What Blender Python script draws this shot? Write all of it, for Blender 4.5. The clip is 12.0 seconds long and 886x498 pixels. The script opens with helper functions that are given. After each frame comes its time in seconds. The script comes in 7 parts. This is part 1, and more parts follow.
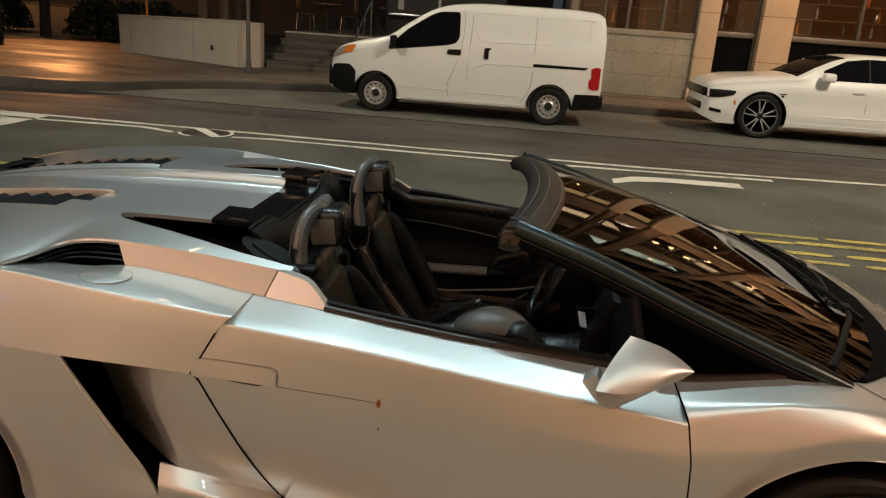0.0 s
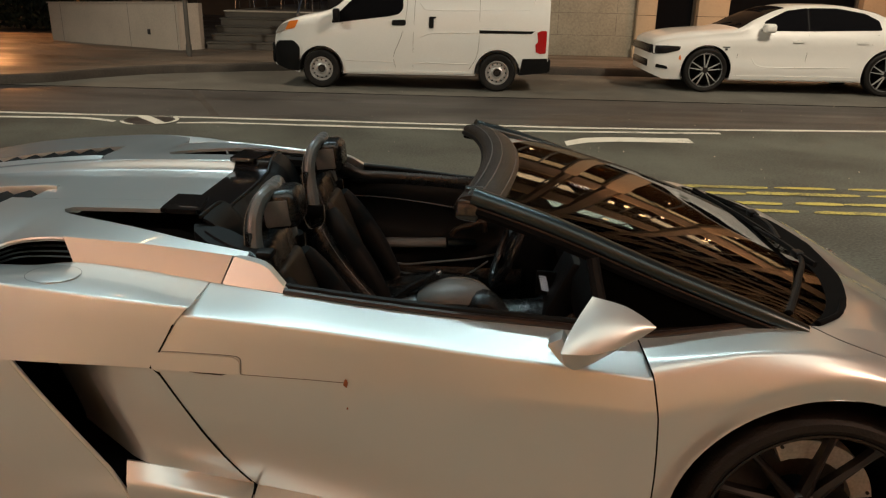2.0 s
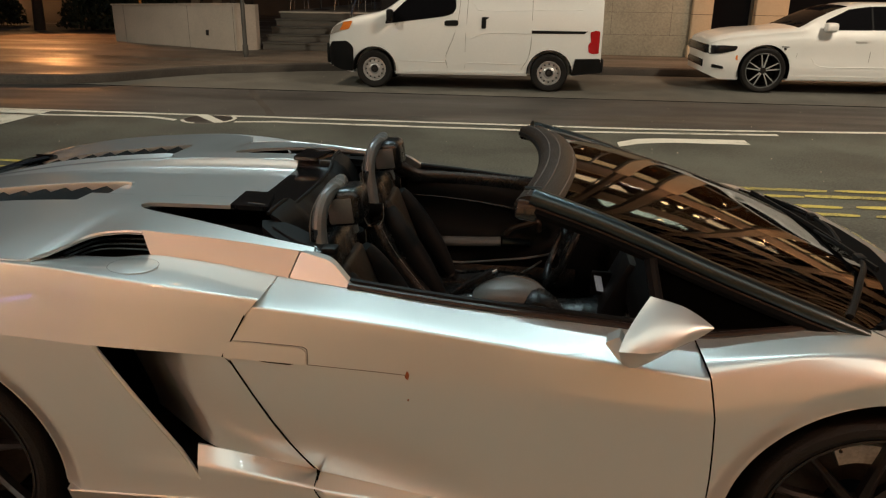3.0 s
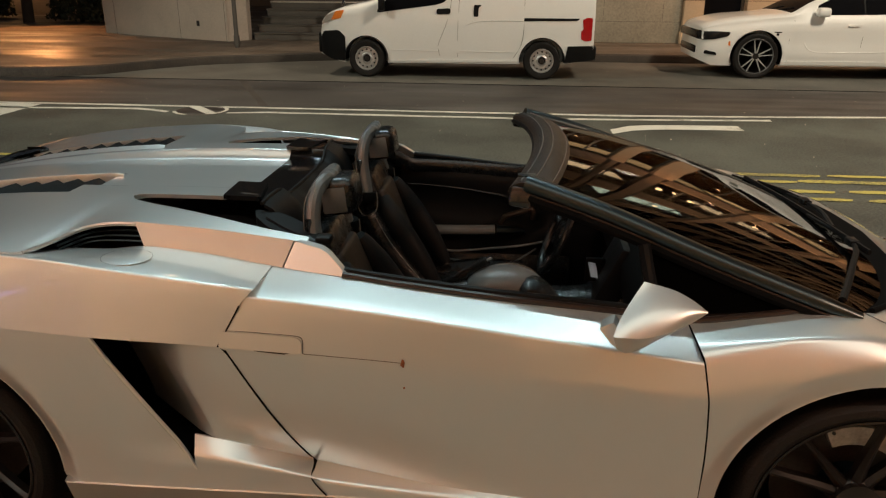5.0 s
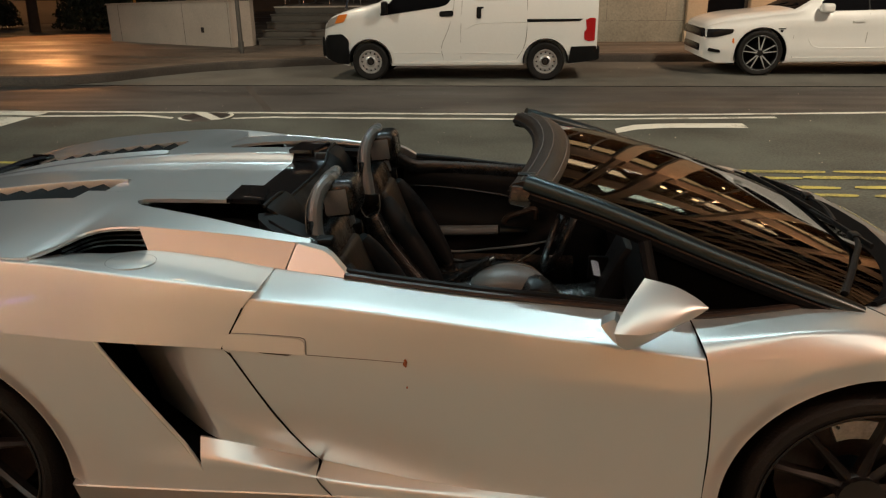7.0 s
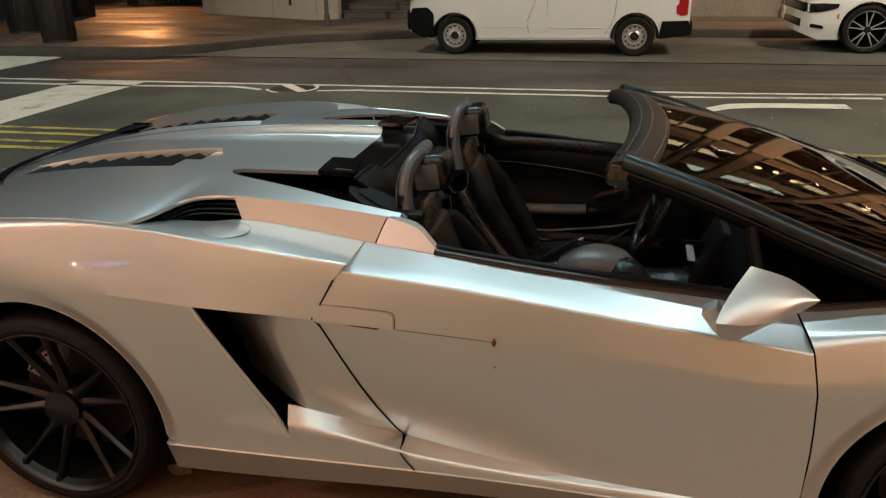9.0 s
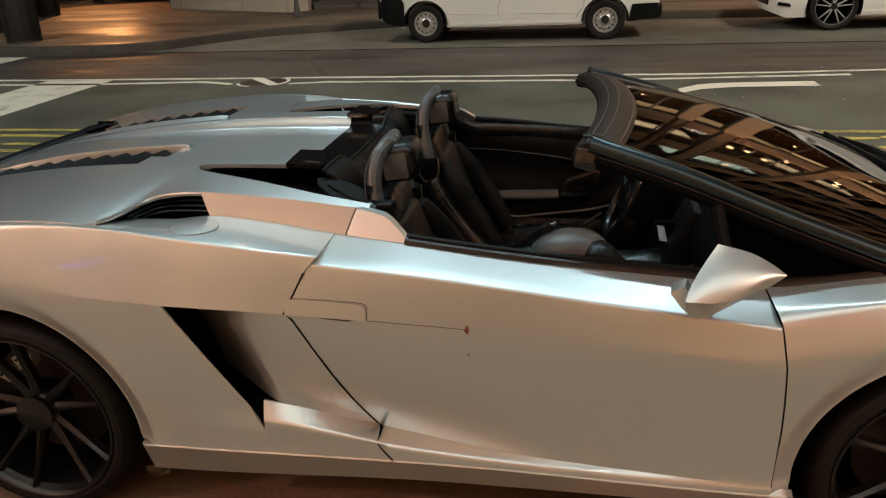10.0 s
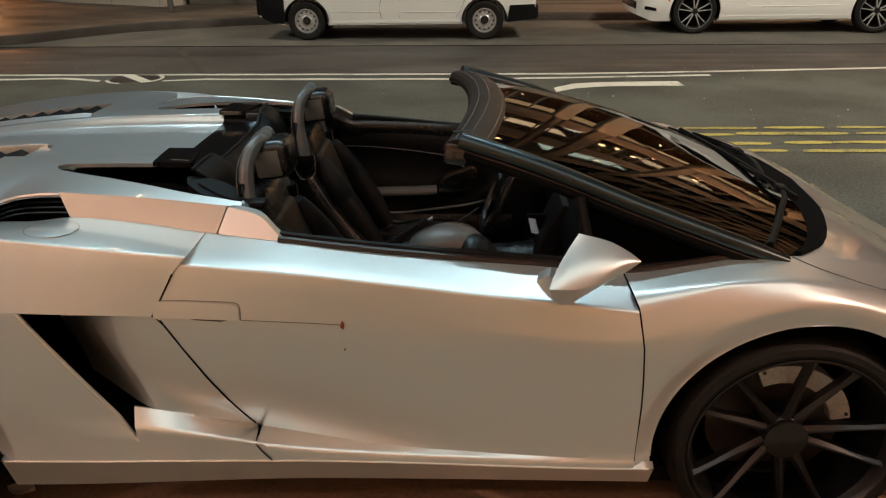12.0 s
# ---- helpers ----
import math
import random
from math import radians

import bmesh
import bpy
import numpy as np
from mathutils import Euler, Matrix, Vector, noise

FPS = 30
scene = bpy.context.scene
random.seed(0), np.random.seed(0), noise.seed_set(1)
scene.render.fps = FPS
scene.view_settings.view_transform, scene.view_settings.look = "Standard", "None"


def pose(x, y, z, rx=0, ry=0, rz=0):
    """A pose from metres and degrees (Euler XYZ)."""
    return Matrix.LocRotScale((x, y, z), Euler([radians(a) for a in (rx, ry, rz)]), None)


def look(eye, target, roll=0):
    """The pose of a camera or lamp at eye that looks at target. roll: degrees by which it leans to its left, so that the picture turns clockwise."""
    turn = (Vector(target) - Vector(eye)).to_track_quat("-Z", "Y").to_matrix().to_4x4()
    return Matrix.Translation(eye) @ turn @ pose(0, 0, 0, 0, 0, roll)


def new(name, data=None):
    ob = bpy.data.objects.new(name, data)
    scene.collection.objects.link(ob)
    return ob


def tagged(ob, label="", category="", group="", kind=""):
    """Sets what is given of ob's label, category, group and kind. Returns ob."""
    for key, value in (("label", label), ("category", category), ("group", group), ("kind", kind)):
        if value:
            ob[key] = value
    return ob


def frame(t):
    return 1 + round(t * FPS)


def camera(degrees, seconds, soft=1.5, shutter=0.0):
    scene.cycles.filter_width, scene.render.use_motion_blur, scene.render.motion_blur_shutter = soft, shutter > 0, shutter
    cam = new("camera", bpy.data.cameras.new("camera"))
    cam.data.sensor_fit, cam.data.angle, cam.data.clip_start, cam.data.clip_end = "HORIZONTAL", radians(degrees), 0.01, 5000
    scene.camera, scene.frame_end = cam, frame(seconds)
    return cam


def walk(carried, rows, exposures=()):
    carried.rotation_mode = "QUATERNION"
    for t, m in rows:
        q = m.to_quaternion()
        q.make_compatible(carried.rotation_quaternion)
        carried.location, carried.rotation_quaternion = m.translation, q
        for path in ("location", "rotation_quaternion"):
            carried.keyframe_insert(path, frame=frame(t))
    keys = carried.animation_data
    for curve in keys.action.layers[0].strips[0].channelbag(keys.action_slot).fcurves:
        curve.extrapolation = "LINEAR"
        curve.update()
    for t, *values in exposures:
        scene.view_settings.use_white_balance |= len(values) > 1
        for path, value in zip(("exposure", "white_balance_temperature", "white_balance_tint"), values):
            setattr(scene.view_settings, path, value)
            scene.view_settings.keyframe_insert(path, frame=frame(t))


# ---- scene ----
cam = camera(61.2, 12.0, soft=1.25)
PATH = [
    (0, (1.657, -2.547, 1.66), (1.474, -0.647, 1.063), 4.1),
    (0.5, (1.649, -2.549, 1.661), (1.491, -0.653, 1.046), 4.3),
    (1, (1.651, -2.53, 1.654), (1.543, -0.638, 1.013), 1.8),
    (1.5, (1.659, -2.524, 1.652), (1.592, -0.641, 0.984), 1.0),
    (2, (1.66, -2.53, 1.657), (1.589, -0.645, 0.994), 1.2),
    (2.5, (1.639, -2.562, 1.668), (1.498, -0.679, 1.011), 0.7),
    (3, (1.629, -2.585, 1.67), (1.433, -0.709, 1.004), 0.8),
    (5, (1.631, -2.587, 1.666), (1.45, -0.719, 0.974), 0.3),
    (5.5, (1.628, -2.596, 1.665), (1.41, -0.728, 0.983), 0.1),
    (6, (1.627, -2.593, 1.662), (1.378, -0.73, 0.981), -0.3),
    (6.5, (1.64, -2.597, 1.662), (1.405, -0.731, 0.982), -0.8),
    (6.7, (1.649, -2.597, 1.664), (1.429, -0.73, 0.982), -0.8),
    (8.3, (1.642, -2.599, 1.652), (1.467, -0.739, 0.936), -0.81),
    (8.5, (1.63, -2.587, 1.652), (1.4, -0.738, 0.928), -0.72),
    (9, (1.6, -2.568, 1.654), (1.205, -0.753, 0.911), -0.94),
    (9.5, (1.603, -2.556, 1.651), (1.156, -0.76, 0.893), -1.83),
    (10, (1.626, -2.558, 1.649), (1.283, -0.745, 0.879), -2.42),
    (10.5, (1.663, -2.555, 1.644), (1.5, -0.72, 0.868), -2.29),
    (11, (1.693, -2.551, 1.642), (1.645, -0.71, 0.862), -1.77),
    (11.5, (1.689, -2.574, 1.645), (1.671, -0.733, 0.863), -0.87),
    (12, (1.672, -2.583, 1.649), (1.619, -0.742, 0.869), -0.45),
]
walk(cam, [(t, look(eye, target, roll)) for t, eye, target, roll in PATH], [(0, 0.31, 6500, 10), (6.7, 0.31, 6450, 10), (8.3, 0.33, 6300, 10), (12, 0.34, 6150, 10)])

# ---- world and lights ----
world = bpy.data.worlds.new("night_sky")
scene.world = world
world.use_nodes = True
bg = world.node_tree.nodes["Background"]
bg.inputs[0].default_value = (0.55, 0.62, 0.75, 1)
bg.inputs[1].default_value = 0.045


def lamp(kind, name, eye, target, watts, colour, size=0.5, size_y=None, angle=150):
    data = bpy.data.lights.new(name, kind)
    data.energy, data.color = watts, colour
    if kind == "AREA":
        data.shape, data.size, data.size_y = "RECTANGLE", size, size_y or size
    if kind == "SPOT":
        data.spot_size, data.spot_blend, data.shadow_soft_size = radians(angle), 0.6, size
    if kind == "POINT":
        data.shadow_soft_size = size
    ob = new(name, data)
    ob.matrix_world = look(eye, target)
    return ob


SODIUM, WARM, LED = (1.0, 0.48, 0.16), (1.0, 0.70, 0.42), (0.71, 0.96, 0.99)
# Unseen broad fill added to light the car's upper side.
lamp("AREA", "side_fill", (-2.1, -7.6, 4.3), (-1.2, -1, 0.9), 7, (1.0, 0.88, 0.72), 9.0, 2.4)
# Unseen overhead fill added above the pavement to light the car's near side.
lamp("AREA", "overhead_fill", (1.6, -3.0, 5.95), (1.6, -3.0, 0), 155, (0.94, 1.0, 0.88), 17.0, 2.4)
# Four unseen cool spots added over the car for deck, shoulder and bonnet.
for x, watts in ((-1.4, 360), (0.4, 205), (1.9, 165), (3.6, 190)):
    lamp("SPOT", "overhead_led_fill", (x, 3.6, 7.4), (x - 0.2, -0.8, 0.8), watts, LED, 0.06, angle=62)
# Unseen wash added to brighten the facade mirrored in the windscreen.
lamp("SPOT", "facade_wash", (12.0, 10.5, 7.0), (12.0, 15.9, 9.5), 1700, (1.0, 0.58, 0.32), 0.2, angle=140)
# Unseen narrow warm spot added to brighten the bonnet and front fender.
lamp("SPOT", "bonnet_fill", (8.6, -3.4, 6.0), (3.2, -0.3, 0.75), 950, (1.0, 0.56, 0.36), 0.12, angle=20)
# Unseen spot added where its mirrored light turns the sill ledge orange.
lamp("SPOT", "ledge_fill_warm", (-1.4, -5.4, 4.1), (0.88, -0.93, 0.44), 42, (1.0, 0.44, 0.22), 0.08, angle=11)
# Small unseen spots added for highlights on the door shelf.
for x in (0.9, 1.2, 2.3):
    lamp("SPOT", "shelf_glint_spot", (x, -1.25, 5.9), (x, -1.0, 0), 6, LED, 0.05)
# Unseen warm spot added to light the near ground behind the rear wheel.
lamp("SPOT", "pavement_fill_spot", (-1.1, -2.6, 5.9), (-0.95, -1.25, 0.2), 60, (1.0, 0.74, 0.48), 0.04, angle=24)
# Unseen strip added to tint the near wall that the paint mirrors.
lamp("AREA", "near_wall_fill", (-1.0, -6.6, 3.4), (-1.0, -6.9, 6.0), 250, (1.0, 0.50, 0.31), 18.0, 0.3)
# Unseen pinkish spot added to brighten the rear quarter and shoulder.
lamp("SPOT", "rear_quarter_fill", (-6.5, -5.4, 4.8), (-0.3, -0.9, 0.87), 500, (1.0, 0.53, 0.39), 0.12, angle=40)
lamp("SPOT", "street_light_near", (-9.5, 1.4, 8.5), (-5.0, 7.0, 0), 2000, (0.98, 0.97, 0.80), 0.16, angle=86)
lamp("SPOT", "street_light_far", (-4.6, 11.4, 8.4), (0.6, 10.0, 0), 900, (1.0, 0.80, 0.58), 0.2, angle=86)
lamp("SPOT", "street_light_right", (9.5, 4.0, 8.4), (6.0, 8.0, 0), 3050, (1.0, 0.86, 0.66), 0.7, angle=100)
lamp("SPOT", "facade_light", (8.2, 13.2, 6.6), (6.6, 15.9, 1.2), 620, (1.0, 0.50, 0.24), 0.15, angle=100)
# Added fill for the right part of the facade, seen mirrored in the glass.
lamp("SPOT", "facade_fill_right", (13.5, 12.8, 6.4), (12.5, 15.9, 2.6), 700, (1.0, 0.54, 0.27), 0.15, angle=110)
lamp("SPOT", "sodium_light_plaza", (-13.0, 19.8, 3.4), (-10.9, 16.8, 0), 1000, (1.0, 0.40, 0.13), 0.10, angle=70)
lamp("POINT", "sodium_light_far", (-19.0, 27.0, 4.0), (0, 0, 0), 75, SODIUM, 0.2)

# ---- materials ----


def mat(name, colour, rough=0.5, metal=0.0, coat=0.0, vary=0.12, scale=8.0, fine=60.0, bump=0.0, dark=None, spec=0.5, coat_rough=0.03, alpha_mix=0.5, band=(0.3, 0.7)):
    """A principled surface whose colour and roughness vary at two scales, with a fine relief."""
    m = bpy.data.materials.new(name)
    m.use_nodes = True
    nt = m.node_tree
    b = nt.nodes["Principled BSDF"]
    b.inputs["Metallic"].default_value = metal
    b.inputs["Coat Weight"].default_value = coat
    b.inputs["Coat Roughness"].default_value = coat_rough
    b.inputs["Specular IOR Level"].default_value = spec
    co = nt.nodes.new("ShaderNodeTexCoord")
    big, small = nt.nodes.new("ShaderNodeTexNoise"), nt.nodes.new("ShaderNodeTexNoise")
    big.inputs["Scale"].default_value, small.inputs["Scale"].default_value = scale, fine
    big.inputs["Detail"].default_value, small.inputs["Detail"].default_value = 5.0, 3.0
    add = nt.nodes.new("ShaderNodeMix")
    add.data_type = "FLOAT"
    add.inputs[0].default_value = alpha_mix
    ramp = nt.nodes.new("ShaderNodeValToRGB")
    lo = dark or tuple(c * (1 - vary) for c in colour)
    hi = tuple(min(1.0, c * (1 + vary)) for c in colour)
    ramp.color_ramp.elements[0].position, ramp.color_ramp.elements[1].position = band
    ramp.color_ramp.elements[0].color, ramp.color_ramp.elements[1].color = (*lo, 1), (*hi, 1)
    for n in (big, small):
        nt.links.new(co.outputs["Object"], n.inputs["Vector"])
    nt.links.new(big.outputs[0], add.inputs[2])
    nt.links.new(small.outputs[0], add.inputs[3])
    nt.links.new(add.outputs[0], ramp.inputs[0])
    nt.links.new(ramp.outputs[0], b.inputs["Base Color"])
    rr = nt.nodes.new("ShaderNodeMapRange")
    rr.inputs[3].default_value, rr.inputs[4].default_value = max(0.0, rough - 0.15 * rough), min(1.0, rough + 0.15 * rough)
    nt.links.new(add.outputs[0], rr.inputs[0])
    nt.links.new(rr.outputs[0], b.inputs["Roughness"])
    if bump:
        bp = nt.nodes.new("ShaderNodeBump")
        bp.inputs["Strength"].default_value, bp.inputs["Distance"].default_value = bump, 0.004
        nt.links.new(small.outputs[0], bp.inputs["Height"])
        nt.links.new(bp.outputs[0], b.inputs["Normal"])
    return m


def glow(name, colour, strength):
    m = mat(name, colour, 0.4)
    b = m.node_tree.nodes["Principled BSDF"]
    b.inputs["Emission Color"].default_value, b.inputs["Emission Strength"].default_value = (*colour, 1), strength
    return m


def glass(name, colour, mix=0.35, rough=0.0):
    """Thin tinted glass: part of the light goes through, the rest is mirrored by the angle."""
    m = bpy.data.materials.new(name)
    m.use_nodes = True
    nt = m.node_tree
    nt.nodes.remove(nt.nodes["Principled BSDF"])
    out = nt.nodes["Material Output"]
    tr, gl, fr, mx = (nt.nodes.new(n) for n in ("ShaderNodeBsdfTransparent", "ShaderNodeBsdfGlossy", "ShaderNodeFresnel", "ShaderNodeMixShader"))
    tr.inputs[0].default_value = (*colour, 1)
    gl.inputs["Roughness"].default_value = rough
    fr.inputs[0].default_value = 1.72
    nt.links.new(fr.outputs[0], mx.inputs[0])
    nt.links.new(tr.outputs[0], mx.inputs[1])
    nt.links.new(gl.outputs[0], mx.inputs[2])
    nt.links.new(mx.outputs[0], out.inputs[0])
    return m


PAINT = mat("pearl_white_paint", (0.67, 0.68, 0.665), 0.36, 0.76, 1.0, 0.03, 3.0, 900.0, coat_rough=0.02)
SATIN = mat("satin_black_paint", (0.050, 0.062, 0.065), 0.33, 1.0, 0, 0.1, 6, 200)
GLOSS = mat("gloss_black_paint", (0.008, 0.008, 0.0085), 0.14, 0, 0.6, 0.2, 6, 200, spec=0.5, coat_rough=0.06)
PLASTIC = mat("black_plastic", (0.006, 0.006, 0.0062), 0.5, 0, 0, 0.3, 10, 300, 0.15, spec=0.14)
RUBBER = mat("tyre_rubber", (0.0065, 0.0052, 0.0045), 0.62, 0, 0, 0.45, 12, 160, 0.5, spec=0.3)
RIM = mat("matt_black_alloy", (0.006, 0.0045, 0.0038), 0.40, 0.15, 0.2, 0.3, 9, 90)
LEATHER = mat("black_leather", (0.006, 0.0063, 0.0064), 0.27, 0, 0, 0.3, 14, 240, 0.2, spec=0.55)
GREY_LEATHER = mat("grey_leather", (0.11, 0.114, 0.112), 0.32, 0, 0, 0.2, 12, 240, 0.25, spec=0.55)
BROWN_LEATHER = mat("brown_grey_leather", (0.024, 0.016, 0.011), 0.40, 0, 0, 0.2, 12, 260, 0.3, spec=0.3)
BROWN_PIPING = mat("brown_piping", (0.12, 0.09, 0.07), 0.6)
DARK_TRIM = mat("brown_black_trim", (0.020, 0.012, 0.009), 0.35, 0, 0, 0.2, 12, 200, 0.1, spec=0.4)
STITCH = mat("pale_thread", (0.16, 0.145, 0.125), 0.7)
CHROME = mat("bright_metal", (0.7, 0.7, 0.7), 0.18, 1.0, 0, 0.1)
DISC = mat("dark_brake_disc", (0.05, 0.04, 0.035), 0.4, 0.6, 0, 0.3, 20, 90)
CALIPER = mat("silver_caliper", (0.50, 0.49, 0.47), 0.45, 0.2, 0, 0.25, 30, 120)
WINDSCREEN = glass("windscreen_glass", (0.30, 0.31, 0.27), 0.35, 0.03)
DARK_GLASS = mat("dark_tinted_glass", (0.006, 0.006, 0.007), 0.03, 0, 0, 0.05, spec=0.02)
DARK_GLASS.node_tree.nodes["Principled BSDF"].inputs["IOR"].default_value = 1.12
BLACK_GLASS = mat("black_quarter_glass", (0.001, 0.001, 0.001), 0.06, 0, 0, 0.1, spec=0.04)
BLACK_GLASS.node_tree.nodes["Principled BSDF"].inputs["IOR"].default_value = 1.1
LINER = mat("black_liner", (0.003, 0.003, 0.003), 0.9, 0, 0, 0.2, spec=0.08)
RUST = mat("rust_chip", (0.28, 0.075, 0.02), 0.85, 0, 0, 0.4, 60, 300, 0.5)
SEAM = mat("shaded_door_gap", (0.17, 0.155, 0.13), 0.8, 0, 0, 0.2, 12, 100)
RED_LENS = mat("red_lens", (0.38, 0.008, 0.01), 0.12, 0, 1.0, 0.1)
AMBER = mat("amber_lens", (0.75, 0.20, 0.03), 0.12, 0, 1.0, 0.1)
CLEAR = mat("headlamp_lens", (0.55, 0.50, 0.45), 0.08, 0.4, 1.0, 0.2)
VAN_PAINT = mat("plain_white_paint", (0.74, 0.735, 0.71), 0.38, 0, 0.8, 0.03, 2.0, 40.0)
SILVER = mat("silver_alloy_paint", (0.46, 0.46, 0.45), 0.35, 0.25, 0.5, 0.15)
GREY_STEEL = mat("silver_steel_wheel", (0.45, 0.44, 0.43), 0.42, 0.6, 0, 0.15)
SMOKE = mat("smoked_lamp", (0.008, 0.008, 0.009), 0.15, 0, 0.1, 0.1, spec=0.2)


def ground_mat(name, colour, rough, vary, scale, fine, bump, wet=0.0, dark=None, band=(0.3, 0.7)):
    """A street surface: patches, grains and stains, with smooth worn spots."""
    m = mat(name, colour, rough, 0, 0, vary, scale, fine, bump, dark=dark, band=band)
    nt = m.node_tree
    b = nt.nodes["Principled BSDF"]
    if wet:
        co, n = nt.nodes.new("ShaderNodeTexCoord"), nt.nodes.new("ShaderNodeTexNoise")
        st = nt.nodes.new("ShaderNodeMapping")
        st.inputs["Scale"].default_value = (0.25, 1.2, 1)
        n.inputs["Scale"].default_value = 0.9
        mr = nt.nodes.new("ShaderNodeMapRange")
        mr.inputs[1].default_value, mr.inputs[2].default_value = 0.42, 0.66
        mr.inputs[3].default_value, mr.inputs[4].default_value = rough, rough - wet
        nt.links.new(co.outputs["Object"], st.inputs[0])
        nt.links.new(st.outputs[0], n.inputs["Vector"])
        nt.links.new(n.outputs[0], mr.inputs[0])
        nt.links.new(mr.outputs[0], b.inputs["Roughness"])
    return m


ASPHALT = ground_mat("worn_asphalt", (0.058, 0.065, 0.055), 0.75, 0.55, 0.9, 45, 0.9, band=(0.4, 0.6))
ASPHALT_WET = ground_mat("damp_asphalt", (0.05, 0.046, 0.042), 0.74, 0.5, 0.8, 40, 0.6, 0.34, band=(0.38, 0.62))
GUTTER = ground_mat("gutter_concrete", (0.105, 0.10, 0.085), 0.75, 0.4, 1.2, 40, 0.5, band=(0.36, 0.64))
PAVING = ground_mat("pavement_concrete", (0.125, 0.095, 0.07), 0.72, 0.5, 1.3, 30, 0.5, 0.38)
PAVING_NEAR = ground_mat("beige_pavement", (0.24, 0.23, 0.18), 0.7, 0.2, 0.9, 45, 0.3)
KERB = ground_mat("kerb_stone", (0.055, 0.046, 0.038), 0.85, 0.55, 2.2, 40, 0.5)
KERB_PALE = ground_mat("pale_kerb_stone", (0.52, 0.46, 0.38), 0.8, 0.15, 3, 60, 0.3)
BROWN = ground_mat("stained_gutter", (0.25, 0.165, 0.11), 0.8, 0.35, 3.0, 60, 0.3)
WHITE_LINE = ground_mat("road_paint_white", (0.56, 0.56, 0.50), 0.7, 0.1, 3.5, 55, 0.3, 0, (0.20, 0.20, 0.17), (0.36, 0.46))
YELLOW_LINE = ground_mat("road_paint_yellow", (0.40, 0.35, 0.08), 0.7, 0.15, 3.0, 55, 0.3, 0, (0.13, 0.125, 0.06), (0.40, 0.54))
CONCRETE = mat("cast_concrete", (0.50, 0.42, 0.345), 0.8, 0, 0, 0.16, 1.6, 30, 0.25)
PLINTH = mat("stained_plinth_concrete", (0.27, 0.245, 0.19), 0.85, 0, 0, 0.3, 1.4, 25, 0.3)
STONE = mat("sand_stone", (0.50, 0.375, 0.25), 0.75, 0, 0, 0.12, 2.0, 40, 0.2)
STEP = mat("stair_stone", (0.10, 0.085, 0.07), 0.8, 0, 0, 0.25, 2.0, 40, 0.3)
FACADE = mat("facade_stone", (0.24, 0.19, 0.145), 0.8, 0, 0, 0.15, 1.0, 20, 0.2)
BRONZE = mat("bronze_frame", (0.16, 0.14, 0.115), 0.45, 0.5, 0, 0.15)
WOOD = mat("dark_wood", (0.16, 0.075, 0.035), 0.5, 0, 0, 0.3, 5, 60)
BARK = mat("tree_bark", (0.05, 0.035, 0.025), 0.9, 0, 0, 0.35, 10, 60, 0.6)
LEAF = mat("dark_leaf", (0.022, 0.03, 0.012), 0.6, 0, 0, 0.4, 4, 40)
POLE = mat("grey_painted_steel", (0.10, 0.092, 0.082), 0.5, 0.3, 0, 0.15)
LAMP_POST = mat("orange_painted_post", (0.55, 0.22, 0.04), 0.5, 0, 0, 0.15)
BIN = mat("dark_bin_metal", (0.025, 0.02, 0.018), 0.5, 0.2, 0, 0.3)
LAMP_GLOW = glow("lamp_glass_warm", (1.0, 0.62, 0.28), 14.0)
LAMP_LED = glow("lamp_glass_white", (0.9, 0.96, 1.0), 12.0)
BULB_GLOW = glow("bright_bulb", (1.0, 0.80, 0.58), 160.0)
ROOM_GLOW = glow("pane_glow", (1.0, 0.60, 0.30), 0.22)
# Weak emission that stands for glints on the console's perforated plate.
DOT_GLOW = glow("glint_dot", (0.95, 0.97, 1.0), 0.3)
NEON = glow("violet_neon", (0.30, 0.25, 1.0), 4.5)
PANE = glass("window_glass", (0.75, 0.76, 0.75))

# ---- building tools ----


def thing(name, label, category, group="", kind=""):
    return tagged(new(name), label, category, group, kind)


def finish(bm, sharp=32.0):
    bmesh.ops.recalc_face_normals(bm, faces=bm.faces)
    lim = radians(sharp)
    for f in bm.faces:
        f.smooth = True
    for e in bm.edges:
        if len(e.link_faces) == 2:
            e.smooth = e.calc_face_angle(0.0) < lim
        else:
            e.smooth = False
    return bm


def part(name, bm, material, parent=None, label="", thick=0.0, sharp=32.0, recalc=True):
    """Links a bmesh as one mesh object, under a thing or a part."""
    if recalc:
        finish(bm, sharp)
    me = bpy.data.meshes.new(name)
    bm.to_mesh(me)
    bm.free()
    me.materials.append(material)
    ob = new(name, me)
    ob.parent = parent
    if label:
        tagged(ob, label)
    if thick:
        so = ob.modifiers.new("thickness", "SOLIDIFY")
        so.thickness, so.offset = thick, -1.0
    return ob


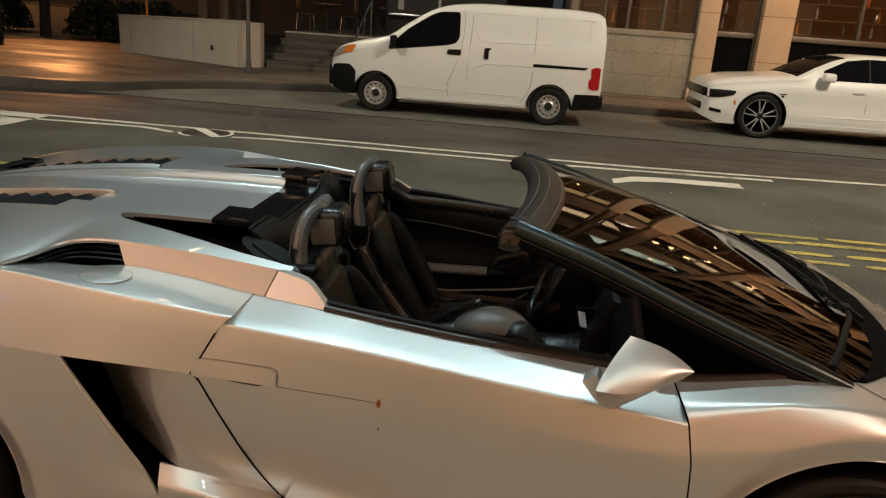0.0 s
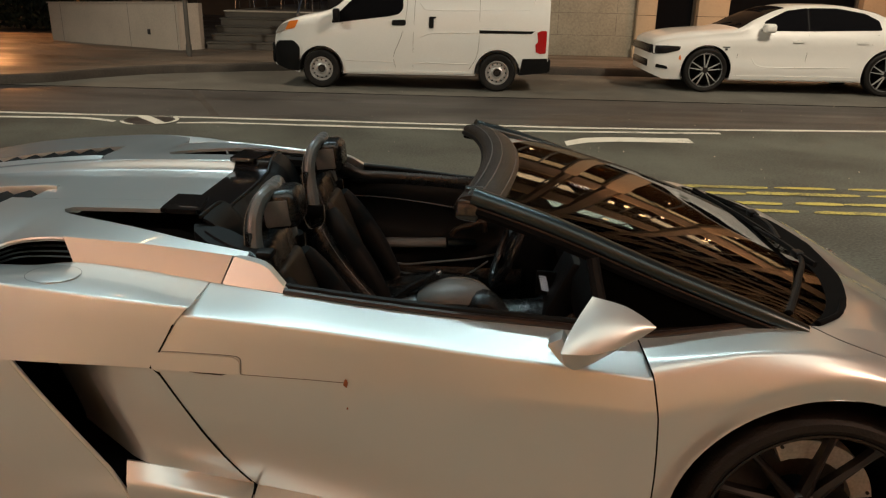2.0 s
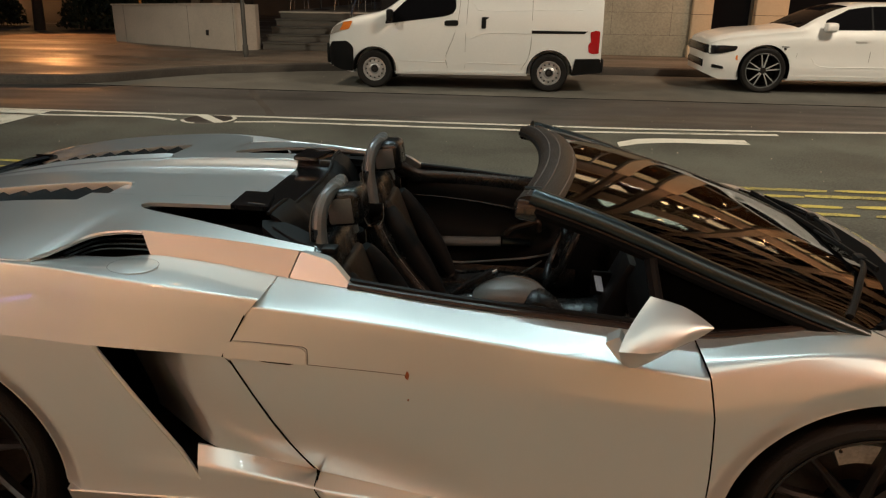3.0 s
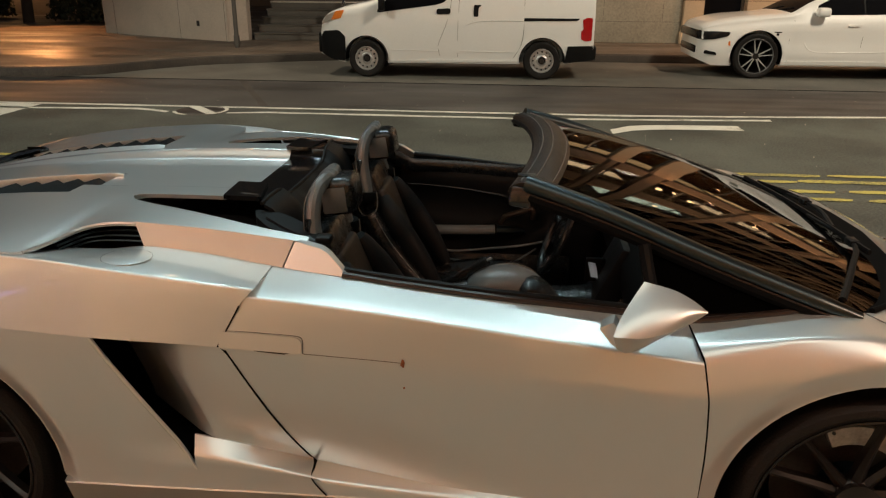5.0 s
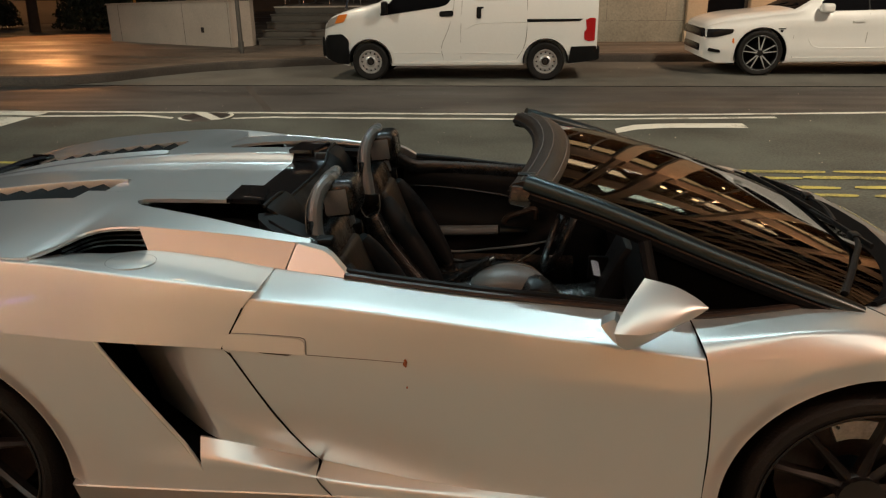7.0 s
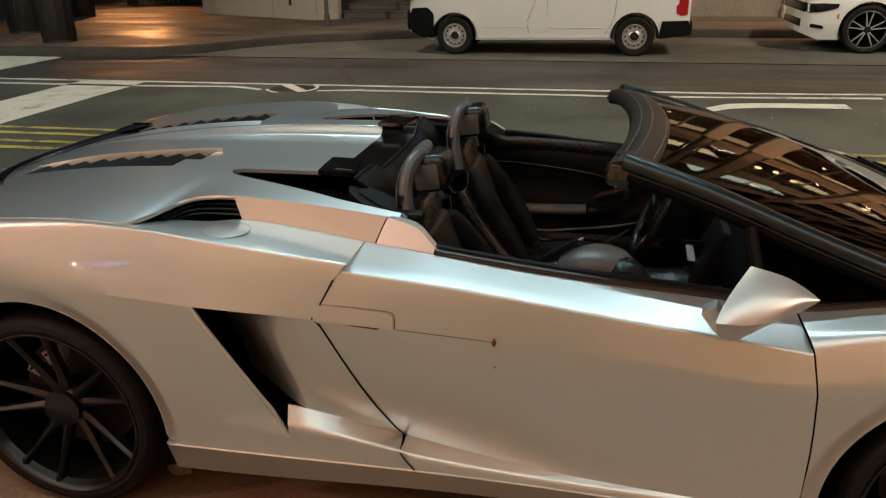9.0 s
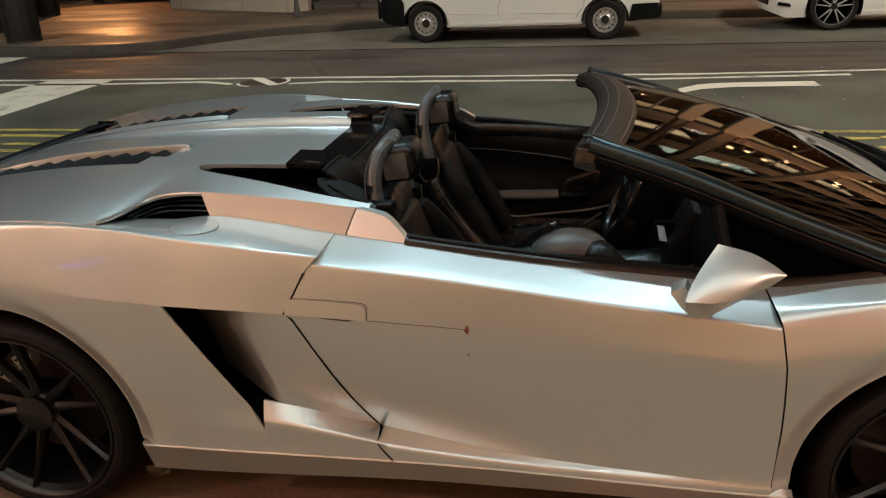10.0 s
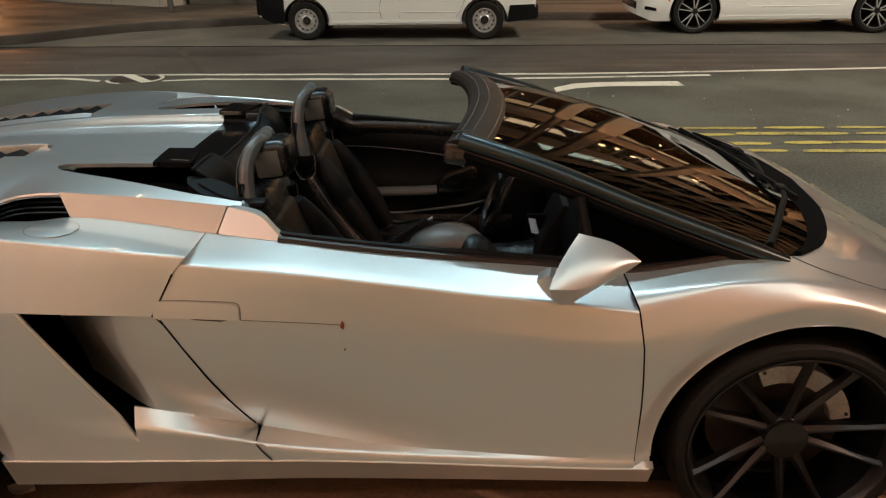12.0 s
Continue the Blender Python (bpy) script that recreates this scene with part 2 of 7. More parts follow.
def sp(*keys):
    """A smooth curve through (x, value) keys, which does not overshoot."""
    xs, ys = np.array([k[0] for k in keys], float), np.array([k[1:] for k in keys], float)
    d = np.diff(ys, axis=0) / np.diff(xs)[:, None]
    m = np.zeros_like(ys)
    if len(xs) > 2:
        a, b = d[:-1], d[1:]
        with np.errstate(divide="ignore", invalid="ignore"):
            m[1:-1] = np.where(a * b > 0, 2 * a * b / (a + b), 0)
    m[0], m[-1] = d[0], d[-1]

    def at(x):
        x = min(max(x, xs[0]), xs[-1])
        i = min(int(np.searchsorted(xs, x, "right")) - 1, len(xs) - 2)
        i = max(i, 0)
        w = xs[i + 1] - xs[i]
        t = (x - xs[i]) / w
        v = (1 + 2 * t) * (1 - t) ** 2 * ys[i] + t * (1 - t) ** 2 * w * m[i] + t * t * (3 - 2 * t) * ys[i + 1] + t * t * (t - 1) * w * m[i + 1]
        return float(v[0]) if len(v) == 1 else v

    return at


def lin(*keys):
    xs = [k[0] for k in keys]
    ys = [k[1] for k in keys]
    return lambda x: float(np.interp(x, xs, ys))


def grid(fn, us, vs, bm=None, close_u=False):
    """A sheet of quads through fn(u, v)."""
    bm = bm or bmesh.new()
    rows = [[bm.verts.new(fn(u, v)) for v in vs] for u in us]
    n = len(us)
    for i in range(n if close_u else n - 1):
        a, b = rows[i], rows[(i + 1) % n]
        for j in range(len(vs) - 1):
            bm.faces.new((a[j], b[j], b[j + 1], a[j + 1]))
    return bm


def steps_of(a, b, n):
    return [a + (b - a) * i / n for i in range(n + 1)]


def box(size, at=(0, 0, 0), bevel=0.0, turn=None, bm=None, segs=2):
    bm = bm or bmesh.new()
    m = Matrix.Translation(at) @ (turn or Matrix()) @ Matrix.Diagonal((*size, 1))
    made = bmesh.ops.create_cube(bm, size=1, matrix=m)["verts"]
    if bevel:
        es = list({e for v in made for e in v.link_edges})
        bmesh.ops.bevel(bm, geom=es, offset=bevel, segments=segs, affect="EDGES", profile=0.5)
    return bm


def cyl(r0, r1, h, m=None, seg=24, bm=None, caps=True):
    bm = bm or bmesh.new()
    bmesh.ops.create_cone(bm, cap_ends=caps, segments=seg, radius1=r0, radius2=r1, depth=h, matrix=m or Matrix())
    return bm


def lathe(profile, seg=40, m=None, bm=None):
    """Turns (radius, height) points round z."""
    bm = bm or bmesh.new()
    m = m or Matrix()
    return grid(lambda a, k: m @ Vector((profile[k][0] * math.cos(a), profile[k][0] * math.sin(a), profile[k][1])), [2 * math.pi * i / seg for i in range(seg)], range(len(profile)), bm, True)


def smooth_path(pts, n=8):
    pts = [Vector(p) for p in pts]
    ext = [2 * pts[0] - pts[1], *pts, 2 * pts[-1] - pts[-2]]
    out = []
    for i in range(1, len(ext) - 2):
        a, b, c, d = ext[i - 1 : i + 3]
        for k in range(n):
            t = k / n
            out.append(0.5 * (2 * b + (c - a) * t + (2 * a - 5 * b + 4 * c - d) * t * t + (3 * b - a - 3 * c + d) * t**3))
    return out + [pts[-1]]


def tube(pts, r, seg=8, bm=None, flat=1.0, smooth=True, n=6, up=(0, 0, 1)):
    """A bar along points; r: a number or a radius by the way along (0 to 1); flat: height of the section over its width."""
    bm = bm or bmesh.new()
    path = smooth_path(pts, n) if smooth and len(pts) > 2 else [Vector(p) for p in pts]
    rad = r if callable(r) else (lambda s: r)
    rings = []
    for i, p in enumerate(path):
        d = (path[min(i + 1, len(path) - 1)] - path[max(i - 1, 0)]).normalized()
        side = d.cross(Vector(up))
        side = side.normalized() if side.length > 1e-4 else Vector((1, 0, 0))
        top = side.cross(d).normalized()
        q = rad(i / (len(path) - 1))
        rings.append([bm.verts.new(p + q * (math.cos(a) * side + flat * math.sin(a) * top)) for a in (2 * math.pi * k / seg for k in range(seg))])
    for a, b in zip(rings, rings[1:]):
        for k in range(seg):
            bm.faces.new((a[k], a[(k + 1) % seg], b[(k + 1) % seg], b[k]))
    for ring in (rings[0], rings[-1]):
        bm.faces.new(ring)
    return bm


def prism(outline, place, depth, bm=None):
    """A plate from a flat outline: place(a, b, d) gives the world point at depth d (0 is the face, depth the back)."""
    bm = bm or bmesh.new()
    front = [bm.verts.new(place(a, b, 0)) for a, b in outline]
    back = [bm.verts.new(place(a, b, depth)) for a, b in outline]
    bm.faces.new(front)
    bm.faces.new(back[::-1])
    for i in range(len(outline)):
        k = (i + 1) % len(outline)
        bm.faces.new((front[i], back[i], back[k], front[k]))
    return bm


def rounded(outline, r, n=4):
    """An outline with its corners rounded by r."""
    out = []
    pts = [Vector(p) for p in outline]
    for i, p in enumerate(pts):
        a, b = pts[i - 1] - p, pts[(i + 1) % len(pts)] - p
        q = min(r, 0.45 * a.length, 0.45 * b.length)
        s, e = p + a.normalized() * q, p + b.normalized() * q
        out += [tuple((1 - t) ** 2 * s + 2 * t * (1 - t) * p + t * t * e) for t in (k / n for k in range(n + 1))]
    return out


def bake_cut(ob, cutter_bm):
    """Cuts a closed form out of a closed mesh, for good."""
    me = bpy.data.meshes.new("cut")
    bmesh.ops.recalc_face_normals(cutter_bm, faces=cutter_bm.faces)
    cutter_bm.to_mesh(me)
    cutter_bm.free()
    c = new("cut", me)
    mod = ob.modifiers.new("cut", "BOOLEAN")
    mod.operation, mod.object, mod.solver = "DIFFERENCE", c, "EXACT"
    deps = bpy.context.evaluated_depsgraph_get()
    done = bpy.data.meshes.new_from_object(ob.evaluated_get(deps))
    ob.modifiers.clear()
    ob.data = done
    bpy.data.objects.remove(c)
    for p in done.polygons:
        p.use_smooth = True
    done.set_sharp_from_angle(angle=radians(32))
    return ob


# ---- ground ----
bm = bmesh.new()
grid(lambda x, y: Vector((x, y, -0.004)), [-400, -60, -20, 20, 60, 400], [-400, -60, 20, 60, 400], bm)
tagged(part("ground", bm, ASPHALT), "wide dark asphalt ground reaching the horizon", "ground", kind="structure")
bm = grid(lambda x, y: Vector((x, y, 0)), steps_of(-60, 60, 40), steps_of(-1.06, 7.05, 8))
tagged(part("road", bm, ASPHALT), "worn grey asphalt road with painted lines", "road", kind="structure")
bm = grid(lambda x, y: Vector((x, y, 0)), steps_of(-60, 60, 40), steps_of(7.054, 9.5, 3))
tagged(part("road_lane", bm, ASPHALT_WET), "damp dark asphalt lane beside the gutter", "road", kind="structure")
bm = grid(lambda x, y: Vector((x, y, 0.004)), steps_of(-60, 60, 30), [9.504, 13.4])
tagged(part("gutter", bm, GUTTER), "pale concrete parking strip along the kerb", "road", kind="structure")
box((120, 0.03, 0.012), (0, 9.5, 0.0), bm=(bm := bmesh.new()))
tagged(part("gutter_joint", bm, LINER), "dark tar joint between asphalt and concrete", "joint", kind="structure")


def kerb_line(x):
    """The far kerb: it swings out to the crossing on one side."""
    return sp((-60, 9.2), (-8, 9.3), (-6.3, 9.42), (-5.5, 9.85), (-5.03, 10.6), (-4.2, 11.5), (-3.45, 11.9), (-2.66, 12.3), (-1.0, 12.85), (0.5, 13.0), (60, 13.0))(x)


xs = [-60, -30, -15, -10, *steps_of(-8, 1, 45), 3, 6, 10, 20, 60]
bm = grid(lambda x, s: Vector((x, kerb_line(x) + 0.15 + s * (60 - kerb_line(x)), 0.15)), xs, [0, 0.05, 0.2, 1])
tagged(part("pavement", bm, PAVING), "worn concrete pavement lit by orange lamps", "pavement", kind="structure")
bm = bmesh.new()
prof = [(0.0, -0.02), (0.0, 0.12), (0.012, 0.142), (0.035, 0.15), (0.16, 0.153), (0.16, -0.02)]
grid(lambda x, k: Vector((x, kerb_line(x) + prof[k][0], prof[k][1])), xs, range(6), bm)
tagged(part("kerb", bm, KERB), "dark stained stone kerb along the far pavement", "kerb", kind="structure")
bm = grid(lambda x, y: Vector((x, y, 0.15)), [-60, -10, 0, 10, 60], [-8.0, -4, -1.21])
tagged(part("pavement_near", bm, PAVING_NEAR), "worn concrete pavement beside the sports car", "pavement", kind="structure")
bm = grid(lambda x, k: Vector((x, -1.06 - prof[k][0], prof[k][1])), [-60, 0, 60], range(6))
tagged(part("kerb_near", bm, KERB_PALE), "pale stone kerb beside the sports car", "kerb", kind="structure")


bm = grid(lambda x, y: Vector((x, y, 0.004)), steps_of(-30, 30, 20), [-1.06, -0.62])
tagged(part("gutter_near", bm, BROWN), "brown stained concrete gutter beside the near kerb", "road", kind="structure")


def stripe(name, x0, x1, y0, y1, material, label, wob=0.012):
    """Painted road marking with slightly ragged edges."""
    n = max(2, int((x1 - x0) / 0.25))
    rnd = random.Random(int(1000 * (x0 + 7 * (y0(x0) if callable(y0) else y0))))
    w = [(rnd.uniform(-wob, wob), rnd.uniform(-wob, wob)) for _ in range(n + 1)]
    y = (lambda x, k: (y0(x) if callable(y0) else y0) if k == 0 else (y1(x) if callable(y1) else y1))
    bm = bmesh.new()
    us = list(range(n + 1))
    grid(lambda i, k: Vector((x0 + (x1 - x0) * i / n, y(x0 + (x1 - x0) * i / n, k) + w[i][k], 0.006)), us, (0, 1), bm)
    return tagged(part(name, bm, material), label, "road marking", kind="structure")


def worn_line(x0, x1, y0, seed, material, label):
    """A painted line worn into lengths with ragged ends, small shifts and bare gaps."""
    rnd = random.Random(seed)
    bm = bmesh.new()
    x = x0
    while x < x1:
        l = rnd.uniform(0.35, 1.5) if abs(x) < 9 else 3.0
        dy, w0, w1 = rnd.uniform(-0.012, 0.012), rnd.uniform(0.034, 0.05), rnd.uniform(0.034, 0.05)
        n = max(2, int(l / 0.09))
        e = [(rnd.uniform(-0.008, 0.008), rnd.uniform(-0.008, 0.008)) for _ in range(n + 1)]
        e[0], e[n] = (0.02, -0.02), (0.015, -0.02)
        grid(lambda i, k: Vector((x + l * i / n + 0.02 * k, y0(x) + dy + (-w0 if k == 0 else w1) + e[i][k], 0.006)), list(range(n + 1)), (0, 1), bm)
        x += l + rnd.choice((0.012, 0.02, 0.03, 0.07, 0.12))
    return tagged(part("line_yellow", bm, material), label, "road marking", kind="structure")


la = lin((-60, 6.9), (3.0, 6.92), (5.0, 7.07), (7.0, 7.28), (20, 8.6))
stripe("line_white", -30, 20, lambda x: la(x) - 0.05, lambda x: la(x) + 0.05, WHITE_LINE, "thin white painted lane line")
lb = lin((-30, 6.55), (-4.6, 6.57), (-3.15, 6.68), (-2.76, 6.50), (-2.0, 6.50), (-1.5, 6.60), (2, 6.57), (4.7, 6.8))
stripe("line_white", -30, -2.75, lambda x: lb(x) - 0.05, lambda x: lb(x) + 0.05, WHITE_LINE, "thin white painted lane line")
stripe("line_white", -1.98, 4.7, lambda x: lb(x) - 0.05, lambda x: lb(x) + 0.05, WHITE_LINE, "thin white painted lane line")
stripe("crossing_bar", -5.65, -4.65, 3.9, 6.86, WHITE_LINE, "broad worn white crossing bar")
stripe("crossing_bar", -9.0, -7.7, 7.1, 9.2, WHITE_LINE, "broad worn white crossing bar")
ar = sp((2.7, 5.75), (2.95, 5.98), (3.3, 6.08), (4.2, 6.12))
stripe("arrow_mark", 2.7, 4.2, ar, lambda x: ar(x) + 0.27, WHITE_LINE, "worn white turn arrow painted on the road")
for i, (y, rise) in enumerate(((4.07, 0.022), (3.83, 0.028), (3.53, 0.03), (3.29, 0.025))):
    worn_line(-30, 30, lambda x: y + rise * max(0.0, x - 1.5) * min(1.0, 3 / max(1.0, x - 1.5)), 40 + i, YELLOW_LINE, "worn yellow painted centre line")
cover = thing("manhole_cover", "round dark iron manhole cover crossed by road paint", "manhole cover")
part("lid", lathe([(0.0, 0.007), (0.29, 0.007), (0.30, 0.004)], 32, Matrix.Translation((-2.37, 6.63, 0))), BIN, cover)
part("rim", lathe([(0.315, 0.004), (0.32, 0.009), (0.345, 0.009), (0.35, 0.004)], 32, Matrix.Translation((-2.37, 6.63, 0))), GUTTER, cover, "pale worn iron rim")
part("paint_stroke", prism([(-2.64, 6.87), (-2.50, 6.93), (-2.10, 6.46), (-2.19, 6.37)], lambda a, b, d: Vector((a, b, 0.011 - d)), 0.003), WHITE_LINE, cover, "white paint stroke")
for a0, a1 in ((3.5, 4.5), (-0.8, 0.9)):
    part("paint_arc", grid(lambda a, r: Vector((-2.37 + r * math.cos(a), 6.63 + r * math.sin(a), 0.0105)), steps_of(a0, a1, 10), (0.30, 0.345)), WHITE_LINE, cover, "worn white paint on the rim", 0.002)

# Dark tar seam across the damp lane and pale grit on the road.
seam = lin((7.1, -1.70), (8.0, -2.14), (9.25, -2.75), (10.0, -2.95))
bm = grid(lambda y, k: Vector((seam(y) + 0.055 * k + 0.02 * noise.noise(Vector((y * 3, k, 0))), y, 0.0045)), steps_of(7.1, 9.4, 18), (-1, 1))
tagged(part("tar_seam", bm, KERB), "dark tar seam across the damp lane", "road seam", kind="structure")
rnd = random.Random(12)
bm = bmesh.new()
for _ in range(260):
    p = Vector((rnd.uniform(-9, 9), rnd.uniform(1.6, 13.0), 0.006))
    q = rnd.uniform(0.003, 0.009)
    m = Matrix.Translation(p) @ Euler((rnd.uniform(0, 0.5), rnd.uniform(0, 0.5), rnd.uniform(0, 6))).to_matrix().to_4x4() @ Matrix.Diagonal((q, q * rnd.uniform(0.5, 1), q * 0.5, 1))
    bmesh.ops.create_icosphere(bm, subdivisions=1, radius=1, matrix=m)
tagged(part("grit", bm, KERB_PALE), "pale grit scattered over the asphalt", "grit", kind="stuff")
leaf = thing("fallen_leaf", "curled dry brown leaf beside the rear tyre", "leaf")
part("blade", grid(lambda u, v: Vector((0.27 + 0.045 * u, -0.72 + 0.03 * v * (1 - u * u), 0.012 + 0.018 * v * v + 0.008 * u * u)), steps_of(-1, 1, 8), steps_of(-1, 1, 6)), KERB_PALE, leaf, "", 0.0015)

# ---- sports car ----
car = thing("sports_car", "pearl white open-top sports car with matt black wheels", "car")
WHEEL_Z, WHEEL_R = 0.335, 0.335
ARCHES = ((0.0, 0.397), (2.577, 0.397))

# Character lines along the side, as (x, half width, height).
SILL_LOW = sp((-0.86, 0.70, 0.27), (-0.6, 0.85, 0.23), (-0.3, 0.915, 0.215), (0.4, 0.92, 0.213), (1.35, 0.915, 0.245), (2.18, 0.91, 0.24), (2.9, 0.89, 0.20), (3.2, 0.79, 0.20), (3.45, 0.52, 0.22))
SILL_TOP = sp((-0.86, 0.74, 0.33), (-0.6, 0.89, 0.33), (-0.3, 0.945, 0.33), (0.4, 0.955, 0.325), (1.3, 0.955, 0.338), (2.18, 0.95, 0.318), (2.9, 0.92, 0.32), (3.2, 0.82, 0.32), (3.45, 0.54, 0.32))
LEDGE = sp((-0.86, 0.745, 0.40), (-0.6, 0.895, 0.41), (-0.3, 0.95, 0.42), (0.4, 0.955, 0.41), (0.8, 0.952, 0.405), (1.11, 0.952, 0.388), (1.25, 0.951, 0.374), (1.5, 0.95, 0.358), (2.18, 0.948, 0.332), (2.9, 0.925, 0.38), (3.2, 0.83, 0.38), (3.45, 0.54, 0.37))
CREASE = sp((-0.86, 0.75, 0.47), (-0.6, 0.90, 0.48), (-0.3, 0.955, 0.49), (0.4, 0.957, 0.47), (0.80, 0.935, 0.45), (1.11, 0.876, 0.393), (1.25, 0.889, 0.380), (1.4, 0.907, 0.367), (1.6, 0.927, 0.359), (2.13, 0.942, 0.343), (2.9, 0.925, 0.44), (3.2, 0.835, 0.43), (3.45, 0.545, 0.40))
MIDDLE = sp((-0.86, 0.76, 0.60), (-0.6, 0.91, 0.62), (-0.3, 0.955, 0.64), (0.0, 0.962, 0.64), (0.4, 0.957, 0.62), (0.75, 0.938, 0.60), (1.1, 0.920, 0.57), (1.5, 0.926, 0.55), (2.13, 0.931, 0.53), (2.56, 0.952, 0.60), (2.9, 0.93, 0.56), (3.2, 0.84, 0.50), (3.45, 0.55, 0.43))
HANDLE = sp((-0.86, 0.75, 0.70), (-0.6, 0.895, 0.76), (-0.3, 0.94, 0.79), (0.0, 0.948, 0.80), (0.3, 0.945, 0.79), (0.54, 0.94, 0.773), (0.89, 0.925, 0.756), (1.37, 0.917, 0.722), (2.13, 0.925, 0.68), (2.3, 0.935, 0.73), (2.56, 0.943, 0.768), (2.9, 0.92, 0.66), (3.2, 0.82, 0.56), (3.45, 0.53, 0.45))
SHOULDER = sp((-0.86, 0.70, 0.80), (-0.6, 0.82, 0.89), (-0.3, 0.875, 0.94), (0.2, 0.89, 0.972), (0.6, 0.89, 0.935), (0.80, 0.89, 0.905), (0.95, 0.89, 0.889), (1.12, 0.89, 0.8745), (1.30, 0.89, 0.857), (1.5, 0.89, 0.8335), (1.7, 0.89, 0.8085), (1.9, 0.89, 0.787), (2.1, 0.892, 0.764), (2.3, 0.892, 0.74), (2.9, 0.85, 0.70), (3.45, 0.50, 0.47))
SHOULDER_REAR = sp((-0.86, 0.70, 0.80), (-0.6, 0.82, 0.89), (-0.3, 0.875, 0.94), (-0.08, 0.89, 0.962), (0.2, 0.89, 0.977), (0.4, 0.89, 0.968), (0.56, 0.89, 0.949), (0.72, 0.89, 0.932), (0.86, 0.89, 0.918), (0.97, 0.89, 0.909), (1.1, 0.89, 0.90))
SHOULDER_FRONT = sp((2.0, 0.884, 0.770), (2.06, 0.882, 0.780), (2.12, 0.880, 0.791), (2.18, 0.878, 0.804), (2.25, 0.875, 0.818), (2.36, 0.870, 0.834), (2.48, 0.865, 0.839), (2.58, 0.860, 0.829), (2.68, 0.856, 0.803), (2.8, 0.85, 0.765), (3.0, 0.81, 0.70), (3.2, 0.73, 0.60), (3.45, 0.50, 0.47))
INNER = sp((-0.86, 0.60, 0.81), (-0.6, 0.62, 0.895), (-0.3, 0.64, 0.935), (0.0, 0.66, 0.955), (0.2, 0.68, 0.95), (0.35, 0.70, 0.930), (0.48, 0.695, 0.927), (0.60, 0.692, 0.938), (0.8, 0.692, 0.921), (0.90, 0.692, 0.906), (1.0, 0.700, 0.894), (1.185, 0.742, 0.888), (1.35, 0.752, 0.872), (1.58, 0.752, 0.848), (1.91, 0.752, 0.823), (2.1, 0.752, 0.806), (2.3, 0.742, 0.828), (2.45, 0.725, 0.843), (2.56, 0.71, 0.838), (2.8, 0.66, 0.80), (3.0, 0.62, 0.725), (3.2, 0.55, 0.62), (3.45, 0.40, 0.49))


def fillet(pts, radii):
    """A polyline in (half width, height) with rounded corners: five points a rounded corner, one a plain one."""
    out = []
    for i, p in enumerate(pts):
        r = radii[i]
        if not r:
            out.append(p)
            continue
        a, b = pts[i - 1] - p, pts[i + 1] - p
        qa, qb = min(r / max(a.length, 1e-6), 0.48), min(r / max(b.length, 1e-6), 0.48)
        s, e = p + a * qa, p + b * qb
        out += [(1 - t) ** 2 * s + 2 * t * (1 - t) * p + t * t * e for t in (0, 0.25, 0.5, 0.75, 1)]
    return out


def profile(x, shoulder=SHOULDER):
    """The side's section at x, from the sill's underside to the inner edge of the shoulder."""
    v = [Vector(f(x)) for f in (SILL_LOW, SILL_TOP, LEDGE, CREASE, MIDDLE, HANDLE, shoulder, INNER)]
    front, rear = max(0.0, min(1.0, (x - 2.09) / 0.22)), max(0.0, min(1.0, (0.30 - x) / 0.35))
    fade = max(0.0, min(1.0, max((x - 0.95) / 0.6, (0.52 - x) / 0.25)))
    soft = 0.007 + 0.012 * rear
    if shoulder is SHOULDER_FRONT:
        soft = 0.012 + 0.026 * max(0.0, min(1.0, (2.32 - x) / 0.2)) + 0.014 * max(0.0, min(1.0, (x - 2.5) / 0.3))
    c, m, h = v[3], v[4], v[5]
    bulge = m.x - h.x - (c.x - h.x) * 0.5**3.2
    mids = [Vector((h.x + (c.x - h.x) * (1 - t) ** 3.2 + 4 * t * (1 - t) * bulge, c.y + (h.y - c.y) * t)) for t in (0.06, 0.15, 0.28, 0.48, 0.72, 0.97 - 0.13 * fade)]
    body = fillet([v[0], v[1], v[2], c], [0, 0, 0.012, 0])
    up = fillet([h, v[6], v[7]], [0, soft, 0])
    mid_up = [h + (up[1] - h) * t for t in (0.06 + 0.16 * fade, 0.40, 0.70)]
    top = [up[5] + (up[6] - up[5]) * t for t in (0.33, 0.66)]
    line = body + mids + [up[0]] + mid_up + up[1:6] + top + [up[6]]
    for _ in range((6 if front else 8) if front + rear > 0 else 0):
        line = [p if k < 9 or k > 16 else p.lerp((line[k - 1] + line[k + 1]) / 2, 0.6 * (front + rear)) for k, p in enumerate(line)]
    return line


# Places in that list: 0 sill low, 1 sill top, 2-6 ledge, 7 crease, 8-13 middle, 14 handle line, 18-22 shoulder, 25 inner edge.
I_HANDLE, I_SHOULDER, I_IN = 14, 18, 25


def side_h(x, z):
    """The half width of the side at x and height z."""
    p = profile(x)
    return float(np.interp(z, [q.y for q in p[:I_SHOULDER]], [q.x for q in p[:I_SHOULDER]]))


